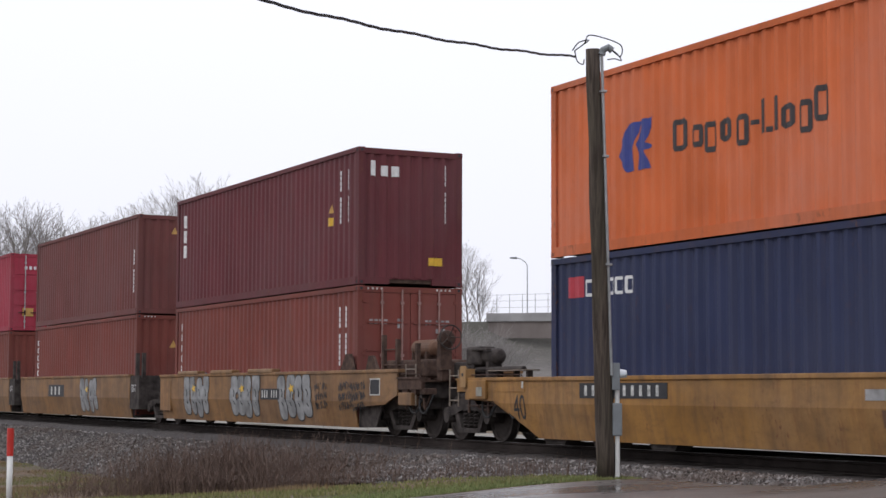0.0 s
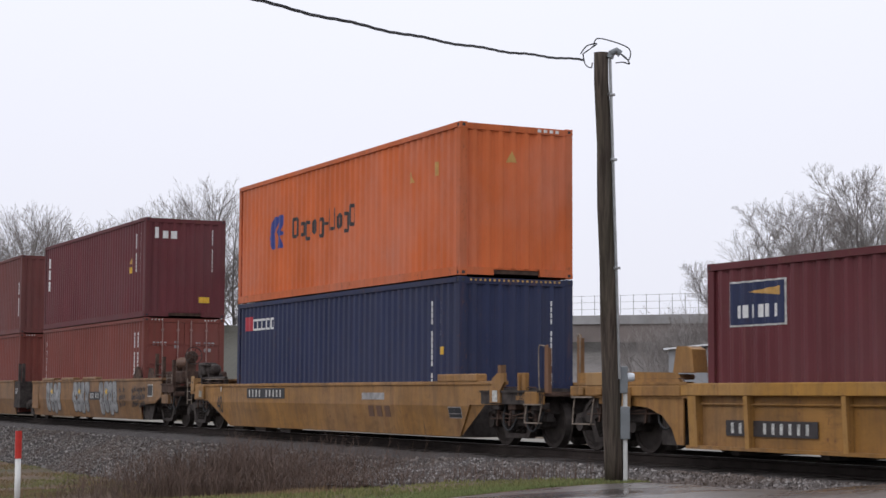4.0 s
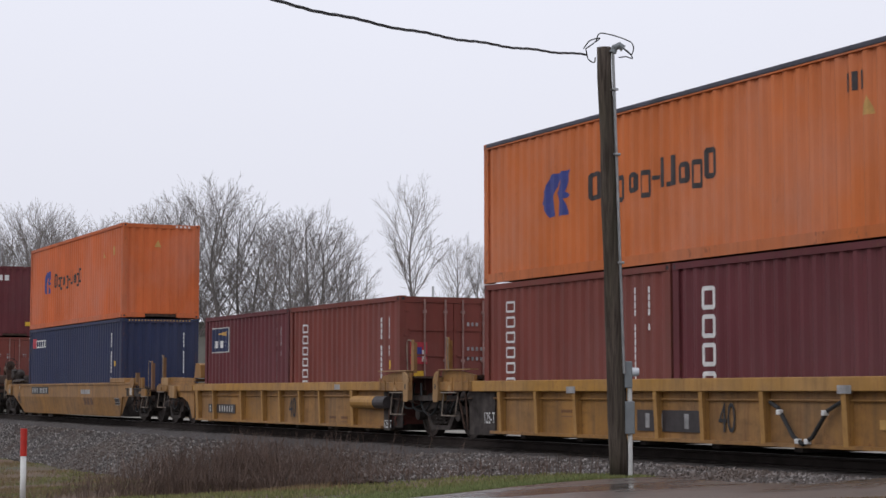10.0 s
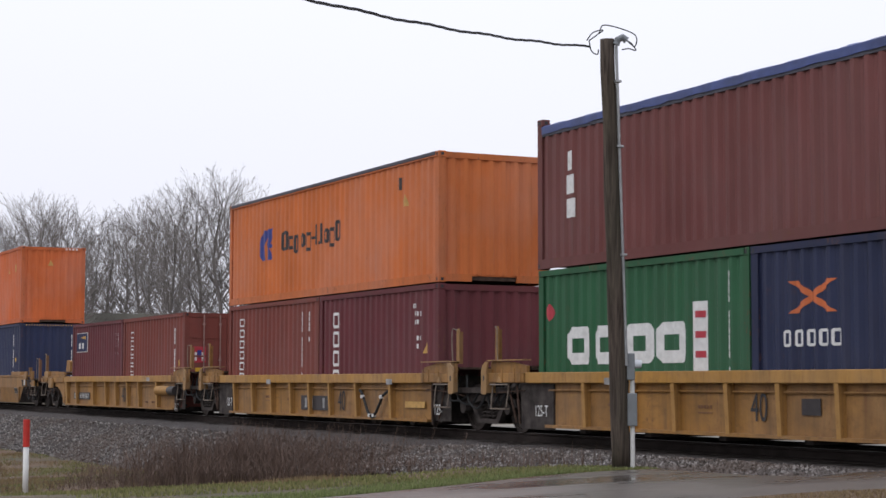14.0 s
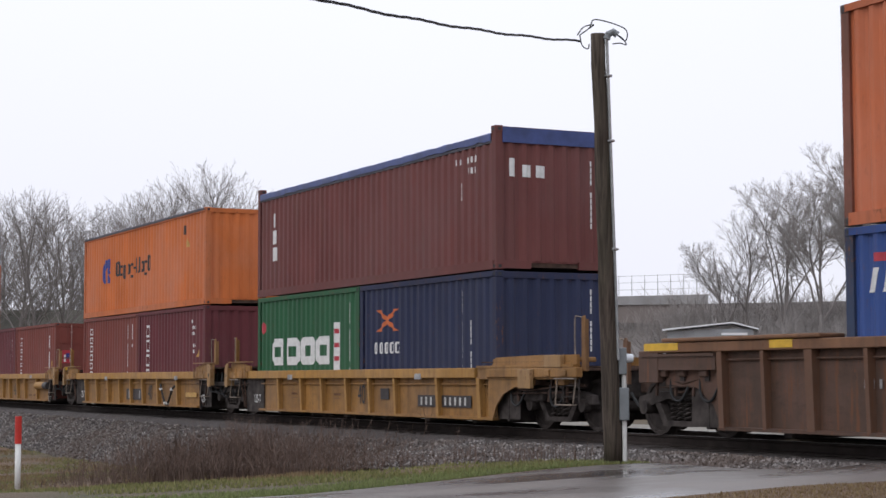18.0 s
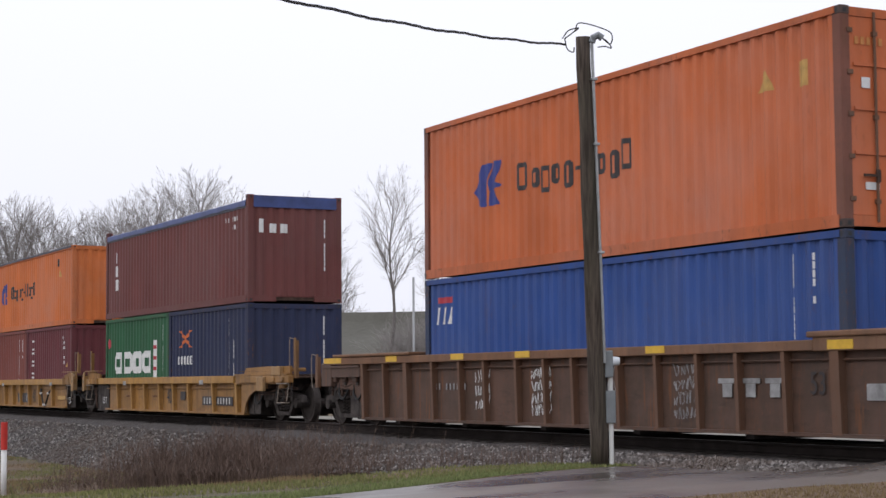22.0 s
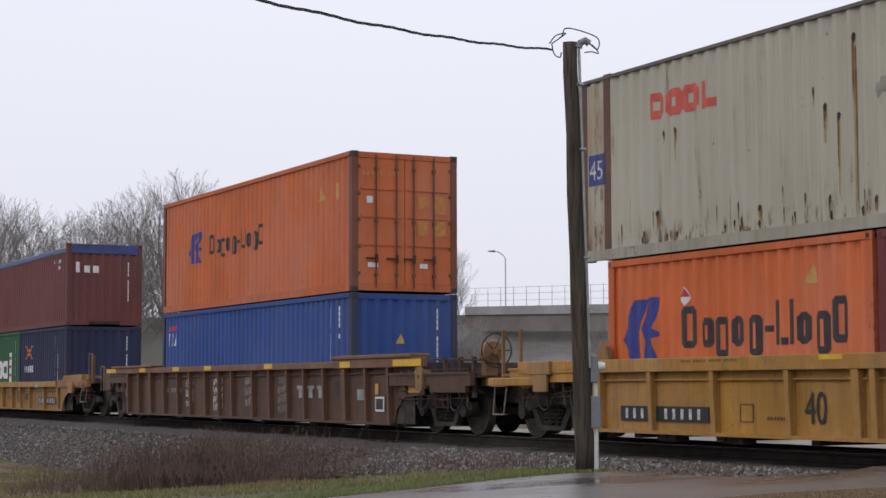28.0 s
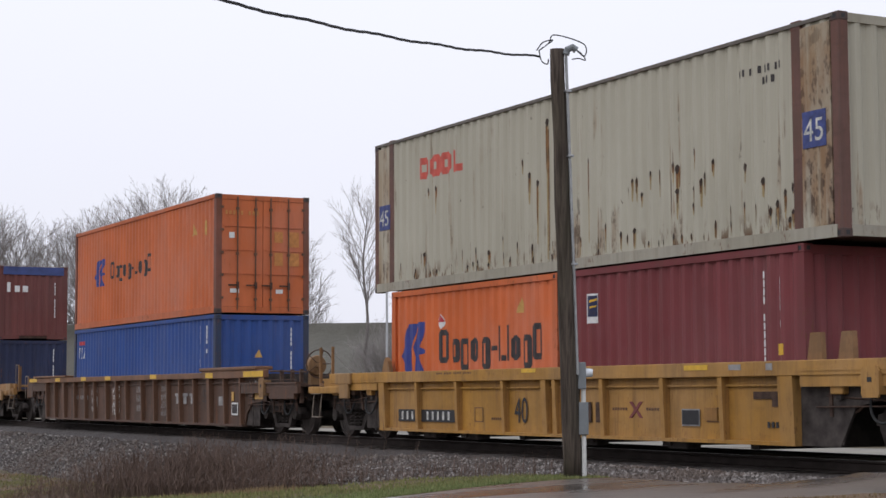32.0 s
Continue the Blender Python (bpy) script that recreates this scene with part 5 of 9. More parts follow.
def truck_end(car, xe, e, paint, z=1.36):
    """A car's outer end on its own truck: long side beam, sloping tier above, square drop pad, step, flat stanchion; e: which way is out."""
    X = lambda d: xe - e * d
    lohi = lambda a, b: (min(X(a), X(b)), max(X(a), X(b)))
    for s in (-1, 1):
        f = lambda a, b: (a, b) if s < 0 else (-b, -a)
        bm = bmesh.new()
        soft_box(bm, *lohi(0.0, 3.15), *f(SIDE - 0.02, SIDE + 0.1), z - 0.15, z + 0.01, 0.014)
        part("end_sill", bm, paint, car)
        bm = bmesh.new()
        slab(bm, [(X(0.12), z + 0.015), (X(0.12), z + 0.22), (X(1.4), z + 0.225), (X(2.9), z + 0.2), (X(3.1), z + 0.015)], *f(SIDE + 0.06, SIDE + 0.12))
        part("end_frame", bm, paint, car)
        bm = bmesh.new()
        soft_box(bm, *lohi(0.5, 1.05), *f(SIDE - 0.03, SIDE + 0.059), z + 0.012, z + 0.22, 0.012)
        part("roller_block", bm, PALE_YELLOW, car)
        bm = bmesh.new()
        soft_box(bm, *lohi(1.4, 1.84), *f(SIDE - 0.1, SIDE - 0.021), z - 0.34, z - 0.01, 0.014)
        pad = part("drop_pad", bm, PALE_YELLOW, car, "square yellow drop pad")
        bm = bmesh.new()
        box(bm, *lohi(1.56, 1.68), *f(SIDE - 0.09, SIDE - 0.03), z - 0.012, z - 0.004)
        part("slot", bm, BLACK, pad)
        for d in (0.3, 0.85):
            bm = bmesh.new()
            soft_box(bm, *lohi(d, d + 0.16), *f(SIDE - 0.05, SIDE - 0.021), z - 0.14, z - 0.02, 0.02)
            part("casting", bm, paint, car)
        bm = bmesh.new()
        arch = [(X(3.15), z - 0.16), (X(3.15), 0.5), (X(2.98), 0.5), (X(2.86), 0.72), (X(2.6), 0.92), (X(2.2), 1.04), (X(1.5), 1.08), (X(1.5), z - 0.16)]
        slab(bm, arch, *f(SIDE + 0.04, SIDE + 0.07))
        part("wheel_arch", bm, paint, car)
    step_frame(car, min(X(0.08), X(0.68)), 0.76, z - 0.17, 0.6)
    rail_post(car, min(X(-0.05), X(0.1)), z - 0.05, z + 0.85, YELLOW_DULL, loop=0.15 * e)


def bracket(car, x, z0, z1, paint, wide=0.2):
    """A flanged drop bracket with rounded shoulders and a slot."""
    w = wide * 0.8
    x += 0.1 * wide
    bm = bmesh.new()
    slab(bm, [(x + 0.02, z0), (x + w - 0.02, z0), (x + w, z0 + 0.05), (x + w, z1 - 0.06), (x + w - 0.04, z1), (x + 0.04, z1), (x, z1 - 0.06), (x, z0 + 0.05)], SIDE - 0.05, SIDE - 0.02)
    box(bm, x + 0.005, x + 0.03, SIDE - 0.02, SIDE + 0.14, z0 + 0.04, z1 - 0.05)
    box(bm, x + w - 0.03, x + w - 0.005, SIDE - 0.02, SIDE + 0.14, z0 + 0.04, z1 - 0.05)
    box(bm, x + 0.03, x + w - 0.03, SIDE - 0.02, SIDE + 0.12, z1 - 0.075, z1 - 0.05)
    part("bracket", bm, paint, car)
    bm = bmesh.new()
    box(bm, x + w * 0.35, x + w * 0.6, SIDE - 0.053, SIDE - 0.045, z0 + (z1 - z0) * 0.5, z0 + (z1 - z0) * 0.66)
    part("bracket_hole", bm, BLACK, car)


def step_frame(car, x, z0, z1, wide=0.5):
    """A stirrup of thin bent rod with two treads."""
    bm = bmesh.new()
    tube(bm, [(x, SIDE + 0.02, z1), (x + 0.015, SIDE - 0.03, z0 + 0.04), (x + 0.04, SIDE - 0.03, z0), (x + wide - 0.04, SIDE - 0.03, z0), (x + wide - 0.015, SIDE - 0.03, z0 + 0.04), (x + wide, SIDE + 0.02, z1)], 0.012, 6)
    box(bm, x + 0.02, x + wide - 0.02, SIDE - 0.05, SIDE + 0.04, z0 - 0.008, z0 + 0.012)
    box(bm, x - 0.02, x + wide + 0.02, SIDE - 0.04, SIDE + 0.02, z1 - 0.012, z1 + 0.012)
    part("step", bm, PALE_ROD, car, "thin bent step iron")


def ribbed_sides(car, x0, x1, z_top, z_bot, sill, paint, sill_paint, ribs, wide=0.09, inset=0.14, sx0=None, sx1=None, rib_paint=None):
    rib_paint = rib_paint or sill_paint
    z_bot += 0.035
    sx0, sx1 = sx0 if sx0 is not None else x0, sx1 if sx1 is not None else x1
    for s in (-1, 1):
        f = lambda a, b: (a, b) if s < 0 else (-b, -a)
        bm = bmesh.new()
        soft_box(bm, sx0, sx1, *f(SIDE, SIDE + 0.14), z_top - sill, z_top, 0.012)
        part("top_sill", bm, sill_paint, car)
        bm = bmesh.new()
        box(bm, x0, x1, *f(SIDE + inset, SIDE + inset + 0.02), z_bot, z_top - sill)
        part("side_panel", bm, paint, car)
        bm = bmesh.new()
        tube(bm, [(x0 + 0.05, s * -(SIDE + inset - 0.03), z_top - sill - 0.12), (x1 - 0.05, s * -(SIDE + inset - 0.03), z_top - sill - 0.12)], 0.018, 6)
        part("air_pipe", bm, paint, car)
        bm = bmesh.new()
        box(bm, x0, x1, *f(SIDE + 0.05, SIDE + 0.2), z_bot, z_bot + 0.05)
        part("bottom_sill", bm, paint, car)
        for x, w in ribs:
            w = w or wide
            key = ("rib", round(w, 3), round(z_top - sill, 3), round(z_bot, 3), s, rib_paint.name)
            if key not in CONTAINER_MESHES:
                bm = bmesh.new()
                zt, zb = z_top - sill, z_bot + 0.03
                slab(bm, [(-w / 2, zb), (w / 2, zb), (w / 2, zt), (-w / 2, zt)], *f(SIDE + 0.01, SIDE + 0.03))
                for side_x in (-w / 2, w / 2 - 0.014):
                    box(bm, side_x, side_x + 0.014, *f(SIDE + 0.03, SIDE + inset), zb, zt)
                for v in bm.verts:      # the rib leans in towards the bottom
                    if abs(v.co.y) > abs(SIDE + 0.05) and v.co.z < zb + 0.01:
                        v.co.y += 0.035 if s < 0 else -0.035
                CONTAINER_MESHES[key] = finish(bm, "rib", rib_paint)
            ob = new("rib", CONTAINER_MESHES[key])
            ob.parent = car
            ob.location = (x - car["origin"][0], 0, -car["origin"][2])
    bm = bmesh.new()
    box(bm, x0, x1, SIDE + 0.16, -SIDE - 0.16, z_bot, z_bot + 0.06)
    part("well_floor", bm, BLACK_STEEL, car)
    for k in range(6):
        bm = bmesh.new()
        x = x0 + (x1 - x0) * (k + 0.5) / 6
        box(bm, x - 0.09, x + 0.09, SIDE + 0.2, -SIDE - 0.2, z_bot - 0.07, z_bot)
        part("cross_bearer", bm, BLACK_STEEL, car)
    # black sheets added past the well's ends to keep the gaps dark
    for xa, xb in ((x0 - 0.8, x0 - 0.004), (x1 + 0.004, x1 + 0.8)):
        for s in (-1, 1):
            bm = bmesh.new()
            y0, y1 = (SIDE + 0.17, SIDE + 0.19) if s < 0 else (-SIDE - 0.19, -SIDE - 0.17)
            box(bm, xa, xb, y0, y1, z_bot + 0.03, z_top - sill - 0.02)
            part("dark_gap_sheet", bm, BLACK_STEEL, car)
    for x, e in ((x0 - 0.42, 1), (x1 + 0.42, -1)):
        bm = bmesh.new()
        box(bm, min(x, x + e * 0.06), max(x, x + e * 0.06), SIDE + 0.16, -SIDE - 0.16, z_bot, z_top - 0.05)
        part("bulkhead", bm, BLACK_STEEL, car)


def number_panel(car, x0, x1, z0, z1, y, groups, fill=BLACK, ink=PLATE_WHITE):
    if fill:
        bm = bmesh.new()
        box(bm, x0, x1, y - 0.004, y + 0.004, z0, z1)
        part("number_panel", bm, fill, car, "dark panel with pale number bars")
    bm = bmesh.new()
    w = (x1 - x0) / (sum(groups) + len(groups))
    u = x0 + 0.5 * w
    for g in groups:
        for i in range(g):
            box(bm, u + 0.2 * w, u + 0.52 * w, y - 0.009, y - 0.003, z0 + 0.16 * (z1 - z0), z1 - 0.16 * (z1 - z0))
            u += w
        u += w
    pieces("number_bar", bm, ink, car)


def stencil(car, text, x, z, h, y, ink, wide=0.8, folded=False):
    bm = bmesh.new()
    write(bm, text, x, z, h, y, wide)
    if folded:
        fold(bm)
    part("stencil", bm, ink, car, "stencilled figures " + text)


def plate(car, x0, x1, z0, z1, y, material, name="plate", label="small painted plate"):
    bm = bmesh.new()
    box(bm, x0, x1, y - 0.004, y + 0.003, z0, z1)
    part(name, bm, material, car, label)


def scrawl(car, x, z, w, h, y, material, seed, thick=0.022, folded=False):
    """Spray-painted scribble: rows of loose strokes, too wild to read."""
    rng = random.Random(seed)
    bm = bmesh.new()
    rows, cells = max(1, round(h / 0.22)), max(3, round(w / 0.1))
    n = 0
    for r in range(rows):
        for c in range(cells):
            x0, z0 = x + w * c / cells, z + h * (r + 0.1) / rows + 0.06 * c / cells
            cw, ch = w / cells, h / rows * (0.6 + 0.3 * rng.random())
            q = Vector((x0 + cw * 0.3 * rng.random(), z0 + ch * rng.choice((0.0, 1.0))))
            for _ in range(rng.choice((3, 4, 5))):
                p = q
                q = Vector((x0 + cw * rng.random(), z0 + ch * (rng.random() if rng.random() < 0.4 else (0.0 if p.y > z0 + ch * 0.5 else 1.0))))
                d = q - p
                if d.length < 0.02:
                    continue
                d.normalize()
                e = Vector((-d.y, d.x)) * thick * (0.6 + 0.6 * rng.random())
                n += 1
                bm.faces.new([bm.verts.new((v.x, y - 0.003 - 0.0001 * n, v.y)) for v in (p + e, q + e * 0.7, q - e * 0.7, p - e)])
    if folded:
        fold(bm)
    tagged(part("graffiti", bm, material, car, "pale spray-painted scribble"), kind="stuff")


FOLD, FOLD_LOW, FOLD_IN = 1.02, 0.44, 0.11


def fold(bm):
    """Lean everything below the crease of a plated side in towards the middle."""
    bmesh.ops.triangulate(bm, faces=bm.faces[:])
    bmesh.ops.bisect_plane(bm, geom=bm.verts[:] + bm.edges[:] + bm.faces[:], plane_co=(0, 0, FOLD), plane_no=(0, 0, 1))
    for v in bm.verts:
        if v.co.z < FOLD:
            k = FOLD_IN * (FOLD - v.co.z) / (FOLD - FOLD_LOW)
            v.co.y += k if v.co.y < 0 else -k
    return bm


def bubble_tag(car, x, z, w, h, y, seed):
    """Fat outlined bubble shapes, sprayed in grey."""
    n = 4
    for material, grow, lift, name in ((BLACK, 0.03, 0.002, "graffiti_outline"), (TAG_GREY, 0.0, 0.006, "graffiti")):
        rng = random.Random(seed)
        bm = bmesh.new()
        m = 0
        for i in range(n):
            cx, cz, u = x + w * (i + 0.5) / n, z + h * (0.5 + 0.1 * (rng.random() - 0.5)), w / n
            lobes = [(0.3 * (rng.random() - 0.5), (k - 1) * 0.27, 0.36 + 0.16 * rng.random(), 0.2 + 0.06 * rng.random()) for k in range(3)]
            for dx, dz, rx, rz in lobes:
                tilt = 0.25 * (rng.random() - 0.5)
                pts = []
                for k in range(16):
                    a = k * math.tau / 16
                    e, f = math.copysign(abs(math.cos(a)) ** 0.75, math.cos(a)), math.copysign(abs(math.sin(a)) ** 0.8, math.sin(a))
                    pts.append((cx + dx * u + (rx * u + grow) * e + tilt * (rz * h) * f, cz + dz * h + (rz * h + grow) * f))
                m += 1
                bm.faces.new([bm.verts.new((a, y - lift - 0.0002 * m, b)) for a, b in pts])
        fold(bm)
        tagged(part(name, bm, material, car, "grey bubble graffiti with a black outline" if name == "graffiti" else "black outline of the graffiti"), kind="stuff")
    bm = bmesh.new()
    for i in range(n):
        cx, cz = x + w * (i + 0.5) / n, z + h * 0.45
        tube(bm, [(cx - 0.02, y - 0.012, cz + 0.2), (cx + 0.05, y - 0.012, cz + 0.12), (cx + 0.03, y - 0.012, cz + 0.02)], 0.009, 4)
        tube(bm, [(cx + 0.0, y - 0.012, cz - 0.1), (cx + 0.07, y - 0.012, cz - 0.18)], 0.009, 4)
    fold(bm)
    pieces("graffiti_line", bm, BLACK, car)
    bm = bmesh.new()
    cx, cz = x + w * 0.42, z + h * 0.66
    star = [(cx + (0.2 if k % 2 else 0.08) * math.cos(k * math.tau / 10), y - 0.016, cz + (0.13 if k % 2 else 0.05) * math.sin(k * math.tau / 10)) for k in range(10)]
    bm.faces.new([bm.verts.new(v) for v in star])
    part("graffiti_star", bm, YELLOW_MARK, car, "splash of yellow spray paint")


def smooth_sides(car, outline, z_top, paint, ledge, lx0, lx1):
    """Flat plated car sides of one outline of (x, z) points, with a folded edge along the top."""
    outlines = outline if isinstance(outline[0], list) else [outline]
    outline = [p for o in outlines for p in o]
    for s in (-1, 1):
        f = lambda a, b: (a, b) if s < 0 else (-b, -a)
        bm = bmesh.new()
        for o in outlines:
            slab(bm, o, *f(SIDE + 0.03, SIDE + 0.06))
        part("side_panel", fold(bm), paint, car)
        bm = bmesh.new()
        soft_box(bm, lx0, lx1, *f(SIDE, SIDE + 0.16), z_top - 0.07, z_top, 0.012)
        part("top_sill", bm, ledge, car)
    zb = min(z for x, z in outline)
    xs = [x for x, z in outline if z < zb + 0.02]
    bm = bmesh.new()
    box(bm, min(xs), max(xs), SIDE + 0.16, -SIDE - 0.16, zb, zb + 0.06)
    part("well_floor", bm, BLACK_STEEL, car)
    for x, e in ((min(xs), 1), (max(xs), -1)):
        bm = bmesh.new()
        box(bm, min(x, x - e * 0.06), max(x, x - e * 0.06), SIDE + 0.16, -SIDE - 0.16, zb, 1.35)
        part("bulkhead", bm, BLACK_STEEL, car)


def well_car(xc, label):
    car = thing("well_car", label, "railway car", (xc, 0, RAIL), "cars of the train")
    ROLLING.append((car, (xc, YC, RAIL)))
    return car


def joint_end(car, x_body, x_mid, z, paint):
    """The end of a car that shares a truck with its neighbour: two-tier end frame, curved drop bracket, step iron, stanchion, dark end plate."""
    e = 1 if x_mid > x_body else -1
    span = lambda a, b: (min(x_mid - e * a, x_mid - e * b), max(x_mid - e * a, x_mid - e * b))
    lo, hi = min(x_body, x_mid - e * 1.75), max(x_body, x_mid - e * 1.75)
    bm = bmesh.new()
    for s in (-1, 1):
        y0, y1 = (SIDE + 0.1, SIDE + 0.14) if s < 0 else (-SIDE - 0.14, -SIDE - 0.1)
        slab(bm, [(lo, 0.42), (hi, 0.42), (hi, z - 0.17), (lo, z - 0.17)], y0, y1)
    pieces("end_plate", bm, BLACK_STEEL, car)
    lo, hi = span(0.72, 2.05)
    near, far_ = x_mid - e * 0.72, x_mid - e * 2.05
    for s in (-1, 1):
        f = lambda a, b: (a, b) if s < 0 else (-b, -a)
        bm = bmesh.new()
        soft_box(bm, lo, hi, *f(SIDE - 0.02, SIDE + 0.1), z - 0.15, z + 0.02, 0.012)
        part("end_frame", bm, paint, car)
        bm = bmesh.new()      # the tier above, set back, sloping down to the sill
        slab(bm, [(near, z + 0.024), (near, z + 0.2), (x_mid - e * 0.78, z + 0.23), (x_mid - e * 1.5, z + 0.215), (far_, z + 0.14), (far_, z + 0.024)], *f(SIDE + 0.05, SIDE + 0.11))
        part("end_frame", bm, paint, car)
        bm = bmesh.new()
        box(bm, lo, hi, *f(SIDE - 0.03, SIDE + 0.14), z + 0.235, z + 0.255)
        part("flange", bm, PALE_YELLOW, car)
        for d in (1.28, 1.72, 1.95):
            bm = bmesh.new()
            a, b = span(d - 0.025, d + 0.025)
            box(bm, a, b, *f(SIDE - 0.035, SIDE - 0.022), z - 0.13, z + 0.1)
            part("gusset", bm, paint, car)
        bm = bmesh.new()      # the curved drop bracket
        q = [(0.56, z - 0.33), (0.57, z + 0.04), (0.62, z + 0.16), (0.72, z + 0.22), (0.84, z + 0.22), (0.79, z + 0.13), (0.77, z + 0.03), (0.77, z - 0.33), (0.73, z - 0.36), (0.6, z - 0.36)]
        slab(bm, [(x_mid - e * d, h) for d, h in q], *f(SIDE - 0.07, SIDE - 0.04))
        a, b = span(0.745, 0.77)
        box(bm, a, b, *f(SIDE - 0.04, SIDE + 0.12), z - 0.33, z + 0.1)
        drop = part("bracket", bm, PALE_YELLOW, car, "pale yellow curved drop bracket")
        bm = bmesh.new()
        a, b = span(0.65, 0.69)
        box(bm, a, b, *f(SIDE - 0.074, SIDE - 0.066), z - 0.12, z - 0.02)
        part("slot", bm, BLACK, drop)
        bm = bmesh.new()      # a triangular knee over the step
        slab(bm, [(x_mid - e * 1.12, z - 0.15), (x_mid - e * 1.3, z - 0.15), (x_mid - e * 1.21, z - 0.03)], *f(SIDE - 0.05, SIDE - 0.024))
        part("knee", bm, PALE_YELLOW, car)
    bm = bmesh.new()
    box(bm, lo, hi, -1.25, 1.25, z + 0.1, z + 0.14)
    part("end_deck", bm, RUST_STEEL, car)
    bm = bmesh.new()
    for k in range(3):
        a = near - e * (0.1 + 0.3 * k)
        tube(bm, curve_through([(a, -1.05, z), (a + e * 0.25, -1.15 - 0.05 * k, z - 0.45), (a + e * 0.55, -1.1, z - 0.62 + 0.08 * k), (a + e * 0.85, -1.05, z - 0.3)], 5), 0.022, 6)
    pieces("air_hose", bm, RUBBER, car)
    bm = bmesh.new()
    tube(bm, [(x_mid - e * 1.95, SIDE + 0.06, z - 0.28), (x_mid - e * 0.9, SIDE + 0.08, z - 0.33), (x_mid - e * 0.6, SIDE + 0.2, z - 0.4)], 0.012, 6)
    tube(bm, [(x_mid - e * 1.75, SIDE + 0.08, 0.5), (x_mid - e * 1.7, SIDE + 0.05, z - 0.2)], 0.02, 6)
    tube(bm, [(x_mid - e * 1.55, SIDE + 0.12, 0.52), (x_mid - e * 1.25, SIDE + 0.12, z - 0.18)], 0.02, 6)
    pieces("brake_pipe", bm, RUST_STEEL, car)
    bm = bmesh.new()
    box(bm, min(x_body, x_mid), max(x_body, x_mid), -1.2, 1.2, z - 0.34, z - 0.24)
    part("end_beam", bm, BLACK_STEEL, car)
    a, b = span(0.86, 1.46)
    step_frame(car, a, z - 0.61, z - 0.18, b - a)
    bm = bmesh.new()
    box(bm, min(x_mid - e * 0.5, x_mid), max(x_mid - e * 0.5, x_mid), -0.4, 0.4, 0.8, 1.2)
    part("articulation", bm, BLACK_STEEL, car)
    rail_post(car, x_mid - e * 0.78 - 0.06, z + 0.2, z + 0.86, paint, loop=0.12 * e)


def brake_wheel(car, x, z, hub, r=0.3, paint=None):
    """Hand brake: a spoked wheel before a round housing on a stand, facing along the track."""
    y, n = -0.92, 24
    bm = bmesh.new()
    tube(bm, [(x + 0.12, y + r * math.cos(k * math.tau / n), z + r * math.sin(k * math.tau / n)) for k in range(n + 1)], 0.014, 6, cap=False)
    for k in range(5):
        a = k * math.tau / 5
        tube(bm, [(x + 0.06, y, z), (x + 0.12, y + r * math.cos(a), z + r * math.sin(a))], 0.009, 4)
    part("brake_wheel", bm, paint or RUST_STEEL, car)
    bm = bmesh.new()
    lathe_x(bm, [(-0.22, r * 0.47), (-0.16, r * 0.67), (-0.02, r * 0.73), (0.02, r * 0.67), (0.05, 0.06), (0.08, 0.05)], x, y, z - 0.03)
    part("brake_housing", bm, hub, car)
    bm = bmesh.new()
    slab(bm, [(x - 0.24, z - 0.62), (x - 0.04, z - 0.62), (x - 0.08, z - 0.1), (x - 0.2, z - 0.1)], y - 0.12, y + 0.12)
    part("brake_stand", bm, hub, car)


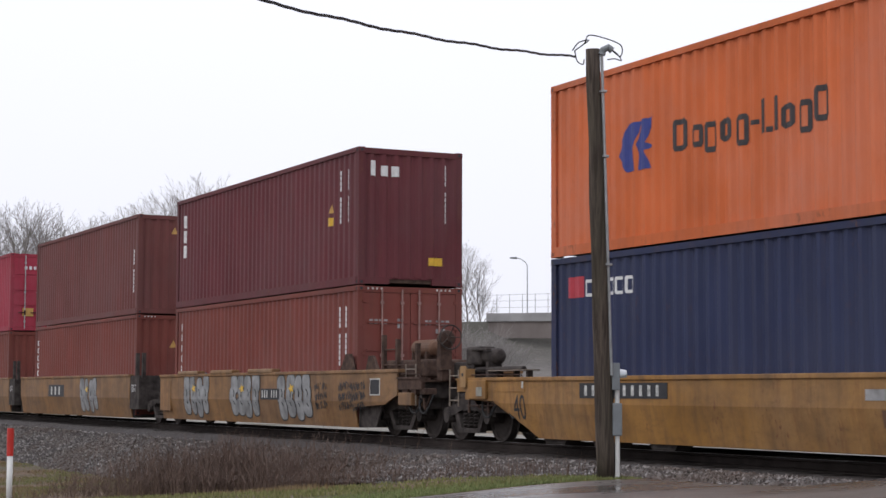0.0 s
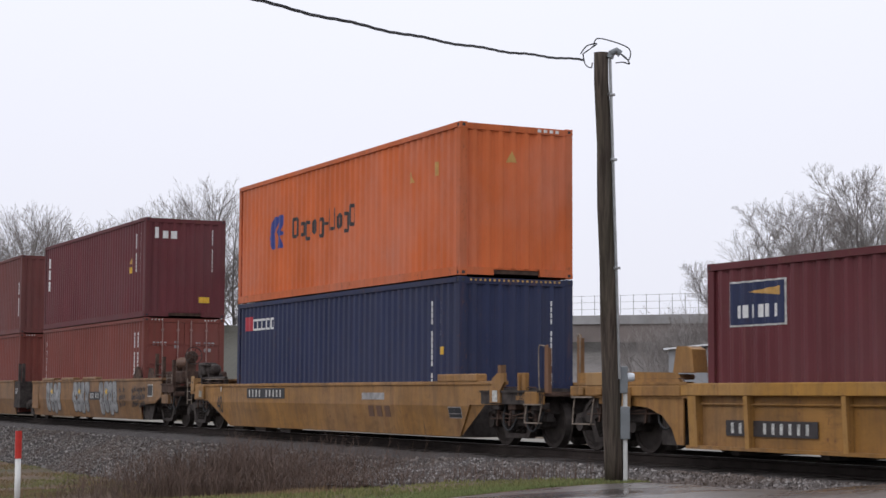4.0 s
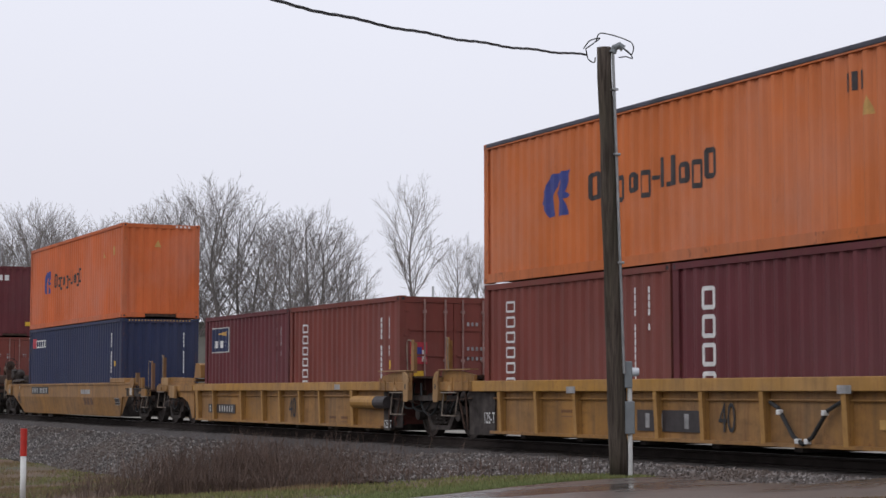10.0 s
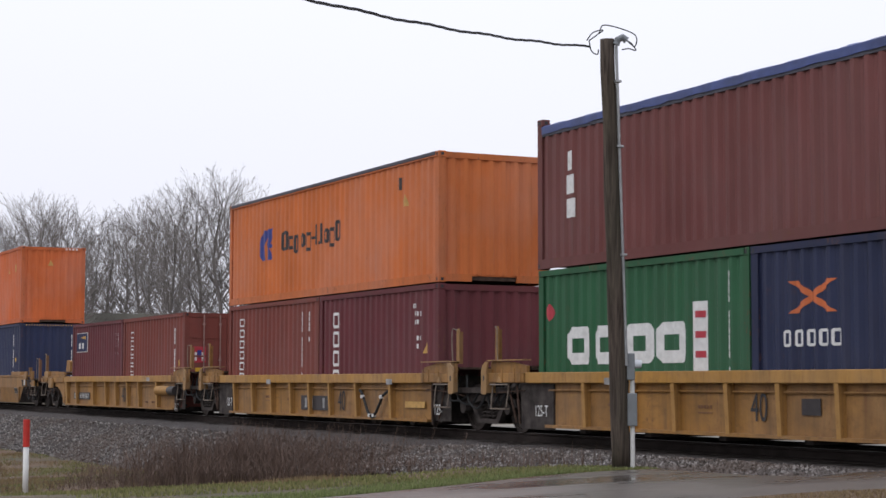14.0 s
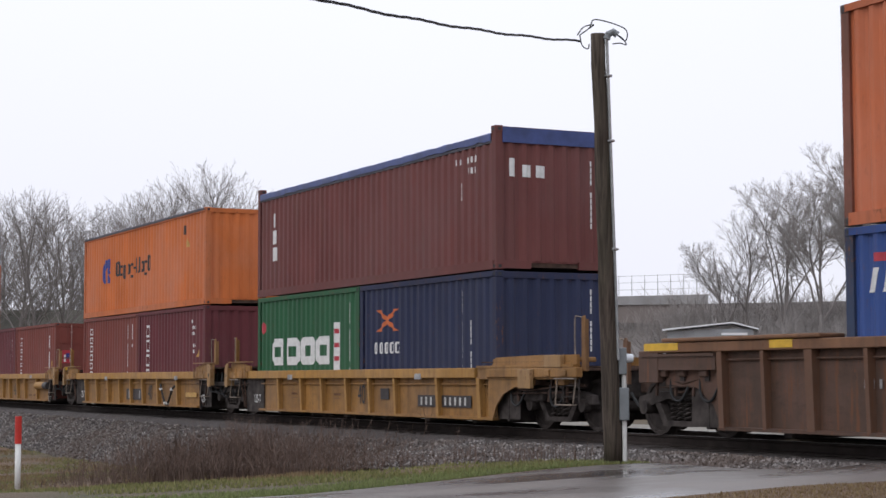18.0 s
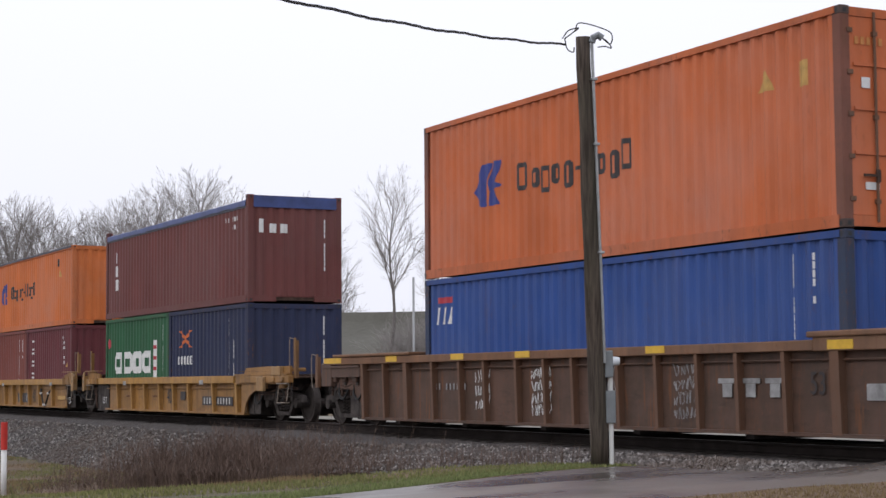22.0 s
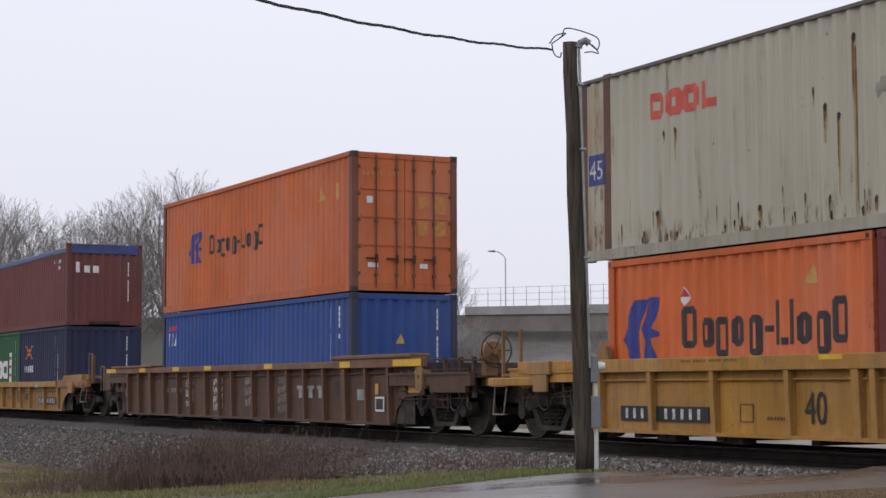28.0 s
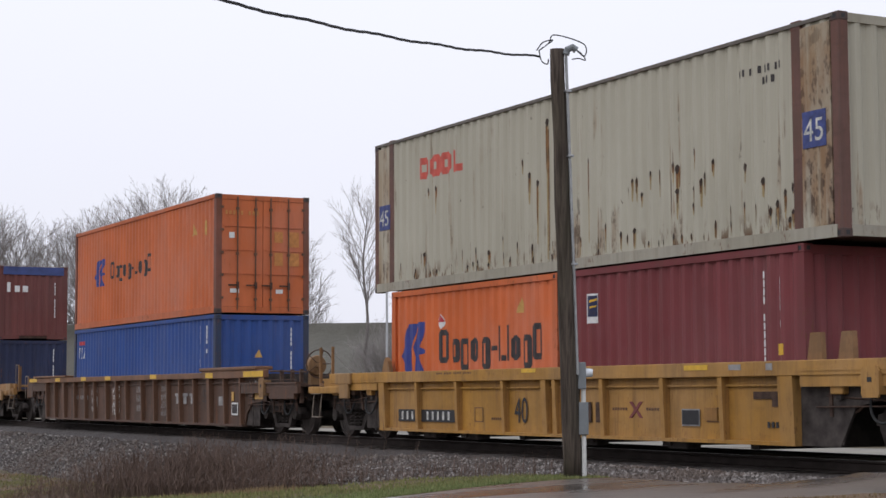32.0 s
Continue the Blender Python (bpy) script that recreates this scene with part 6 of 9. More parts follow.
def build_cars():
    # first three-part car, smooth yellow sides: two units at the far end and the tagged one
    for xa, xb, ta, tb, name in ((-79.5, -64.6, None, -63.35, "y"), (-62.6, -49.2, None, -47.25, "z")):
        car = well_car((xa + xb) / 2, "dull yellow well car with flat grimy sides")
        smooth_sides(car, [(xa, 0.45), (xb, 0.45), (xb + 0.05, 1.66), (xa - 0.05, 1.66)], 1.70, YELLOW_DULL, YELLOW_DULL, xa, xb)
        truck(car, tb)
        bm = bmesh.new()
        box(bm, xb, xb + 0.9, SIDE + 0.05, -SIDE - 0.05, 0.7, 1.66)
        part("end_plate", bm, BLACK_STEEL, car)
        for x in (xb + 0.35, xb + 0.95):
            bm = bmesh.new()
            box(bm, x, x + 0.1, -1.3, -1.2, 1.6, 2.3)
            part("stanchion", bm, BLACK_STEEL, car)
        stencil(car, "125-T", xb + 0.15, 1.2, 0.2, SIDE + 0.045, WHITE, 0.7)
        if name == "z":
            number_panel(car, -58.6, -56.6, 1.03, 1.42, SIDE + 0.026, [3])
            bubble_tag(car, -54.6, 0.6, 2.0, 1.0, SIDE + 0.028, 5)
    car = well_car(-38.8, "dull yellow well car sprayed with grey graffiti")
    smooth_sides(car, [[(-46.2, 0.48), (-33.1, 0.48), (-33.1, 1.64), (-46.25, 1.64)], [(-33.1, 0.9), (-31.6, 0.96), (-31.0, 1.15), (-31.0, 1.62), (-33.1, 1.64)]], 1.66, YELLOW_DULL, YELLOW_DULL, -46.25, -30.9)
    for x in (-44.6, -42.0, -39.3):
        bm = bmesh.new()
        soft_box(bm, x, x + 1.6, SIDE - 0.02, SIDE + 0.2, 1.64, 1.74, 0.03)
        # lighter tan than the sides: light from above put into the colour
        part("guide_cap", bm, TAN, car)
    for i, x in enumerate((-44.2, -40.6, -37.4)):
        bubble_tag(car, x, 0.62, 2.0, 1.0, SIDE + 0.028, 11 + i)
    number_panel(car, -38.5, -37.3, 1.03, 1.28, SIDE + 0.024, [3, 3])
    plate(car, -32.28, -31.8, 1.14, 1.48, SIDE + 0.026, PLATE_WHITE)
    plate(car, -32.25, -31.83, 1.165, 1.455, SIDE + 0.02, BLACK)
    bm = bmesh.new()
    for s in (-1, 1):
        y0, y1 = (SIDE + 0.18, SIDE + 0.22) if s < 0 else (-SIDE - 0.22, -SIDE - 0.18)
        slab(bm, [(-33.1, 0.5), (-32.3, 0.5), (-32.0, 0.98), (-33.1, 0.98)], y0, y1)
    pieces("end_plate", bm, BLACK_STEEL, car)
    for x in (-35.2, -33.9, -33.2):
        scrawl(car, x, 0.8, 0.7, 0.6, SIDE + 0.026, BLACK, int(-x * 7), 0.012, True)
    bm = bmesh.new()
    slab(bm, [(-33.9, 1.66), (-33.2, 1.66), (-33.4, 2.0), (-33.6, 2.0)], -1.34, -1.28)
    slab(bm, [(-32.9, 1.66), (-32.3, 1.66), (-32.55, 1.95), (-32.75, 1.95)], -1.2, -1.14)
    pieces("guide_horn", bm, RUST_STEEL, car)
    bm = bmesh.new()
    box(bm, -46.2, -45.3, SIDE + 0.02, -SIDE - 0.02, 0.7, 1.5)
    part("end_plate", bm, YELLOW_DULL, car)
    truck(car, -31.4)
    platform(car, -30.95, -29.9, 1.5, RUST_STEEL)
    coupler(car, -30.2, -29.75)
    brake_wheel(car, -29.7, 2.25, RUST_STEEL, 0.23, BLACK_STEEL)
    bm = bmesh.new()
    soft_box(bm, -30.0, -29.78, -1.0, -0.84, 1.42, 1.68, 0.02)
    part("brake_stand", bm, RUST_STEEL, car)
    bm = bmesh.new()
    lathe_x(bm, [(-0.5, 0.05), (-0.46, 0.13), (-0.4, 0.165), (0.4, 0.165), (0.46, 0.13), (0.5, 0.05)], -31.2, -0.62, 2.08)
    part("air_reservoir", bm, BROWN_RIB, car, "rusty brown air reservoir")
    bm = bmesh.new()
    for x in (-31.55, -30.95):
        soft_box(bm, x - 0.04, x + 0.04, -0.78, -0.46, 1.8, 2.0, 0.01)
    pieces("reservoir_bracket", bm, RUST_STEEL, car)
    bm = bmesh.new()
    soft_box(bm, -29.9, -29.2, -0.7, -0.2, 1.45, 1.78, 0.05)
    part("brake_gear", bm, BLACK_STEEL, car)
    bm = bmesh.new()
    soft_box(bm, -32.6, -30.6, -0.9, 0.4, 1.5, 1.85, 0.05)
    part("brake_cylinder", bm, RUST_STEEL, car)
    for x, z in ((-32.0, 2.35), (-31.35, 2.25), (-30.45, 2.15)):
        bm = bmesh.new()
        box(bm, x, x + 0.09, -1.25, -1.17, 1.0, z)
        part("stanchion", bm, RUST_STEEL, car)
    bm = bmesh.new()
    tube(bm, [(-32.0, -1.22, 1.75), (-30.4, -1.22, 1.72)], 0.02, 6)
    tube(bm, [(-32.0, -1.22, 2.05), (-31.3, -1.22, 2.05)], 0.016, 6)
    pieces("handrail", bm, RUST_STEEL, car)
    ladder(car, -30.75, 0.95, 1.75, PALE_ROD, SIDE + 0.1, 0.45, 4)
    bm = bmesh.new()
    soft_box(bm, -30.9, -30.3, -1.4, -1.1, 0.95, 1.2, 0.02)
    part("step", bm, YELLOW_DULL, car)

    # single car with plain yellow sides
    car = well_car(-19.4, "plain-sided yellow well car with chamfered ends")
    smooth_sides(car, [(-25.6, 0.44), (-12.95, 0.45), (-12.35, 1.04), (-11.12, 1.05), (-11.12, 1.40), (-28.1, 1.45), (-28.1, 1.08), (-26.9, 1.05)], 1.47, YELLOW, YELLOW, -28.1, -11.12)
    number_panel(car, -24.1, -21.6, 1.12, 1.36, SIDE + 0.026, [4, 5])
    stencil(car, "40", -26.3, 0.75, 0.42, SIDE + 0.022, BLACK, 0.7, True)
    plate(car, -17.2, -16.1, 1.12, 1.26, SIDE + 0.026, GREY_MARK, "plate", "faded white patch")
    bm = bmesh.new()
    for i in range(3):
        box(bm, -16.9 + 0.4 * i, -16.65 + 0.4 * i, SIDE + 0.02, SIDE + 0.028, 0.78, 1.0)
    pieces("word_bar", fold(bm), BROWN_RIB, car, "faded red word bars")
    for a, b, c, d, paint in ((-13.25, -12.72, 0.79, 1.0, GREY_MARK), (-13.23, -13.0, 0.88, 0.985, BLACK), (-12.98, -12.74, 0.88, 0.985, BLACK), (-13.23, -12.74, 0.805, 0.865, BLACK)):
        bm = bmesh.new()
        box(bm, a, b, SIDE + (0.026 if paint is GREY_MARK else 0.02), SIDE + 0.029, c, d)
        part("data_plate", fold(bm), paint, car, "dark data plate with pale lines")
    bm = bmesh.new()
    soft_box(bm, -13.6, -12.0, SIDE - 0.02, SIDE + 0.2, 1.46, 1.6, 0.02)
    part("guide_cap", bm, YELLOW, car)
    bm = bmesh.new()
    for x in (-25.2, -23.65, -22.0):
        for s in (-1, 1):
            y0, y1 = (-1.18, -0.9) if s < 0 else (0.9, 1.18)
            slab(bm, [(x - 0.4, 0.46), (x - 0.3, 0.35), (x + 0.3, 0.35), (x + 0.4, 0.46)], y0, y1)
    pieces("well_foot", bm, BLACK_STEEL, car, "dark foot under the well")
    platform(car, -28.4, -25.9, 1.46, YELLOW)
    platform(car, -11.9, -9.8, 1.3, BLACK_STEEL)
    truck(car, -28.55, 1.6)
    truck(car, -11.15, 1.7)
    coupler(car, -28.9, -29.75)
    coupler(car, -10.2, -9.55)
    bm = bmesh.new()
    slab(bm, [(-11.4, 1.3), (-11.1, 1.3), (-10.94, 1.45), (-10.94, 1.6), (-11.2, 1.6), (-11.4, 1.5)], SIDE - 0.03, SIDE + 0.02)
    slab(bm, [(-11.5, 1.08), (-11.12, 1.08), (-11.12, 1.38), (-11.5, 1.38)], SIDE - 0.02, SIDE + 0.025)
    pieces("end_casting", bm, YELLOW, car)
    plate(car, -11.38, -11.2, 1.1, 1.3, SIDE - 0.026, PLATE_WHITE, "plate", "small white label")
    for x, w in ((-10.56, 0.07), (-10.4, 0.13)):
        bm = bmesh.new()
        soft_box(bm, x, x + w, SIDE + 0.02, SIDE + 0.1, 1.2, 1.6, 0.012)
        part("upright", bm, YELLOW, car)
    bm = bmesh.new()
    soft_box(bm, -10.24, -9.8, SIDE - 0.02, SIDE + 0.14, 1.06, 1.28, 0.014)
    soft_box(bm, -10.62, -10.26, SIDE + 0.02, SIDE + 0.12, 1.12, 1.22, 0.012)
    pieces("end_block", bm, YELLOW, car)
    step_frame(car, -10.22, 0.75, 1.06, 0.52)
    bracket(car, -28.2, 1.3, 1.68, PALE_YELLOW, 0.3)
    ladder(car, -28.75, 0.95, 1.62, PALE_ROD, SIDE + 0.05, 0.35)
    bm = bmesh.new()
    soft_box(bm, -27.9, -27.22, SIDE - 0.03, SIDE + 0.028, 1.09, 1.42, 0.012)
    part("end_casting", bm, YELLOW, car)
    plate(car, -27.55, -27.34, 1.14, 1.3, SIDE - 0.036, SMUDGE, "plate", "small worn grey label")
    plate(car, -26.0, -25.94, 1.28, 1.44, SIDE + 0.02, PLATE_WHITE, "plate", "small white mark")
    bm = bmesh.new()
    soft_box(bm, -28.5, -27.95, -1.16, -0.8, 1.7, 2.04, 0.05)
    lathe_x(bm, [(-0.3, 0.04), (-0.28, 0.1), (-0.24, 0.14), (0.22, 0.14), (0.28, 0.1), (0.3, 0.04)], -27.75, -0.98, 1.86)
    soft_box(bm, -28.2, -27.6, -1.2, -1.1, 1.96, 2.0, 0.01)
    part("air_reservoir", bm, BLACK_STEEL, car, "black greasy air reservoir")
    bm = bmesh.new()
    for x in (-28.25, -27.7):
        soft_box(bm, x - 0.05, x + 0.05, -1.14, -0.86, 1.4, 1.76, 0.01)
    pieces("reservoir_bracket", bm, BLACK_STEEL, car)
    bm = bmesh.new()
    box(bm, -27.2, -25.85, SIDE + 0.02, SIDE + 0.3, 1.58, 1.6)
    part("walkway", bm, PALE_ROD, car, "pale worn walkway edge")
    bm = bmesh.new()
    for x in (-27.0, -26.4, -25.95):
        box(bm, x - 0.03, x + 0.03, SIDE + 0.1, SIDE + 0.2, 1.46, 1.58)
    pieces("walkway_stay", bm, BLACK_STEEL, car)
    rail_post(car, -9.82, 1.25, 2.07, BROWN_SILL)
    for x in (-11.6,):
        soft = bmesh.new()
        box(soft, x, x + 0.12, -1.2, -1.1, 1.35, 1.75)
        part("stanchion", soft, YELLOW_DULL, car)
    bm = bmesh.new()
    tube(bm, [(-28.4, -1.1, 1.5), (-28.1, -1.1, 1.62), (-26.4, -1.1, 1.62)], 0.05, 6)
    part("brake_pipe", bm, BLACK_STEEL, car)

    # three-part ribbed yellow car
    ca = well_car(0.5, "ribbed yellow well car with grimy panels")
    ribs = [(-4.0, 0), (-1.9, 0), (-0.4, 0), (0.75, 0), (2.0, 0), (3.2, 0), (5.0, 0.14)]
    ribbed_sides(ca, -5.5, 6.45, 1.40, 0.42, 0.18, YELLOW, YELLOW_FRESH, [(-5.3, 0.2)] + ribs, sx0=-5.7, sx1=6.6)
    number_panel(ca, -4.6, -2.55, 0.66, 0.88, SIDE + 0.12, [3, 6], CHARCOAL)
    stencil(ca, "40", 1.15, 0.62, 0.44, SIDE + 0.12, BLACK, 0.7)
    stencil(ca, "125-T", 6.53, 0.47, 0.16, SIDE + 0.095, WHITE, 0.7)
    platform(ca, -8.6, -5.4, 1.42, YELLOW)
    truck_end(ca, -8.7, -1, YELLOW)
    bm = bmesh.new()
    soft_box(bm, -8.6, -5.9, -1.24, -0.9, 1.46, 1.54, 0.02)
    part("walkway", bm, YELLOW_DULL, ca)
    bm = bmesh.new()
    slab(bm, [(-6.05, 1.56), (-5.5, 1.56), (-5.55, 1.9), (-5.7, 1.95), (-5.95, 1.95)], -1.2, -0.95)
    part("guide_horn", bm, YELLOW, ca)
    bm = bmesh.new()
    tube(bm, [(5.2, SIDE + 0.02, 0.98), (6.35, SIDE + 0.02, 0.98)], 0.13, 14)
    part("air_tank", bm, YELLOW_FRESH, ca, "yellow air tank along the side")
    bm = bmesh.new()
    tube(bm, [(6.35, SIDE + 0.02, 0.98), (6.9, SIDE + 0.02, 0.98)], 0.128, 14)
    part("tank_end", bm, CHARCOAL, ca)
    truck(ca, -8.1, 1.6)
    truck(ca, 8.6)
    coupler(ca, -9.0, -9.55)
    joint_end(ca, 6.5, 8.55, 1.36, YELLOW)

    cb = well_car(17.0, "ribbed yellow well car with a hanging hose")
    ribs = [(11.6, 0), (12.9, 0), (14.2, 0), (15.45, 0), (16.6, 0), (17.8, 0), (19.25, 0), (21.0, 0.1)]
    ribbed_sides(cb, 11.2, 22.7, 1.39, 0.42, 0.19, YELLOW, YELLOW_FRESH, ribs, sx0=10.5, sx1=22.7)
    number_panel(cb, 15.95, 17.7, 0.6, 0.92, SIDE + 0.12, [2, 1], CHARCOAL, GREY_MARK)
    stencil(cb, "40", 18.1, 0.62, 0.42, SIDE + 0.12, BLACK, 0.7)
    stencil(cb, "125-T", 10.92, 0.63, 0.2, SIDE + 0.095, WHITE, 0.62)
    stencil(cb, "125-", 22.95, 0.6, 0.2, SIDE + 0.095, WHITE, 0.7)
    bm = bmesh.new()
    tube(bm, [(19.35, SIDE + 0.1, 1.05), (19.6, SIDE + 0.04, 0.98), (19.95, SIDE + 0.02, 0.6), (20.15, SIDE + 0.02, 0.5), (20.35, SIDE + 0.02, 0.6), (20.65, SIDE + 0.04, 0.95), (20.9, SIDE + 0.1, 1.08)], 0.03, 8)
    part("air_hose", bm, RUBBER, cb, "black hose hanging in a loop")
    for x, z in ((19.66, 0.92), (20.05, 0.54), (20.25, 0.54), (20.62, 0.92)):
        bm = bmesh.new()
        soft_box(bm, x - 0.035, x + 0.035, SIDE - 0.02, SIDE + 0.06, z - 0.035, z + 0.035, 0.01)
        part("hose_clamp", bm, WHITE, cb)
    plate(cb, 21.6, 22.5, 0.72, 0.84, SIDE + 0.1, AMBER_MARK, "shelf", "small ledge on the side")
    truck(cb, 24.65)
    joint_end(cb, 11.3, 8.55, 1.36, YELLOW)
    joint_end(cb, 22.8, 24.62, 1.36, YELLOW)

    cc = well_car(33.2, "ribbed yellow-brown well car with dark number panel")
    ribs = [(28.6, 0), (30.0, 0), (31.2, 0), (32.55, 0), (33.75, 0), (35.0, 0), (36.9, 0), (38.6, 0.12)]
    ribbed_sides(cc, 27.3, 39.1, 1.385, 0.42, 0.18, YELLOW, YELLOW_FRESH, ribs, sx0=26.7, sx1=38.5)
    number_panel(cc, 35.9, 38.15, 0.66, 0.88, SIDE + 0.12, [3, 6], CHARCOAL)
    stencil(cc, "40", 33.0, 0.68, 0.4, SIDE + 0.12, BLACK, 0.7)
    plate(cc, 34.15, 34.55, 0.78, 1.0, SIDE + 0.12, CHARCOAL, "plate", "dark data plate")
    stencil(cc, "125-T", 26.9, 0.64, 0.19, SIDE + 0.095, WHITE, 0.7)
    platform(cc, 38.6, 42.0, 1.42, YELLOW)
    truck_end(cc, 42.12, 1, YELLOW)
    bm = bmesh.new()
    soft_box(bm, 38.9, 41.9, -1.24, -0.9, 1.46, 1.54, 0.02)
    part("walkway", bm, YELLOW, cc)
    truck(cc, 40.9)
    for car, x, z in ((ca, 3.55, 0.62), (ca, 4.2, 0.62), (cb, 13.6, 0.85), (cb, 15.05, 0.8), (cc, 29.2, 0.84), (cc, 31.7, 0.84)):
        bm = bmesh.new()
        for i in range(5):
            box(bm, x + 0.075 * i, x + 0.045 + 0.075 * i, SIDE + 0.13, SIDE + 0.139, z, z + 0.05)
        box(bm, x, x + 0.35, SIDE + 0.13, SIDE + 0.139, z - 0.07, z - 0.055)
        pieces("stencil_bar", bm, BROWN_SILL, car)
    for car, x, z in ((ca, 4.15, 1.24), (cb, 14.0, 1.17), (cb, 20.9, 1.17), (cc, 29.3, 1.18), (cc, 36.0, 1.18)):
        plate(car, x, x + 0.28, z, z + 0.11, SIDE - 0.002, GREY_MARK, "label", "worn white label on the sill")
    coupler(cc, 42.0, 42.75)
    joint_end(cc, 27.5, 24.62, 1.36, YELLOW)
    ladder(cc, 41.5, 0.8, 1.35, BLACK_STEEL, SIDE + 0.1, 0.5)

    # brown ribbed car
    cd = well_car(54.6, "grimy brown ribbed well car with white scribbles")
    ribs = [(46.0, 0.12), (47.0, 0), (48.0, 0.16), (49.15, 0), (50.25, 0), (51.2, 0), (52.35, 0), (53.3, 0), (54.2, 0), (55.55, 0), (56.6, 0), (57.65, 0), (58.6, 0), (59.65, 0), (60.7, 0.18), (61.75, 0), (62.8, 0)]
    ribbed_sides(cd, 45.9, 62.9, 1.71, 0.42, 0.14, BROWN_CAR, BROWN_SILL, ribs, wide=0.075, sx0=44.2, sx1=60.3, rib_paint=BROWN_RIB)
    for xa, xb in ((44.1, 45.0), (47.2, 47.7), (50.0, 50.5), (52.4, 52.9), (56.4, 56.9)):
        plate(cd, xa, xb, 1.60, 1.71, SIDE - 0.002, YELLOW_MARK, "yellow_block", "bright yellow block on the sill")
    bm = bmesh.new()
    soft_box(bm, 60.3, 64.3, SIDE, SIDE + 0.14, 1.56, 1.74, 0.012)
    part("top_sill", bm, BROWN_SILL, cd)
    bm = bmesh.new()
    soft_box(bm, 60.2, 63.9, SIDE - 0.03, -1.0, 1.74, 1.82, 0.02)
    part("walkway", bm, BROWN_SILL, cd)
    bm = bmesh.new()
    soft_box(bm, 44.6, 48.3, SIDE - 0.03, -1.0, 1.72, 1.78, 0.02)
    part("walkway", bm, BROWN_SILL, cd)
    plate(cd, 60.6, 61.1, 1.58, 1.70, SIDE - 0.002, YELLOW_MARK, "yellow_block", "bright yellow block on the sill")
    plate(cd, 63.1, 64.3, 1.58, 1.71, SIDE - 0.002, YELLOW_MARK, "yellow_block", "bright yellow block on the sill")
    for s in (-1, 1):
        bm = bmesh.new()
        y0, y1 = (SIDE + 0.13, SIDE + 0.16) if s < 0 else (-SIDE - 0.16, -SIDE - 0.13)
        slab(bm, [(62.9, 1.56), (62.9, 0.5), (63.0, 0.75), (63.3, 0.98), (64.2, 1.05), (64.2, 1.56)], y0, y1)
        slab(bm, [(45.9, 1.58), (44.5, 1.58), (44.5, 1.1), (45.3, 1.05), (45.7, 0.8), (45.9, 0.45)], y0, y1)
        pieces("wheel_arch", bm, BROWN_CAR, cd)
    number_panel(cd, 48.9, 50.5, 1.03, 1.2, SIDE + 0.12, [3, 6], None, GREY_MARK)
    for x, z, w, h, k in ((50.72, 0.68, 0.58, 0.72, 1), (52.74, 0.6, 0.7, 0.82, 2), (54.9, 0.72, 0.68, 0.74, 3), (56.95, 0.6, 0.7, 0.85, 4)):
        scrawl(cd, x, z, w, h, SIDE + 0.125, GREY_MARK if k > 2 else WHITE, k, 0.0085)
    bm = bmesh.new()
    for i in range(3):
        a = 58.06 + 0.54 * i
        box(bm, a, a + 0.42, SIDE + 0.115, SIDE + 0.122, 1.15, 1.22)
        box(bm, a + 0.1, a + 0.32, SIDE + 0.115, SIDE + 0.122, 0.96, 1.147)
    pieces("word_bar", bm, GREY_MARK, cd, "pale word bars")
    plate(cd, 61.2, 61.72, 0.93, 1.14, SIDE + 0.12, GREY_MARK)
    stencil(cd, "53", 60.1, 1.0, 0.3, SIDE + 0.112, CHARCOAL, 0.8)
    plate(cd, 62.06, 62.46, 0.71, 1.0, SIDE + 0.12, WHITE)
    plate(cd, 62.1, 62.42, 0.75, 0.96, SIDE + 0.114, CHARCOAL)
    plate(cd, 62.05, 62.2, 1.04, 1.25, SIDE + 0.12, AMBER_MARK)
    plate(cd, 62.68, 62.82, 0.73, 0.93, SIDE + 0.12, WHITE)
    scrawl(cd, 63.1, 1.25, 1.0, 0.25, SIDE + 0.125, WHITE, 9, 0.01)
    plate(cd, 63.45, 64.0, 1.08, 1.26, SIDE + 0.12, AMBER_MARK)
    bracket(cd, 64.12, 1.12, 1.56, TAN, 0.34)
    bm = bmesh.new()
    soft_box(bm, 64.6, 66.0, SIDE + 0.02, SIDE + 0.12, 1.08, 1.28, 0.014)
    part("end_beam", bm, BROWN_CAR, cd)
    bm = bmesh.new()
    soft_box(bm, 43.92, 44.44, SIDE + 0.01, SIDE + 0.12, 1.12, 1.6, 0.014)
    part("end_block", bm, BROWN_CAR, cd)
    rail_post(cd, 43.28, 1.1, 1.82, BROWN_SILL)
    for xa, xb in ((44.0, 45.9), (62.9, 66.2)):
        platform(cd, xa, xb, 1.55 if xa < 50 else 1.45, BROWN_CAR)
    truck(cd, 44.5)
    truck(cd, 64.6, 1.65)
    coupler(cd, 43.8, 42.75)
    coupler(cd, 66.0, 66.75)
    brake_wheel(cd, 66.2, 1.83, TAN)
    for x in (64.9, 65.5, 66.0):
        bm = bmesh.new()
        box(bm, x, x + 0.07, -1.25, -1.18, 1.0, 1.72)
        part("stanchion", bm, RUST_STEEL, cd)
    bm = bmesh.new()
    tube(bm, [(64.3, -1.22, 1.7), (66.3, -1.22, 1.66)], 0.025, 6)
    part("handrail", bm, RUST_STEEL, cd)
    ladder(cd, 64.7, 0.75, 1.15, RUST_STEEL, SIDE + 0.1, 0.5)

    # bright yellow ribbed car
    ce = well_car(76.5, "bright yellow ribbed well car with a dark number panel")
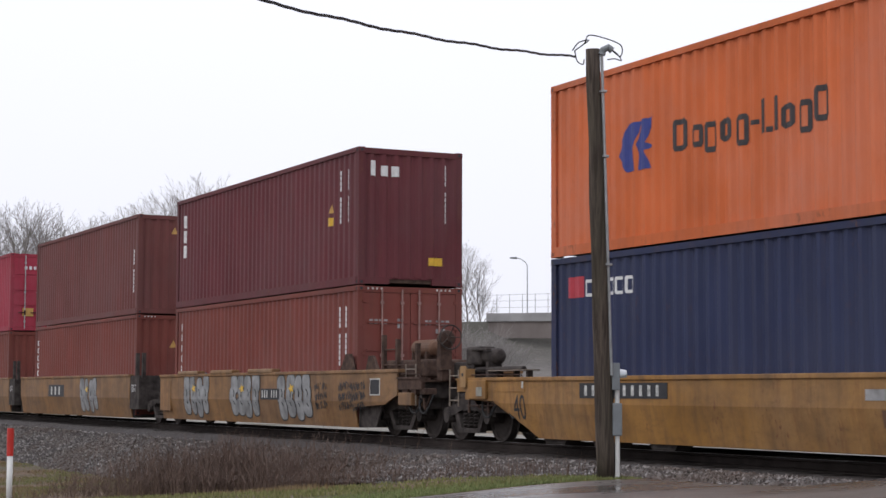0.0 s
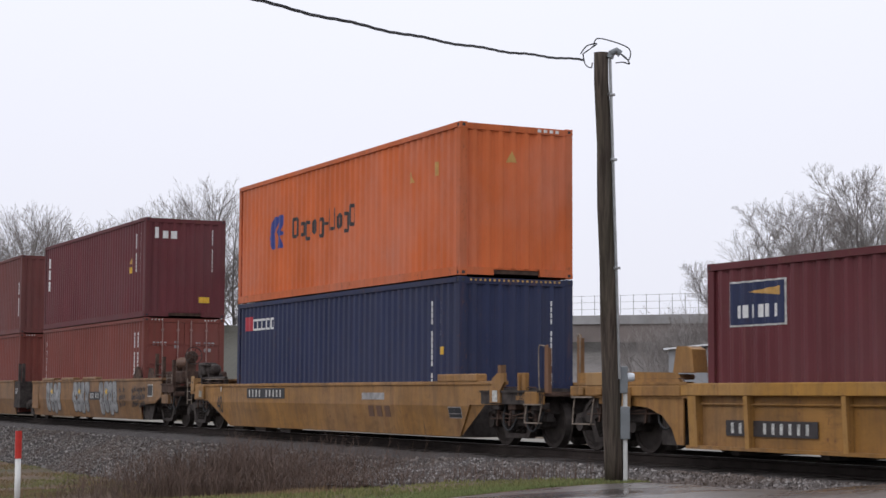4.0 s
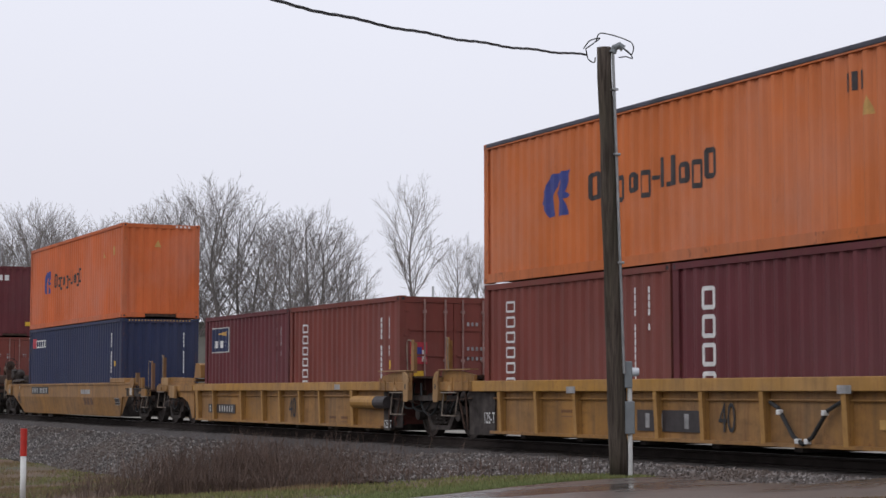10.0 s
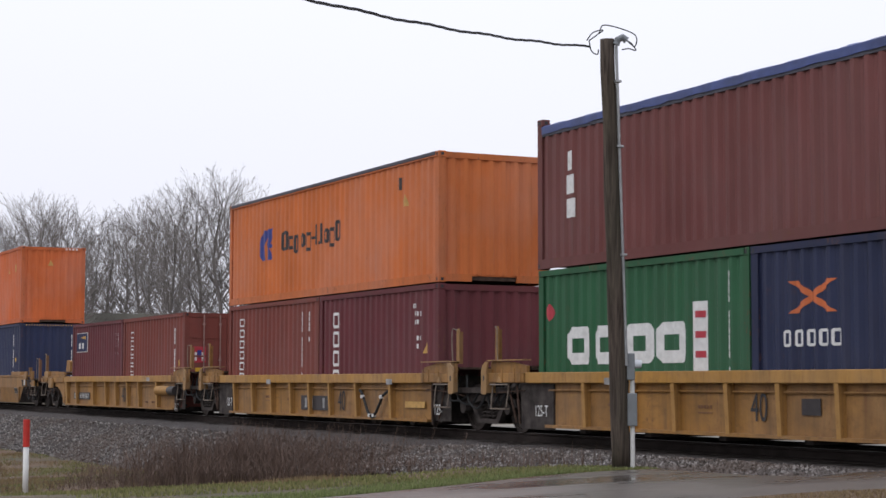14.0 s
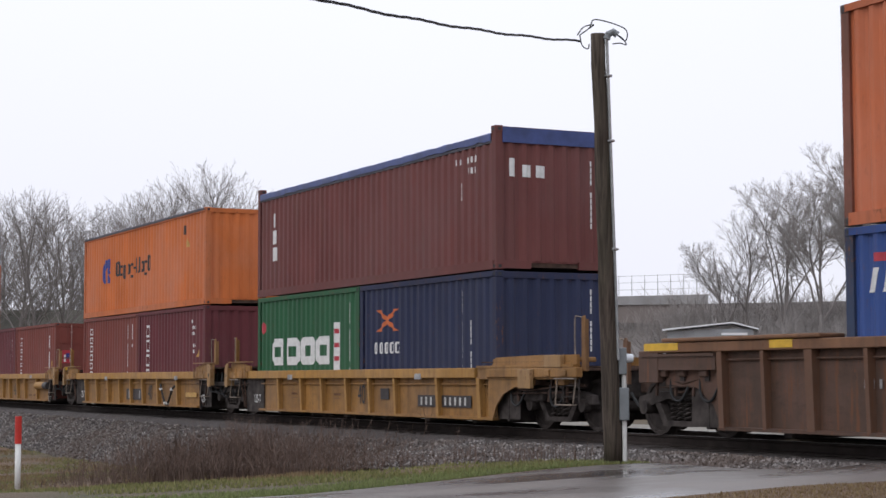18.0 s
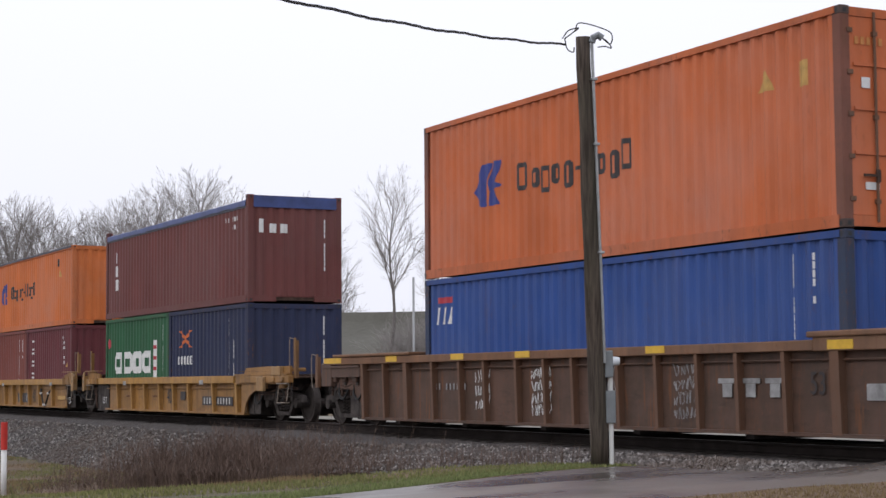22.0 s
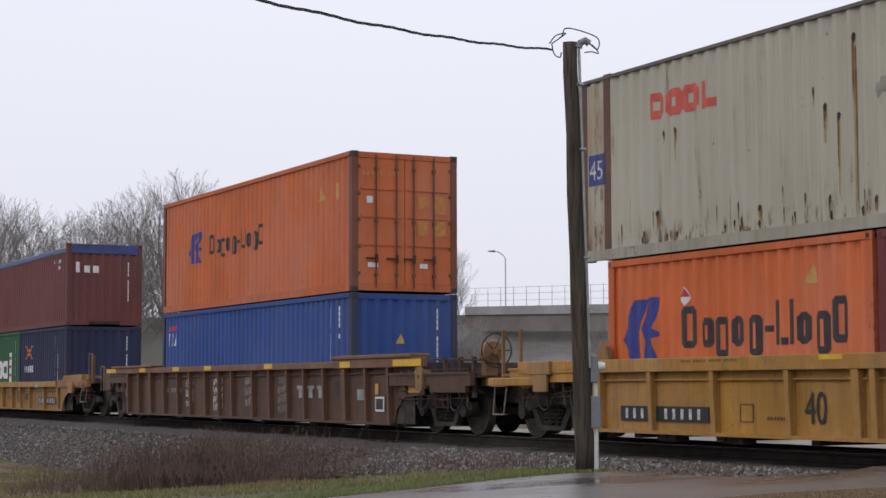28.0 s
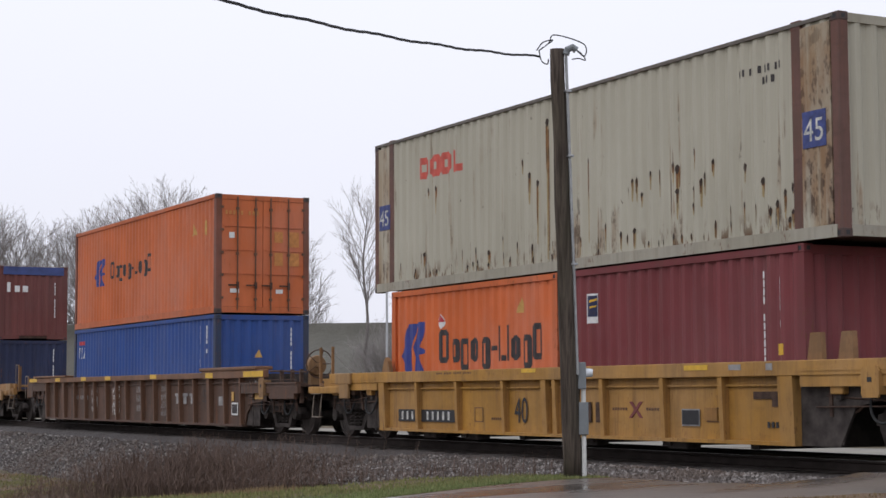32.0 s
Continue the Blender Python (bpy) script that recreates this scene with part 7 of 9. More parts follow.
    ribs = [(70.3, 0.24), (71.75, 0), (73.3, 0), (74.95, 0), (76.3, 0.14), (76.62, 0.1), (78.0, 0), (79.6, 0), (81.0, 0), (82.4, 0.3)]
    ribbed_sides(ce, 70.15, 82.55, 1.6, 0.46, 0.2, YELLOW_FRESH, YELLOW_FRESH, ribs, sx0=67.9, sx1=86.5)
    number_panel(ce, 70.85, 73.1, 0.68, 0.9, SIDE + 0.12, [4, 5])
    stencil(ce, "40", 75.2, 0.7, 0.42, SIDE + 0.12, BLACK, 0.75)
    bm = bmesh.new()
    for i in range(3):
        box(bm, 76.95 + 0.38 * i, 77.2 + 0.38 * i, SIDE + 0.112, SIDE + 0.12, 0.74, 1.05)
    pieces("word_bar", bm, RUST_STEEL, ce, "red-brown word bars")
    bm = bmesh.new()
    for a, b in ((78.64, 78.92), (78.92, 78.64)):
        slab(bm, [(a - 0.04, 0.82), (a + 0.04, 0.82), (b + 0.04, 1.06), (b - 0.04, 1.06)], SIDE + 0.131 - (0.003 if a < b else 0), SIDE + 0.139)
    pieces("crossed_stroke", bm, WINE, ce, "red-brown crossed stroke")
    plate(ce, 79.96, 80.39, 0.72, 0.96, SIDE + 0.12, GREY_MARK)
    plate(ce, 79.98, 80.37, 0.74, 0.94, SIDE + 0.114, BLACK)
    plate(ce, 80.5, 80.8, 0.8, 0.98, SIDE + 0.12, YELLOW)
    for i in range(5):
        plate(ce, 81.9 + 0.09 * i, 81.95 + 0.09 * i, 0.72, 0.8, SIDE + 0.12, BLACK, "figure_bar", "small dark bar")
    for a, b, c, d, y, paint, label in ((75.65, 76.1, 1.525, 1.588, -0.002, YELLOW_MARK, "orange-yellow paint patch"), (80.2, 80.75, 1.5, 1.57, -0.002, YELLOW_MARK, "orange-yellow paint patch"), (81.23, 81.5, 1.49, 1.565, -0.002, GREY_MARK, "worn pale label"),
                                     (82.04, 82.17, 1.48, 1.57, -0.002, GREY_MARK, "worn pale label"), (81.6, 82.3, 1.1, 1.2, 0.126, RUST_STEEL, "dark soot patch")):
        plate(ce, a, b, c, d, SIDE + y, paint, "patch", label)
    bm = bmesh.new()
    for i in range(22):
        if i % 6 != 4:
            box(bm, 72.62 + 0.06 * i, 72.655 + 0.06 * i, SIDE - 0.003, SIDE + 0.002, 1.53, 1.565)
    pieces("stencil_bar", bm, BROWN_RIB, ce)
    for xa, xb, za, zb in ((73.8, 74.1, 0.7, 0.95), (80.55, 80.85, 0.78, 0.98)):
        bm = bmesh.new()
        for a, b, c, d in ((xa, xb, za, za + 0.014), (xa, xb, zb - 0.014, zb), (xa, xa + 0.014, za + 0.014, zb - 0.014), (xb - 0.014, xb, za + 0.014, zb - 0.014)):
            box(bm, a, b, SIDE + 0.13, SIDE + 0.139, c, d)
        pieces("stencil_outline", bm, BROWN_RIB, ce)
    for xa in (74.4, 78.15, 79.05):
        bm = bmesh.new()
        for i in range(6):
            box(bm, xa + 0.07 * i, xa + 0.04 + 0.07 * i, SIDE + 0.13, SIDE + 0.139, 0.74 if xa < 75 else 0.93, 0.78 if xa < 75 else 0.97)
        pieces("stencil_bar", bm, BROWN_RIB, ce)
    platform(ce, 67.6, 70.1, 1.5, YELLOW_FRESH)
    platform(ce, 82.7, 86.6, 1.5, YELLOW_FRESH)
    bm = bmesh.new()
    soft_box(bm, 68.3, 69.02, SIDE - 0.06, SIDE - 0.002, 1.38, 1.6, 0.014)
    soft_box(bm, 68.5, 68.92, SIDE - 0.06, SIDE - 0.002, 1.1, 1.378, 0.014)
    pieces("drop_pad", bm, PALE_YELLOW, ce, "square yellow drop pad")
    bracket(ce, 83.9, 1.12, 1.5, YELLOW_FRESH, 0.4)
    bm = bmesh.new()
    soft_box(bm, 66.95, 68.5, SIDE - 0.05, SIDE + 0.2, 1.2, 1.34, 0.02)
    part("walkway", bm, YELLOW_FRESH, ce)
    step_frame(ce, 67.1, 0.72, 1.2, 0.4)
    bm = bmesh.new()
    for x in (67.15, 67.75):
        box(bm, x + 0.03, x + 0.075, -1.3, -1.25, 1.3, 2.15)
    box(bm, 67.17, 67.83, -1.3, -1.26, 1.36, 1.41)
    pieces("stanchion", bm, YELLOW_DULL, ce)
    for x in (82.75, 83.35):
        bm = bmesh.new()
        slab(bm, [(x, 1.55), (x + 0.3, 1.55), (x + 0.28, 1.95), (x + 0.08, 1.95)], -1.3, -1.22)
        part("guide_horn", bm, YELLOW_DULL, ce)
    bm = bmesh.new()
    soft_box(bm, 84.3, 85.6, -1.2, -0.4, 1.5, 2.0, 0.08)
    part("brake_gear", bm, AMBER_MARK, ce)
    plate(ce, 82.0, 82.26, 1.0, 1.12, SIDE + 0.125, RUST_STEEL)
    truck(ce, 68.4, 1.7)
    truck(ce, 84.9, 1.8)
    coupler(ce, 67.6, 66.75)
    bm = bmesh.new()
    slab(bm, [(70.32, 1.55), (70.7, 1.55), (70.62, 1.8), (70.5, 1.88), (70.44, 1.8)], SIDE + 0.01, SIDE + 0.09)
    part("guide_horn", bm, YELLOW_DULL, ce)
    # black sheets added in place of the dark void below the sill's end
    for s in (-1, 1):
        bm = bmesh.new()
        y0, y1 = (SIDE + 0.16, SIDE + 0.2) if s < 0 else (-SIDE - 0.2, -SIDE - 0.16)
        slab(bm, [(82.55, 0.5), (83.3, 0.5), (83.6, 1.0), (84.2, 1.12), (84.2, 1.35), (82.55, 1.35)], y0, y1)
        part("end_plate", bm, BLACK_STEEL, ce)
    # track-side hangers under the well
    for x in (71.6, 73.2, 77.0, 79.4):
        bm = bmesh.new()
        soft_box(bm, x, x + 0.5, SIDE + 0.25, SIDE + 0.5, 0.38, 0.5, 0.03)
        part("well_foot", bm, BLACK_STEEL, ce)


# ---- ground, track, road ----
def ease(a, b, x):
    k = max(0.0, min(1.0, (x - a) / (b - a)))
    return k * k * (3 - 2 * k)


def bed(y, x=-60.0):
    """The shaped ballast bed across the track; its shoulder is wide and flat near the road."""
    return 0.14 - max(0.0, abs(y - YC) - 1.75) / (2.3 + 20 * ease(20, 30, x + 50))


def land(x, y):
    """Height of the ground, without the ballast."""
    road = 0.15 * ease(5, 11.5, y) + 0.14 * ease(11.5, 13.4, y)
    drop = 0.58 * ease(18.2, 27, -x) + 0.45 * ease(27, 42, -x)
    if y < YC:
        z = road - drop - (0.14 * ease(11.5, 13.4, y) + 0.26 * ease(11.7, 12.3, y)) * (1 - ease(33.6, 35.0, x + 50))
    else:
        z = (0.29 - drop * 0.3) - (0.75 - 0.2 * ease(18.2, 27, -x)) * ease(17.2, 21, y)
    wave = 0.05 * noise.noise((x * 0.35, y * 0.35, 0)) + 0.03 * noise.noise((x * 1.3, y * 1.3, 4))
    if x < -19.5 or y > 21:
        z += wave
    return z


def ground_sheet():
    xs = [-2500, -1200, -600, -350, -220, -150, -120] + [-100 + 2.5 * i for i in range(12)] + [-70 + 0.6 * i for i in range(100)] + [-10 + 2 * i for i in range(11)] + [20, 40, 80, 160, 400, 1200, 2500]
    ys = [-2500, -1000, -300, -100, -50, -25, -12, -6] + [-3 + 0.5 * i for i in range(56)] + [25.5, 27, 30, 34, 38, 44, 50, 58, 70, 90, 120, 170, 260, 500, 1200, 2500]
    bm = bmesh.new()
    rows = [[bm.verts.new((x, y, max(land(x, y), bed(y, x) - 0.08) if abs(y - YC) < 6 else land(x, y))) for y in ys] for x in xs]
    for a, b in zip(rows, rows[1:]):
        for k in range(len(ys) - 1):
            bm.faces.new((a[k], b[k], b[k + 1], a[k + 1]))
    single("ground", bm, SOIL, "wet winter turf with bare brown patches", "ground", kind="structure", smooth=True)
    bm = bmesh.new()
    xs = [-300, -150, -110] + [-90 + 0.3 * i for i in range(255)] + [-10, 0, 20, 120, 300]
    rows = []
    for x in xs:
        row = []
        for i in range(34):
            y = YC - 5.6 + i * 0.3
            z = bed(y, x) + 0.05 * noise.noise((x * 1.1, y * 1.1, 2)) + (0.03 * noise.noise((x * 4, y * 4, 7)) if y < YC - 1.2 else -0.01)
            row.append(bm.verts.new((x, y, z)))
        rows.append(row)
    for a, b in zip(rows, rows[1:]):
        for k in range(33):
            bm.faces.new((a[k], b[k], b[k + 1], a[k + 1]))
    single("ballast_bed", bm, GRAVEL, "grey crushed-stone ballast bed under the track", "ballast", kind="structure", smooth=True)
    # pale yard behind the track
    bm = bmesh.new()
    xs = [-130 + 4 * i for i in range(32)]
    rows = [[bm.verts.new((x, y, land(x, y) + 0.03)) for y in (19.5, 21, 22.5, 24, 27, 31, 36)] for x in xs]
    for a, b in zip(rows, rows[1:]):
        for k in range(6):
            bm.faces.new((a[k], b[k], b[k + 1], a[k + 1]))
    single("gravel_yard", bm, PALE_GRAVEL, "pale gravel yard behind the track", "yard", kind="structure")


def ballast_stones():
    rng = random.Random(3)
    verts, faces = [], []
    shape = [(1, 0, 0), (-1, 0, 0), (0, 1, 0), (0, -1, 0), (0, 0, 1), (0, 0, -1)]
    tris = [(0, 2, 4), (2, 1, 4), (1, 3, 4), (3, 0, 4), (2, 0, 5), (1, 2, 5), (3, 1, 5), (0, 3, 5)]
    for _ in range(36000):
        x = -14.8 - 58 * rng.random() ** 1.35
        y = YC - 2.05 - 3.45 * rng.random()
        z = bed(y, x)
        g = land(x, y)
        if z < g - 0.02 or (y < YC - 1.5 - 4.0 * (0.65 + 0.3 * noise.noise((x * 0.5, 1, 1))) and rng.random() < 0.45):
            continue
        r = 0.018 + 0.028 * rng.random() ** 1.5
        rot = Euler((rng.random() * 6, rng.random() * 6, rng.random() * 6)).to_matrix()
        k = len(verts)
        for s in shape:
            v = rot @ (Vector(s) * r * (0.7 + 0.6 * rng.random()))
            verts.append((x + v.x, y + v.y, z + 0.012 + v.z + 0.02))
        faces += [(a + k, b + k, c + k) for a, b, c in tris]
    me = bpy.data.meshes.new("ballast_stones")
    me.from_pydata(verts, [], faces)
    me.materials.append(STONE)
    tagged(new("ballast_stones", me), "loose grey crushed stones on the ballast slope", "stones", kind="stuff")


def track():
    base = thing("railway_track", "worn steel rails on dark creosoted ties", "railway track", (0, YC, 0), kind="structure")
    base["origin"] = (0, YC, 0)
    for s in (-1, 1):
        y = YC + s * 0.753
        prof = [(-0.036, 0.0), (0.036, 0.0), (0.036, -0.03), (0.01, -0.045), (0.01, -0.13), (0.07, -0.15), (0.07, -0.17), (-0.07, -0.17), (-0.07, -0.15), (-0.01, -0.13), (-0.01, -0.045), (-0.036, -0.03)]
        bm = bmesh.new()
        a = [bm.verts.new((-400, y + p, RAIL + q)) for p, q in prof]
        b = [bm.verts.new((300, y + p, RAIL + q)) for p, q in prof]
        for i in range(len(prof)):
            j = (i + 1) % len(prof)
            bm.faces.new((a[i], a[j], b[j], b[i]))
        rail = part("rail", bm, RAIL_STEEL, base)
        bm = bmesh.new()
        box(bm, -400, 300, y - 0.024, y + 0.024, RAIL, RAIL + 0.002)
        part("rail_head", bm, RAIL_HEAD, rail, "bright worn running surface")
    bm = bmesh.new()
    soft_box(bm, -0.11, 0.11, -1.3, 1.3, -0.17, 0.0, 0.015)
    me = finish(bm, "tie", TIE_WOOD)
    rng = random.Random(8)
    for i in range(110):
        ob = new("tie", me)
        ob.parent = base
        ob.location = (-74 + i * 0.53, 0.04 * (rng.random() - 0.5), RAIL - 0.17)
        ob.rotation_euler = (0, 0, 0.03 * (rng.random() - 0.5))


def road():
    left = [(-60, -15.5), (0, -16.2), (6.5, -16.6), (8.5, -17.2), (10.2, -17.9), (11.4, -18.2), (12.2, -17.9), (12.7, -17.0), (13.1, -15.9), (13.6, -15.3), (14.3, -15.2)]
    right = [(-60, -11.5), (0, -12.6), (6.5, -13.2), (9.4, -13.5), (11.3, -13.8), (12.0, -13.6), (12.6, -12.0), (13.2, -9.0), (14.3, -8.0)]
    at = lambda pts, y: float(np.interp(y, [p[0] for p in pts], [p[1] for p in pts]))
    ys = [-60, -40, -20, -8, -2] + [0.5 * i for i in range(29)] + [14.3]
    bm = bmesh.new()
    rows = []
    for y in ys:
        a, b = at(left, y), at(right, y)
        row = []
        for i in range(11):
            x = a + (b - a) * i / 10 + (0.05 * noise.noise((0, y * 3, 0)) if i in (0, 10) else 0)
            row.append(bm.verts.new((x, y, land(x, y) + 0.03 + 0.02 * math.sin(math.pi * i / 10) - (0.05 if i in (0, 10) else 0))))
        rows.append(row)
    for p, q in zip(rows, rows[1:]):
        for k in range(10):
            bm.faces.new((p[k], p[k + 1], q[k + 1], q[k]))
    single("road", bm, ASPHALT, "wet grey asphalt lane leading to the crossing", "road", kind="structure", smooth=True)
    base = thing("crossing_deck", "dark wet panels of a level crossing", "level crossing", (-11.5, YC, 0.3), kind="structure")
    base["origin"] = (-11.5, YC, 0.3)
    for y0, y1 in ((YC - 1.75, YC - 0.86), (YC - 0.62, YC + 0.62), (YC + 0.86, YC + 1.75)):
        for i in range(3):
            bm = bmesh.new()
            soft_box(bm, -15.2 + 2.44 * i, -12.8 + 2.44 * i, y0, y1, 0.12, RAIL - 0.01, 0.02)
            part("panel", bm, ASPHALT, base)


def tuft_field(name, material, label, count, seed, pick, tall, wide, lean=0.35):
    """Grass or stems as thin tapering blades, each of three faces."""
    rng = random.Random(seed)
    verts, faces = [], []
    for _ in range(count):
        p = pick(rng)
        if p is None:
            continue
        x, y, z = p
        h = tall * (0.5 + 0.8 * rng.random())
        a, w = rng.random() * math.tau, wide * (0.6 + 0.8 * rng.random())
        dx, dy = math.cos(a) * w, math.sin(a) * w
        bx, by = lean * h * (rng.random() - 0.5), lean * h * (rng.random() - 0.5)
        k = len(verts)
        verts += [(x - dx, y - dy, z), (x + dx, y + dy, z), (x + bx * 0.4 + dx * 0.7, y + by * 0.4 + dy * 0.7, z + h * 0.55), (x + bx * 0.4 - dx * 0.7, y + by * 0.4 - dy * 0.7, z + h * 0.55), (x + bx, y + by, z + h)]
        faces += [(k, k + 1, k + 2, k + 3), (k + 3, k + 2, k + 4)]
    me = bpy.data.meshes.new(name)
    me.from_pydata(verts, [], faces)
    me.materials.append(material)
    return tagged(new(name, me), label, "grass" if "grass" in name else "weeds", kind="stuff")


def plants():
    edge = lambda y: float(np.interp(y, [0, 6.5, 8.5, 10.2, 11.4, 12.2, 12.7], [-16.2, -16.6, -17.2, -17.9, -18.2, -17.9, -17.0]))

    def verge(rng):
        y = 4.0 + 8.6 * rng.random()
        x = edge(y) - 0.02 - 0.85 * rng.random() ** 1.7
        return x, y, land(x, y) - 0.01

    def meadow(side):
        """Green and straw keep to patches of their own, with bare soil between."""
        def pick(rng):
            x, y = -18 - 46 * rng.random() ** 1.3, 3.0 + 10.0 * rng.random()
            if noise.noise((x * 0.35, y * 0.6, 9)) < -0.5 + 0.7 * rng.random() or bed(y, x) > land(x, y) + 0.02:
                return None
            if side * (noise.noise((x * 0.28, y * 0.7, 21)) + 0.7 * ease(-21.5, -18.5, x)) + 0.12 < 0.45 * (rng.random() - 0.3):
                return None
            return x, y, land(x, y) - 0.01
        return pick

    def island(rng):
        y = 6 + 6.0 * rng.random()
        x = float(np.interp(y, [6, 9.4, 11.3, 12], [-13.2, -13.5, -13.8, -13.6])) + 2.6 * rng.random()
        return x, y, land(x, y) - 0.01

    def fringe(rng):
        y = 12.2 + 1.3 * rng.random()
        x = float(np.interp(y, [12.2, 12.7, 13.1, 13.6], [-17.9, -17.0, -15.9, -15.3])) - 0.03 - 0.4 * rng.random() ** 2
        return x, y, max(land(x, y), bed(y, x) - 0.03)

    def stragglers(rng):
        x = -19.0 - 4.0 * rng.random()
        y = 10.9 + 1.2 * rng.random()
        return x, y, max(land(x, y), bed(y, x)) - 0.01

    tuft_field("verge_grass", VERGE, "short green grass along the road edge", 16000, 1, verge, 0.045, 0.006)
    tuft_field("meadow_grass", GRASS, "thin green grass in the ditch", 150000, 2, meadow(1), 0.05, 0.009)
    tuft_field("dry_grass", STRAW, "dry straw-coloured grass in the ditch", 120000, 3, meadow(-1), 0.08, 0.008)
    tuft_field("island_grass", STRAW, "dry yellow grass beside the road", 14000, 4, island, 0.035, 0.007)
    tuft_field("fringe_grass", VERGE, "ragged green grass between road and ballast", 2600, 7, fringe, 0.06, 0.006)
    weed_thicket()
    tuft_field("weed_stems", WEED, "scattered brown weed stems by the ballast", 260, 6, stragglers, 0.3, 0.004, 0.5)


def weed_thicket():
    """A mound of dead weeds: thin leaning stems with side twigs, tallest in the middle."""
    rng = random.Random(5)
    verts, faces = [], []

    def stem(a, b, w):
        k = len(verts)
        t = rng.random() * math.tau
        d = Vector((math.cos(t), math.sin(t), 0)) * w
        verts.extend([tuple(a - d), tuple(a + d), tuple(b + d * 0.4), tuple(b - d * 0.4)])
        faces.append((k, k + 1, k + 2, k + 3))

    for _ in range(9500):
        u = 1.18 * rng.random()
        x = -20.6 - 6.6 * u + rng.gauss(0, 0.4)
        y = 10.25 - 2.3 * u + rng.gauss(0, 0.85)
        clump = noise.noise((x * 0.9, y * 0.9, 3)) + 0.5 * noise.noise((x * 2.3, y * 2.3, 8))
        rise = math.exp(-((u - 0.68) / (0.24 if u > 0.68 else 0.27)) ** 2) * (0.85 + 0.5 * clump)
        if rng.random() > 0.05 + 0.12 * max(0.0, clump) + 0.9 * rise ** 1.2:
            continue
        h = (0.2 + 0.72 * rise) * (0.5 + 0.6 * rng.random())
        a = Vector((x, y, max(land(x, y), bed(y, x)) - 0.02))
        lean = Vector((rng.gauss(0, 0.16), rng.gauss(0, 0.16), 1)).normalized()
        mid = a + lean * h * 0.5
        top = mid + (lean + Vector((rng.gauss(0, 0.15), rng.gauss(0, 0.15), 0))).normalized() * h * 0.5
        stem(a, mid, 0.0045)
        stem(mid, top, 0.0035)
        for _k in range(4):
            q = a.lerp(top, 0.35 + 0.6 * rng.random())
            stem(q, q + Vector((rng.gauss(0, 0.1), rng.gauss(0, 0.1), 0.06 + 0.14 * rng.random())), 0.003)
    me = bpy.data.meshes.new("weed_thicket")
    me.from_pydata(verts, [], faces)
    me.materials.append(WEED)
    tagged(new("weed_thicket", me), "dense brown thicket of dead weed stems", "weeds", kind="stuff")


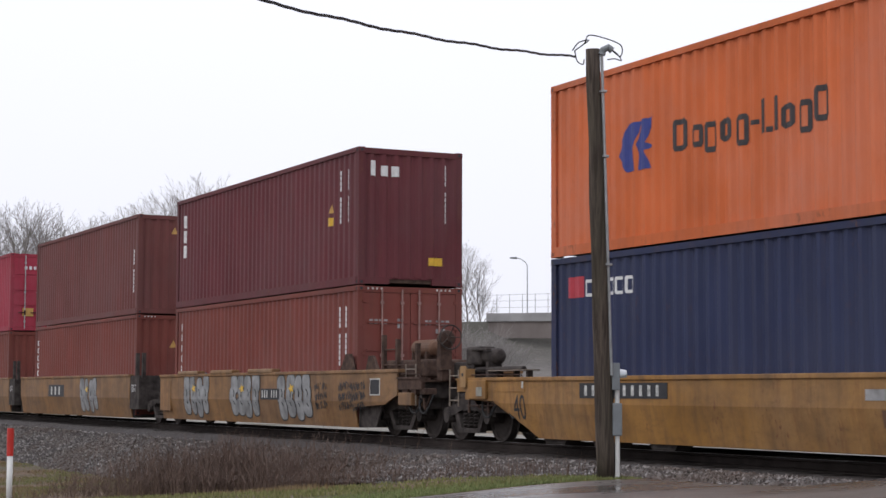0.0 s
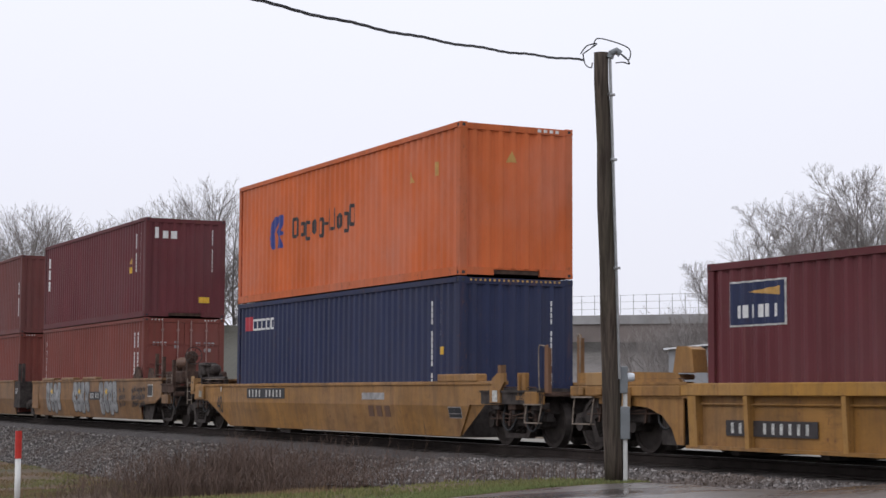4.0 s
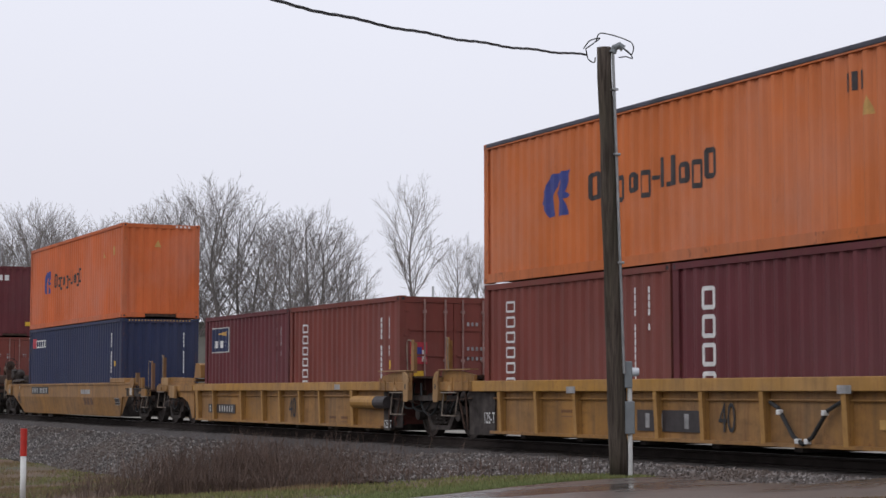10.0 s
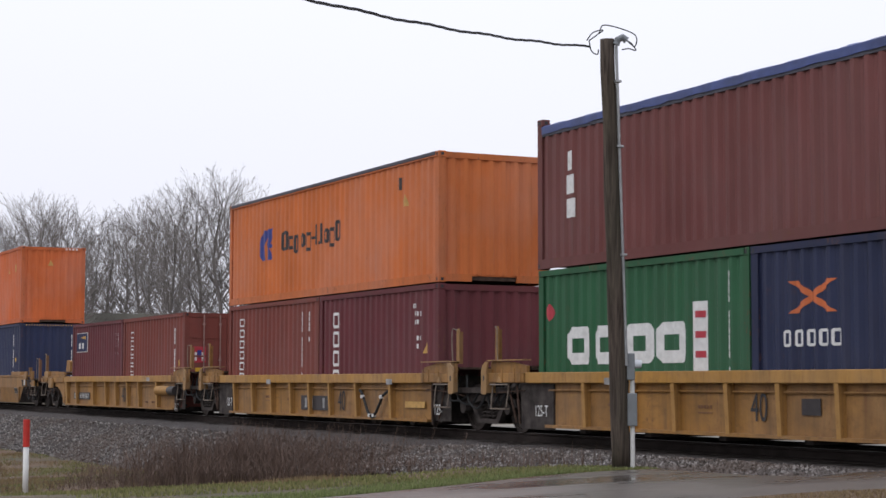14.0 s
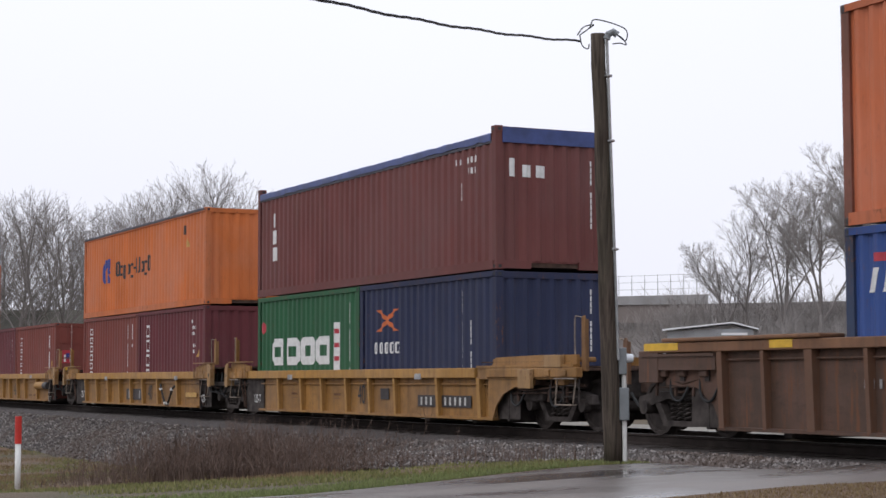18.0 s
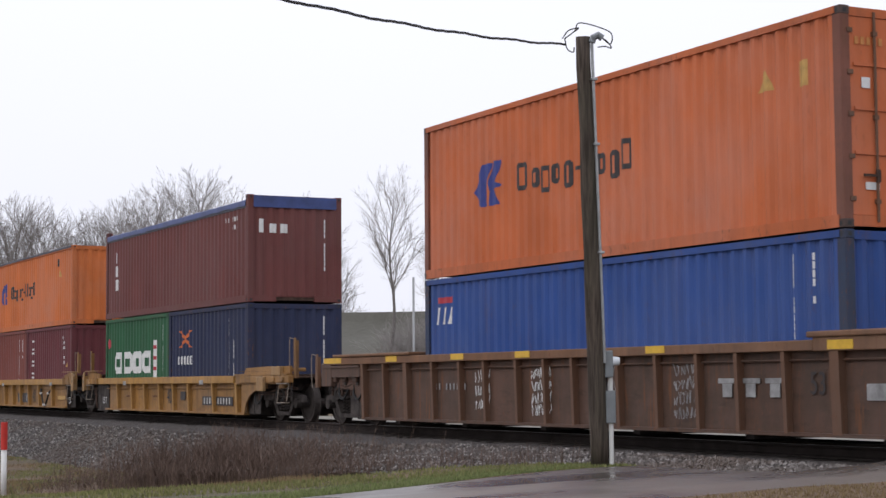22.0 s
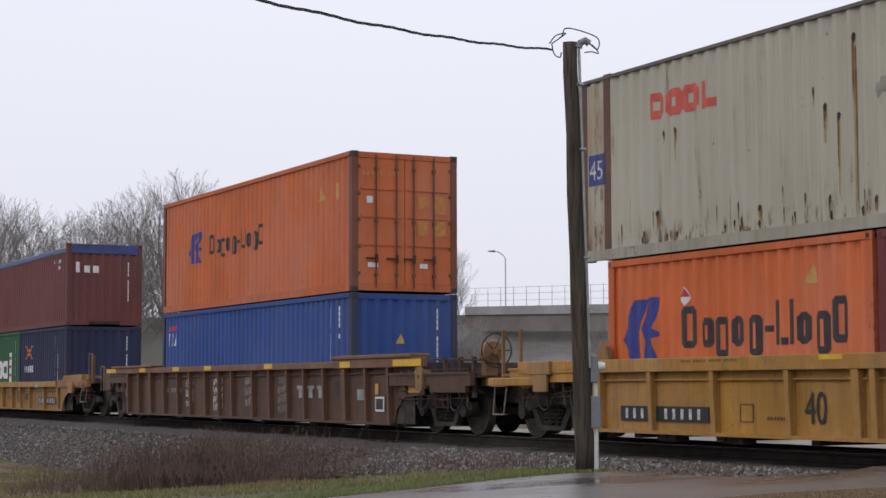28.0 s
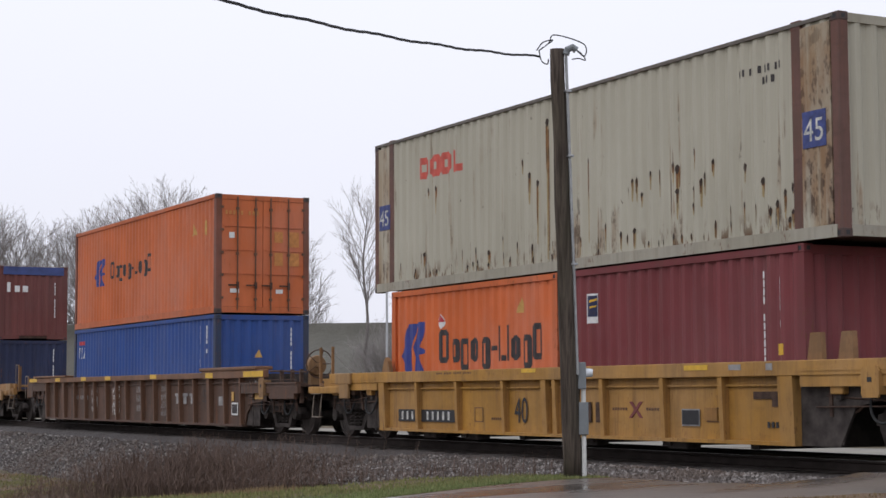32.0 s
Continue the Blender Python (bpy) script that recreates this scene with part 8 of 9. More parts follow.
# ---- pole with its service drop and meter, marker post ----
def utility_pole():
    top, foot = Vector((-18.17, 11.14, 5.42)), Vector((-18.42, 11.46, 0.12))
    p = thing("utility_pole", "weathered wooden service pole with conduit and meter", "utility pole", tuple(foot))
    bm = bmesh.new()
    n = 14
    tube(bm, [foot + (top - foot) * i / n + Vector((0.006 * math.sin(i * 1.3), 0.006 * math.cos(i * 1.7), 0)) for i in range(n + 1)], 0.118, 16, taper=0.088)
    part("shaft", bm, POLE_WOOD, p, smooth=True)
    right = Vector((0.447, 0.894, 0))
    side = lambda k: foot + (top - foot) * k + right * 0.128 + Vector((0.04, -0.05, 0))
    bm = bmesh.new()
    tube(bm, [side(0.245), side(0.6), side(0.985)], 0.019, 8)
    part("conduit", bm, GALV, p)
    bm = bmesh.new()
    h = side(0.985)
    tube(bm, [h, h + Vector((0, 0, 0.06)) + right * 0.02, h + Vector((0, 0, 0.09)) + right * 0.08, h + Vector((0, 0, 0.05)) + right * 0.13], 0.045, 10)
    part("weatherhead", bm, METER_GREY, p)
    for k in (0.5, 0.75, 0.9):
        bm = bmesh.new()
        c = side(k)
        soft_box(bm, c.x - 0.04, c.x + 0.04, c.y - 0.04, c.y + 0.04, c.z - 0.015, c.z + 0.015, 0.006)
        part("conduit_strap", bm, GALV, p)

    def case(name, u0, u1, z0, z1, deep, material, label=""):
        bm = bmesh.new()
        soft_box(bm, u0, u1, -deep / 2, deep / 2, z0, z1, 0.012)
        for v in bm.verts:
            v.co = Vector((foot.x, foot.y, 0)) + right * v.co.x + Vector((-right.y, right.x, 0)) * v.co.y + Vector((0.05, -0.06, v.co.z))
        return part(name, bm, material, p, label)
    case("meter_box", 0.095, 0.195, 1.24, 1.57, 0.12, METER_GREY, "grey meter box")
    case("disconnect_box", 0.1, 0.22, 0.68, 1.08, 0.12, METER_GREY, "grey disconnect box")
    bm = bmesh.new()
    c = Vector((foot.x, foot.y, 1.44)) + right * 0.195 + Vector((0.05, -0.06, 0))
    tube(bm, [c, c + right * 0.06, c + right * 0.085], 0.058, 16, taper=0.045)
    part("meter", bm, METER_GLASS, p, "round glass meter")
    bm = bmesh.new()
    a = Vector((foot.x, foot.y, 0)) + right * 0.165 + Vector((0.05, -0.06, 0))
    tube(bm, [a + Vector((0, 0, 1.24)), a + Vector((0, 0, 1.08))], 0.03, 8)
    part("conduit_nipple", bm, PVC, p)
    bm = bmesh.new()
    tube(bm, [a + Vector((0, 0, 0.68)), a + Vector((0, 0, 0.1))], 0.03, 8)
    part("lower_conduit", bm, PVC, p, "white plastic conduit")
    bm = bmesh.new()
    g = Vector((foot.x, foot.y, 0)) + right * 0.125 + Vector((0.04, -0.05, 0))
    tube(bm, [g + Vector((0, 0, 1.5)), g + right * -0.02 + Vector((0, 0, 1.1)), g + right * 0.0 + Vector((0, 0, 0.8)), g + right * 0.05 + Vector((0, 0, 0.5))], 0.012, 6)
    part("ground_wire", bm, CABLE, p)
    # loops of wire at the head
    tip = top + right * -0.17 + Vector((-0.02, -0.05, -0.02))
    head = h + Vector((0, 0, 0.06)) + right * 0.12
    for pts in ([tip, tip + right * 0.12 + Vector((0, 0, 0.09)), top + Vector((0.05, -0.06, 0.16)), head + right * 0.1 + Vector((0, 0, 0.07)), head + right * 0.11 + Vector((0, 0, -0.08)), head],
                [tip + right * -0.03, tip + right * 0.05 + Vector((0, 0, 0.1)), tip + right * 0.17 + Vector((0, 0, 0.13)), top + right * -0.06 + Vector((0, -0.05, 0.06))],
                [tip, tip + right * 0.03 + Vector((0, 0, -0.13)), tip + right * 0.1 + Vector((0, 0, -0.17)), top + right * -0.09 + Vector((0, -0.02, -0.13))],
                [head, head + right * 0.07 + Vector((0, 0, -0.05)), head + right * 0.12 + Vector((0, 0, -0.13)), head + right * 0.04 + Vector((0, 0, -0.11)), head + right * -0.05 + Vector((0, 0, -0.12))]):
        bm = bmesh.new()
        tube(bm, curve_through(pts, 8), 0.008, 5)
        part("wire_loop", bm, CABLE, p)


def curve_through(pts, n):
    """A smooth line through the points."""
    pts = [Vector(q) for q in pts]
    pts = [pts[0] * 2 - pts[1]] + pts + [pts[-1] * 2 - pts[-2]]
    out = []
    for i in range(1, len(pts) - 2):
        a, b, c, d = pts[i - 1:i + 3]
        for k in range(n):
            t = k / n
            out.append(0.5 * (2 * b + (c - a) * t + (2 * a - 5 * b + 4 * c - d) * t * t + (3 * b - a - 3 * c + d) * t ** 3))
    return out + [pts[-2]]


def service_wire():
    a, b = Vector((-18.28, 10.95, 5.33)), Vector((-9.6, 1.2, 3.92))
    bm = bmesh.new()
    for s in range(3):
        pts = []
        for i in range(181):
            k = i / 180
            c = a.lerp(b, k) + Vector((0, 0, -0.17 * 4 * k * (1 - k)))
            w = k * 84 + s * math.tau / 3
            pts.append(c + Vector((0.008 * math.cos(w), -0.005 * math.cos(w), 0.009 * math.sin(w) + 0.007 * math.sin(k * 52))))
        tube(bm, pts, 0.0068, 5)
    single("service_wire", bm, CABLE, "black twisted service cable sagging from the pole", "cable", tuple(a))


def marker_post():
    x, y = -27.6, 6.25
    z = land(x, y)
    p = thing("marker_post", "slim white marker post with a red cap", "marker post", (x, y, z - 0.1))
    bm = bmesh.new()
    tube(bm, [(x, y, z - 0.1), (x, y, z + 0.78)], 0.045, 12)
    part("post", bm, PVC, p, smooth=True)
    bm = bmesh.new()
    tube(bm, [(x, y, z + 0.78), (x, y, z + 1.18), (x, y, z + 1.21)], 0.052, 12)
    part("cap", bm, RED_PAINT, p, "red cap")


# ---- bare trees ----
def grow_tree(kind, seed):
    """Trunk and crown of a bare tree, to be scaled to 1 m: lists of tapering limbs."""
    rng = random.Random(seed)
    limbs, twigs = [], []

    def limb(p, d, length, r, level, up):
        n = 6 if level < 2 else 3
        pts, q, v = [p], p, d.normalized()
        for i in range(n):
            bend = 0.04 if kind == "tall" else 0.13
            v = (v + Vector((rng.gauss(0, bend), rng.gauss(0, bend), rng.gauss(0, bend * 0.6) + up))).normalized()
            q = q + v * (length / n)
            pts.append(q)
        (limbs if level < 1 else twigs).append((pts, r, r * (0.4 if level < 2 else 0.35), 4 if level == 1 else 3))
        if level >= 4:
            return
        kids = ({1: 7, 2: 4, 3: 2} if kind == "tall" else {1: 9, 2: 7, 3: 3} if kind == "bush" else {1: 9, 2: 6, 3: 3})[level]
        if kind == "tall":
            kids = max(2, round(kids * min(1.0, length / (0.22, 0.11, 0.06)[level - 1])))
        for k in range(kids):
            t = 0.2 + 0.78 * (k + rng.random()) / kids
            i = min(n - 1, int(t * n))
            base = pts[i].lerp(pts[i + 1], min(1.0, t * n - i))
            axis = (pts[i + 1] - pts[i]).normalized()
            side = axis.orthogonal().normalized()
            side.rotate(Matrix.Rotation(rng.random() * math.tau, 3, axis))
            a = (0.35 + 0.4 * rng.random()) if kind == "tall" else (0.4 + 0.35 * rng.random())
            limb(base, axis * math.cos(a) + side * math.sin(a), length * (0.6 - 0.25 * t) * (0.75 + 0.5 * rng.random()), max(r * 0.45, 0.00058 if kind == "tall" else 0.0013 if kind == "bush" else 0.0005), level + 1, up)

    if kind == "tall":
        px, py = rng.random() * 6, rng.random() * 6
        pts = [Vector((0.014 * math.sin(px + i * 0.7), 0.014 * math.sin(py + i * 0.6), 0.86 * i / 14)) for i in range(15)]
        limbs.append((pts, 0.0125, 0.0016, 8))
        for k in range(22):
            t = 0.3 + 0.67 * (k + 0.6 * rng.random()) / 22
            i = min(13, int(t * 14))
            p = pts[i].lerp(pts[i + 1], t * 14 - i)
            a = k * 2.4 + rng.random()
            oval = math.sqrt(max(0.02, 1 - ((t - 0.5) / 0.52) ** 2))
            d = Vector((math.cos(a), math.sin(a), 0.75 + 0.7 * t))
            limb(p, d, (0.05 + 0.24 * oval) * (0.85 + 0.3 * rng.random()), 0.0048 * (1.25 - t), 1, 0.06)
    elif kind == "bush":
        for k in range(46):
            a, r = rng.random() * math.tau, 0.42 * math.sqrt(rng.random())
            foot = Vector((r * math.cos(a), r * math.sin(a), 0))
            d = Vector((math.cos(a) * r * 1.1 + rng.gauss(0, 0.12), math.sin(a) * r * 1.1 + rng.gauss(0, 0.12), 1))
            limb(foot, d, (0.95 - 0.7 * r) * (0.55 + 0.45 * rng.random()), 0.006, 2, 0.02)
        limbs.append(([Vector((0, 0, 0)), Vector((0.02, 0, 0.3)), Vector((0, 0.03, 0.62))], 0.011, 0.004, 6))
    else:
        stem = [Vector((0.01 * math.sin(seed + i), 0.01 * math.cos(seed + i * 0.8), 0.3 * i / 6)) for i in range(7)]
        limbs.append((stem, 0.0125, 0.010, 10))
        for k in range(5):
            a = k * math.tau / 5 + rng.random()
            pts = [stem[6 - k % 3]]
            out = Vector((math.cos(a), math.sin(a), 0))
            q, v = pts[0], (out + Vector((0, 0, 1.5 + 2.2 * rng.random()))).normalized()
            for i in range(12):
                v = (v + out * (0.1 if 2 < i < 8 else -0.05) + Vector((rng.gauss(0, 0.1), rng.gauss(0, 0.1), 0.03 + rng.gauss(0, 0.06)))).normalized()
                q = q + v * 0.062
                pts.append(q)
            limbs.append((pts, 0.0068, 0.0013, 7))
            for j in range(9):
                t = 0.2 + 0.78 * (j + rng.random()) / 9
                i = min(11, int(t * 12))
                p = pts[i].lerp(pts[i + 1], t * 12 - i)
                b = rng.random() * math.tau
                dd = (pts[i + 1] - pts[i]).normalized() + Vector((math.cos(b), math.sin(b), 0.1)) * 0.75
                limb(p, dd, 0.27 * (1.1 - 0.5 * t) * (0.7 + 0.6 * rng.random()), 0.0036 * (1.2 - 0.8 * t), 1, 0.05)
    tallest = max(p.z for pts, *_ in limbs + twigs for p in pts)
    limbs = [([p / tallest for p in pts], a, b, k) for pts, a, b, k in limbs]
    twigs = [([p / tallest for p in pts], a, b, k) for pts, a, b, k in twigs]

    def mesh(items, name, material):
        verts, faces = [], []
        for pts, r0, r1, sides in items:
            n = len(pts)
            for i, p in enumerate(pts):
                d = (pts[min(i + 1, n - 1)] - pts[max(i - 1, 0)]).normalized()
                a = d.orthogonal().normalized()
                b = d.cross(a)
                rr = r0 + (r1 - r0) * i / (n - 1)
                for s in range(sides):
                    v = p + (a * math.cos(s * math.tau / sides) + b * math.sin(s * math.tau / sides)) * rr
                    verts.append(tuple(v))
            k = len(verts) - n * sides
            for i in range(n - 1):
                for s in range(sides):
                    faces.append((k + i * sides + s, k + i * sides + (s + 1) % sides, k + (i + 1) * sides + (s + 1) % sides, k + (i + 1) * sides + s))
        me = bpy.data.meshes.new(name)
        me.from_pydata(verts, [], faces)
        me.materials.append(material)
        return me
    pale = kind != "tall"
    return mesh(limbs, "trunk", BARK_HAZED if pale else BARK), mesh(twigs, "crown", TWIG_HAZED if pale else TWIG)


def at_bearing(deg, dist):
    return -dist * math.sin(radians(deg)), dist * math.cos(radians(deg))


def woods():
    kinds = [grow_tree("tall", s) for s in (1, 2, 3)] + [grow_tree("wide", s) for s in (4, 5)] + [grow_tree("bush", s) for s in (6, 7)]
    rng = random.Random(12)

    def plant(deg, dist, el, k, z=None, label="", slim=1.0):
        x, y = at_bearing(deg, dist)
        base = z if z is not None else -0.6
        height = EYE + dist * math.tan(radians(el - (0.2 if k < 3 else 0.4))) - base
        t = thing("bush" if k > 4 else "tree", label or ("tall slender bare tree with upright branches" if k < 3 else "spreading bare tree with a forked trunk"), "bush" if k > 4 else "tree", (x, y, base), "bushes on the slope" if k > 4 else "bare trees behind the track")
        for me, name in zip(kinds[k], ("trunk", "crown")):
            ob = new(name, me)
            ob.parent = t
        t.scale = (height * slim, height * slim, height)
        t.rotation_euler = (0, 0, rng.random() * 6.28)

    # the wood at the end of the line
    for i in range(21):
        deg = 80.5 - 0.42 * i + 0.25 * rng.random()
        plant(deg, 150 + 40 * rng.random(), 5.9 + 0.45 * math.sin(deg * 1.9) + 0.3 * rng.random(), i % 3)
    for deg, el in ((72.7, 6.7), (71.9, 7.15), (71.25, 7.5), (70.5, 7.0), (69.9, 6.2)):
        plant(deg, 135 + 15 * rng.random(), el, int(rng.random() * 3))
    for deg, el in ((69.3, 6.1), (68.8, 6.3), (68.3, 6.5), (67.8, 6.35), (67.3, 5.7), (66.9, 4.7)):
        plant(deg, 125 + 12 * rng.random(), el, int(rng.random() * 3))
    plant(64.85, 105, 7.5, 1, 3.0, slim=0.78)
    plant(63.35, 108, 5.45, 0, 3.2, slim=0.85)
    plant(62.65, 112, 5.2, 2, 3.4, slim=0.85)
    plant(62.25, 110, 4.8, 0, 3.4, slim=0.85)
    # scrub along the top of the slope
    for i in range(5):
        deg = 61.7 + 0.6 * i + 0.3 * rng.random()
        plant(deg, bridge_line(deg) - 6 - 3 * rng.random(), 2.6 + 0.5 * rng.random(), 5 + i % 2, 1.8, "dense low bare brush on the slope")
    # the group on the slope by the bridge
    for deg, dist, el, k, z in ((54.4, 86, 5.2, 3, 2.4), (53.7, 84, 5.9, 0, 2.2), (52.6, 82, 6.9, 4, 2.0), (51.4, 78, 7.3, 3, 2.0), (50.3, 77, 8.0, 4, 2.0), (49.2, 80, 7.6, 3, 2.0), (48.3, 76, 7.4, 4, 2.0), (47.2, 78, 6.8, 3, 2.0)):
        plant(deg, dist, el, k, z)
    for i in range(34):
        deg = 56.4 - 0.32 * i + 0.2 * rng.random()
        near = i % 2
        plant(deg, (74 if near else 84) + 6 * rng.random(), (2.5 if near else 3.5) + 0.7 * rng.random() - (0.5 if deg > 55.4 else 0), 5 + (i // 2) % 2, 0.6 if near else 2.0, "dense brown bare brush on the slope")


# ---- road bridge, embankment, lamp, shed, parked vehicles ----
def bridge_line(deg):
    """Distance of the raised road at a bearing."""
    a, b = Vector(at_bearing(80, 190)), Vector(at_bearing(40, 78))
    d = Vector((-math.sin(radians(deg)), math.cos(radians(deg))))
    e = b - a
    k = (a.x * e.y - a.y * e.x) / (d.x * e.y - d.y * e.x)
    return k


def raised_road():
    bear = [82 - 1.0 * i for i in range(46)]
    top = lambda deg: EYE + bridge_line(deg) * math.tan(radians(2.45 + 0.012 * (66 - deg)))
    bm = bmesh.new()
    rows = []
    for deg in bear:
        d, z = bridge_line(deg), top(deg)
        row = []
        span = ease(-61.4, -60.7, -deg) * (1 - ease(-56.5, -55.0, -deg))       # under the bridge the slope falls back
        for off, h in ((-14, -0.7), (-10, z * 0.28), (-5, z * (0.64 - 0.2 * span)), (-0.6 + 2.6 * span, z - 0.9 - 0.7 * span), (-0.6 + 2.6 * span, z - 0.35 - 0.5 * span), (12, z - 0.35)):
            x, y = at_bearing(deg, d + off)
            row.append(bm.verts.new((x, y, h + (0.15 * noise.noise((x * 0.2, y * 0.2, 1)) if off < -1 else 0))))
        rows.append(row)
    for a, b in zip(rows, rows[1:]):
        for k in range(5):
            bm.faces.new((a[k], b[k], b[k + 1], a[k + 1]))
    single("embankment", bm, SLOPE_TURF, "dull brown-green embankment of a raised road", "embankment", kind="structure", smooth=True)
    bridge = thing("bridge_parapet", "grey concrete parapet of the raised road", "bridge", (*at_bearing(58, bridge_line(58)), 0.0), kind="structure")
    for name, material, h0, h1, out in (("parapet", CONCRETE, -0.35, 0.15, 0.7), ("girder", DECK_GREY, -1.35, -0.35, 0.5)):
        bm = bmesh.new()
        rows = []
        for deg in bear[20:28]:
            d, z = bridge_line(deg), top(deg)
            rows.append([bm.verts.new((*at_bearing(deg, d - out + q), z + h)) for q, h in ((0, h0), (0, h1), (0.3, h1), (0.3, h0))])
        for a, b in zip(rows, rows[1:]):
            for k in range(4):
                bm.faces.new((a[k], b[k], b[(k + 1) % 4], a[(k + 1) % 4]))
        part(name, bm, material, bridge)
    for i in range(19):
        deg = 62.5 - 0.42 * i
        d, z = bridge_line(deg), top(deg)
        x, y = at_bearing(deg, d - 0.55)
        bm = bmesh.new()
        tube(bm, [(x, y, z + 0.1), (x, y, z + 1.05), (*at_bearing(deg, d - 0.7), z + 1.3)], 0.022, 5)
        part("fence_post", bm, FENCE_GREY, bridge)
    for h in (0.5, 0.9, 1.27):
        bm = bmesh.new()
        tube(bm, [(*at_bearing(62.5 - 0.84 * i, bridge_line(62.5 - 0.84 * i) - 0.6), top(62.5 - 0.84 * i) + h) for i in range(10)], 0.011, 4)
        part("fence_rail", bm, FENCE_GREY, bridge)


def street_lamp():
    for deg, dist, el in ((60.66, 135, 4.42),):
        x, y = at_bearing(deg, dist)
        top = EYE + dist * math.tan(radians(el))
        p = thing("street_lamp", "tall grey street lamp with a curved arm", "street lamp", (x, y, 3.0))
        bm = bmesh.new()
        tube(bm, [(x, y, 3.0), (x, y, top - 0.6)], 0.065, 8, taper=0.045)
        part("mast", bm, FENCE_GREY, p)
        left = Vector((-math.cos(radians(deg)), -math.sin(radians(deg)), 0))
        c = Vector((x, y, top - 0.6))
        bm = bmesh.new()
        tube(bm, [c, c + Vector((0, 0, 0.25)) + left * 0.15, c + Vector((0, 0, 0.5)) + left * 0.5, c + Vector((0, 0, 0.58)) + left * 0.8], 0.04, 6)
        part("arm", bm, FENCE_GREY, p)
        bm = bmesh.new()
        e = c + Vector((0, 0, 0.58)) + left * 0.8
        tube(bm, [e, e + left * 0.3, e + left * 0.55], 0.09, 8, taper=0.05)
        part("lamp_head", bm, METER_GREY, p)
    x, y = at_bearing(64.15, 100)
    bm = bmesh.new()
    tube(bm, [(x, y, 2.5), (x, y, 7.2)], 0.07, 6)
    single("mast", bm, FENCE_GREY, "thin grey metal mast behind the track", "mast", (x, y, 2.5))


def shed():
    deg, dist = 54.95, 74
    x, y = at_bearing(deg, dist)
    z = land(x, y)
    s = thing("shed", "small grey metal shed with a white roof edge", "shed", (x, y, z))
    turn = Matrix.Rotation(radians(deg), 3, "Z")
    put = lambda bm: [setattr(v, "co", turn @ v.co + Vector((x, y, z))) for v in bm.verts]
    eave, ridge = 3.14 - z, 3.47 - z
    for name, b, material in (("wall", (-1.75, 0.0, -1.4, -1.32, 0, eave), WALL_GREY), ("wall", (-1.75, 1.75, 1.32, 1.4, 0, eave), WALL_GREY), ("wall", (-1.75, -1.67, -1.32, 1.32, 0, eave), WALL_GREY), ("wall", (1.67, 1.75, -1.32, 1.32, 0, eave), WALL_GREY),
                              ("front", (0.0, 1.75, -1.46, -1.38, 0, eave + 0.05), WALL_GREY), ("door", (0.5, 1.45, -1.5, -1.46, 0, eave - 0.25), WALL_GREY), ("awning", (0.45, 1.5, -1.75, -1.5, eave - 0.22, eave - 0.12), ROOF_WHITE)):
        bm = bmesh.new()
        box(bm, *b)
        put(bm)
        part(name, bm, material, s)
    bm = bmesh.new()
    slab(bm, [(-1.95, eave - 0.02), (0.9, ridge - 0.06), (1.95, eave + 0.0), (1.95, eave + 0.06), (0.9, ridge), (-1.95, eave + 0.05)], -1.7, 1.6)
    put(bm)
    part("roof", bm, ROOF_WHITE, s, "white metal roof")


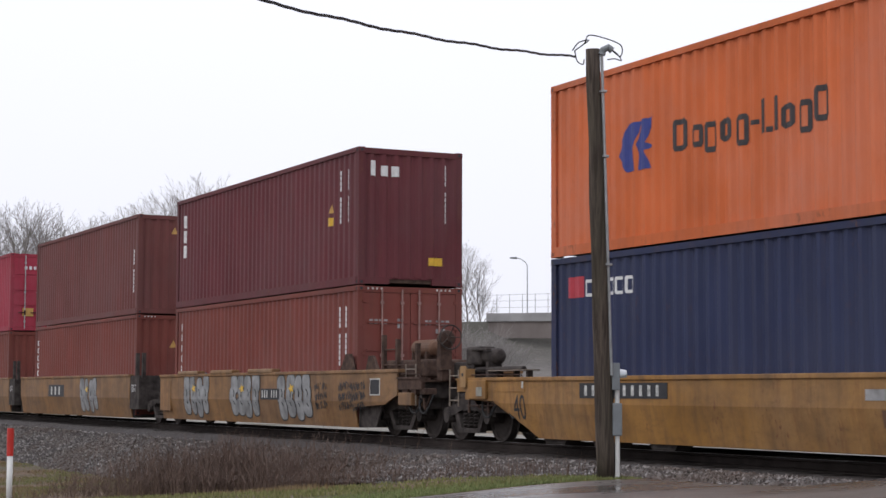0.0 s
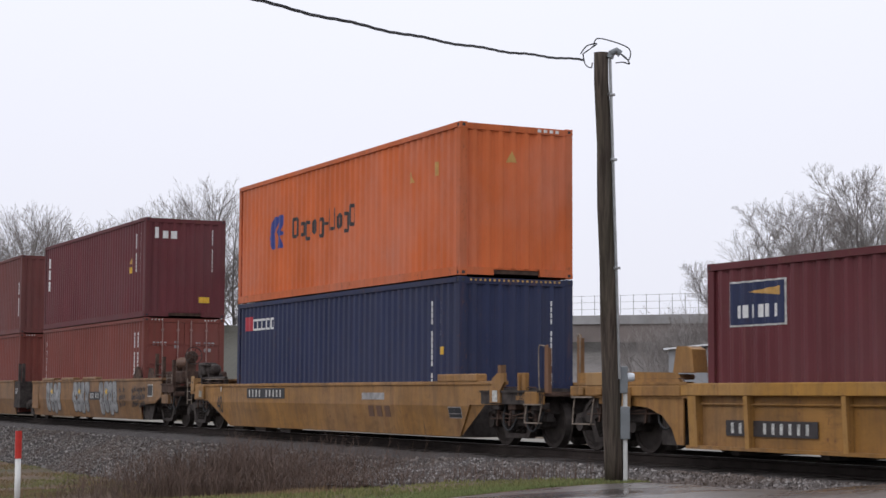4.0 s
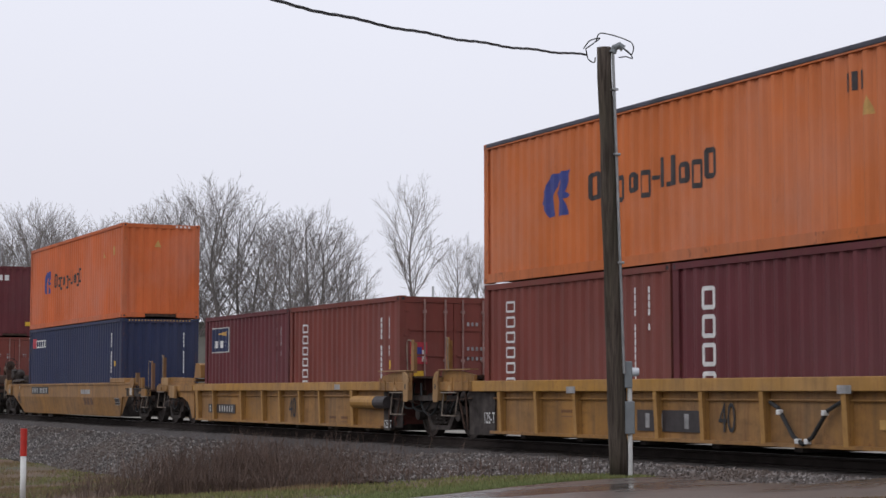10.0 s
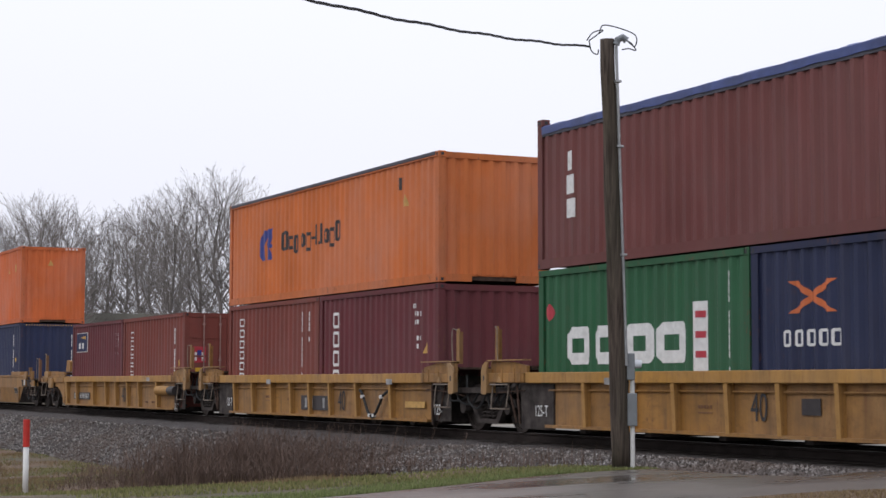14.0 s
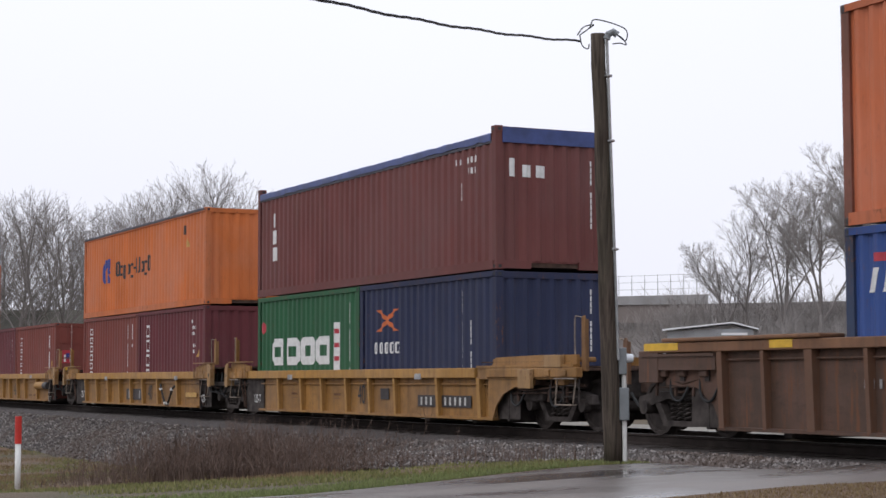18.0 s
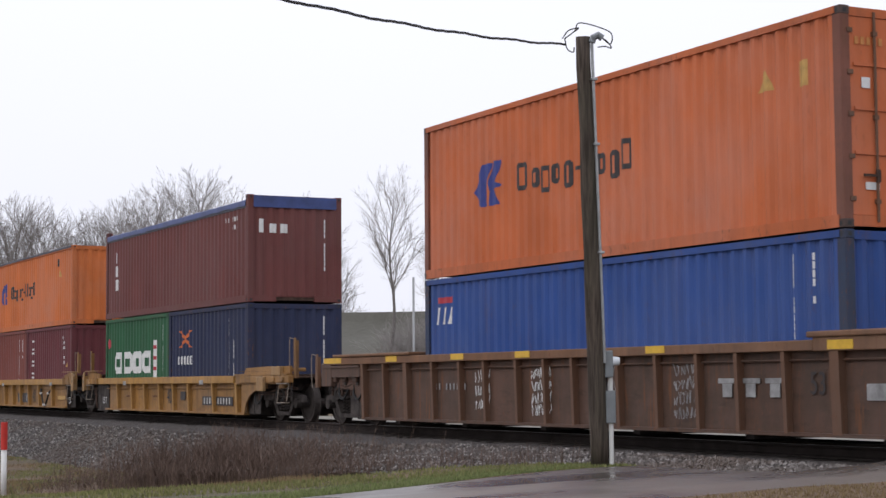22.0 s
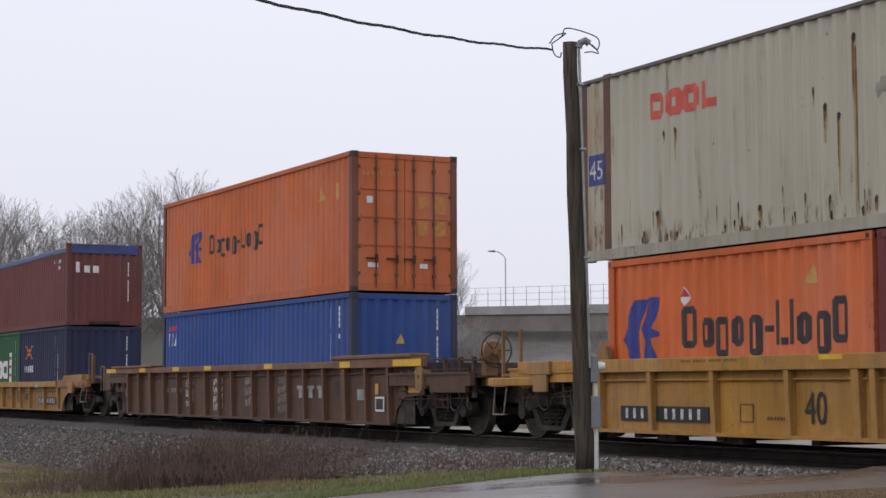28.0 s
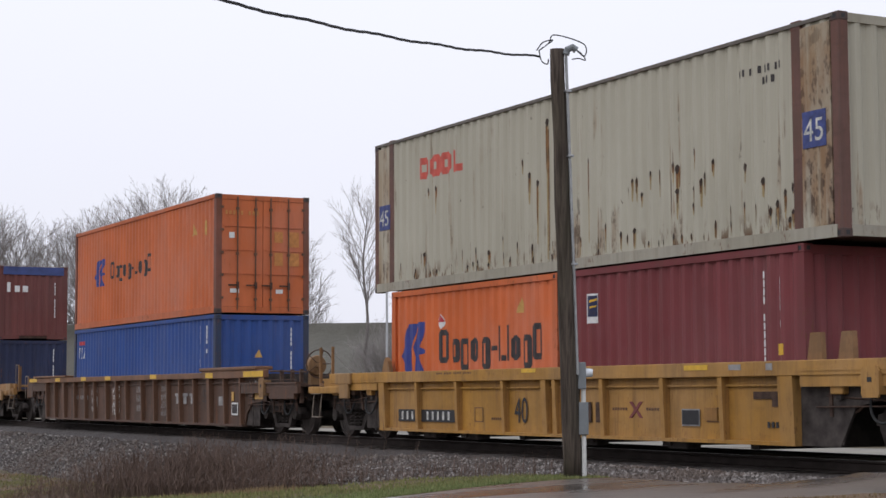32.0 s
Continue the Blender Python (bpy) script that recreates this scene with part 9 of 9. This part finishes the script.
def parked_car(deg, dist, paint, label, name="parked_car", long=4.6, tall=1.55):
    x, y = at_bearing(deg, dist)
    z = land(x, y)
    c = thing(name, label, "van" if tall > 1.8 else "car", (x, y, z), "vehicles parked behind the track")
    turn = Matrix.Rotation(radians(12), 3, "Z")
    put = lambda bm: [setattr(v, "co", turn @ v.co + Vector((x, y, z))) for v in bm.verts]
    h = long / 2
    bm = bmesh.new()
    slab(bm, [(-h, 0.35), (h, 0.35), (h, 0.8), (h - 0.9, 0.95), (h - 1.6, tall), (-h + 0.9, tall), (-h + 0.3, 0.95), (-h, 0.9)], -0.9, 0.9)
    bmesh.ops.bevel(bm, geom=bm.edges[:], offset=0.05, segments=2, affect="EDGES")
    put(bm)
    part("body", bm, paint, c, smooth=False)
    bm = bmesh.new()
    for s in (-0.91, 0.905):
        slab(bm, [(h - 1.1, 0.98), (h - 1.66, tall - 0.08), (0.05, tall - 0.08), (0.05, 0.98)], s, s + 0.006)
        slab(bm, [(-0.05, 0.98), (-0.05, tall - 0.08), (-h + 0.98, tall - 0.08), (-h + 0.5, 0.98)], s, s + 0.006)
    put(bm)
    pieces("window", bm, TINTED, c)
    for wx in (-h + 0.85, h - 0.85):
        for wy in (-0.88, 0.88):
            bm = bmesh.new()
            lathe(bm, [(wy - 0.1, 0.3), (wy - 0.09, 0.33), (wy + 0.09, 0.33), (wy + 0.1, 0.3)], wx, 0.33, 16)
            put(bm)
            part("wheel", bm, RUBBER, c)


# ---- build ----
ground_sheet()
track()
road()
raised_road()
utility_pole()
service_wire()
marker_post()
build_cars()
load_train()
woods()
street_lamp()
shed()
parked_car(51.6, 60, CAR_WHITE, "white car parked behind the track")
parked_car(47.8, 58, ROOF_WHITE, "white van parked behind the track", "parked_van", 5.4, 2.1)
ballast_stones()
plants()


def motions():
    times = range(len(ROLLED))
    for ob, (x, y, z) in ROLLING:
        walk(ob, [(t, pose(x - ROLLED[t], y, z)) for t in times])
    span = np.arange(0, 32.01, 0.1)
    rolled = np.interp(span, np.arange(len(ROLLED)), ROLLED)
    turns, last = [], -9.0
    for t, s in zip(span, rolled):
        if s - last > 0.3 or t >= 32.0:
            turns.append((float(t), -math.degrees(s / WHEEL_R)))
            last = s
    for ob, at in AXLES:
        walk(ob, [(t, Matrix.Translation(at) @ pose(0, 0, 0, 0, a, 0)) for t, a in turns])


motions()
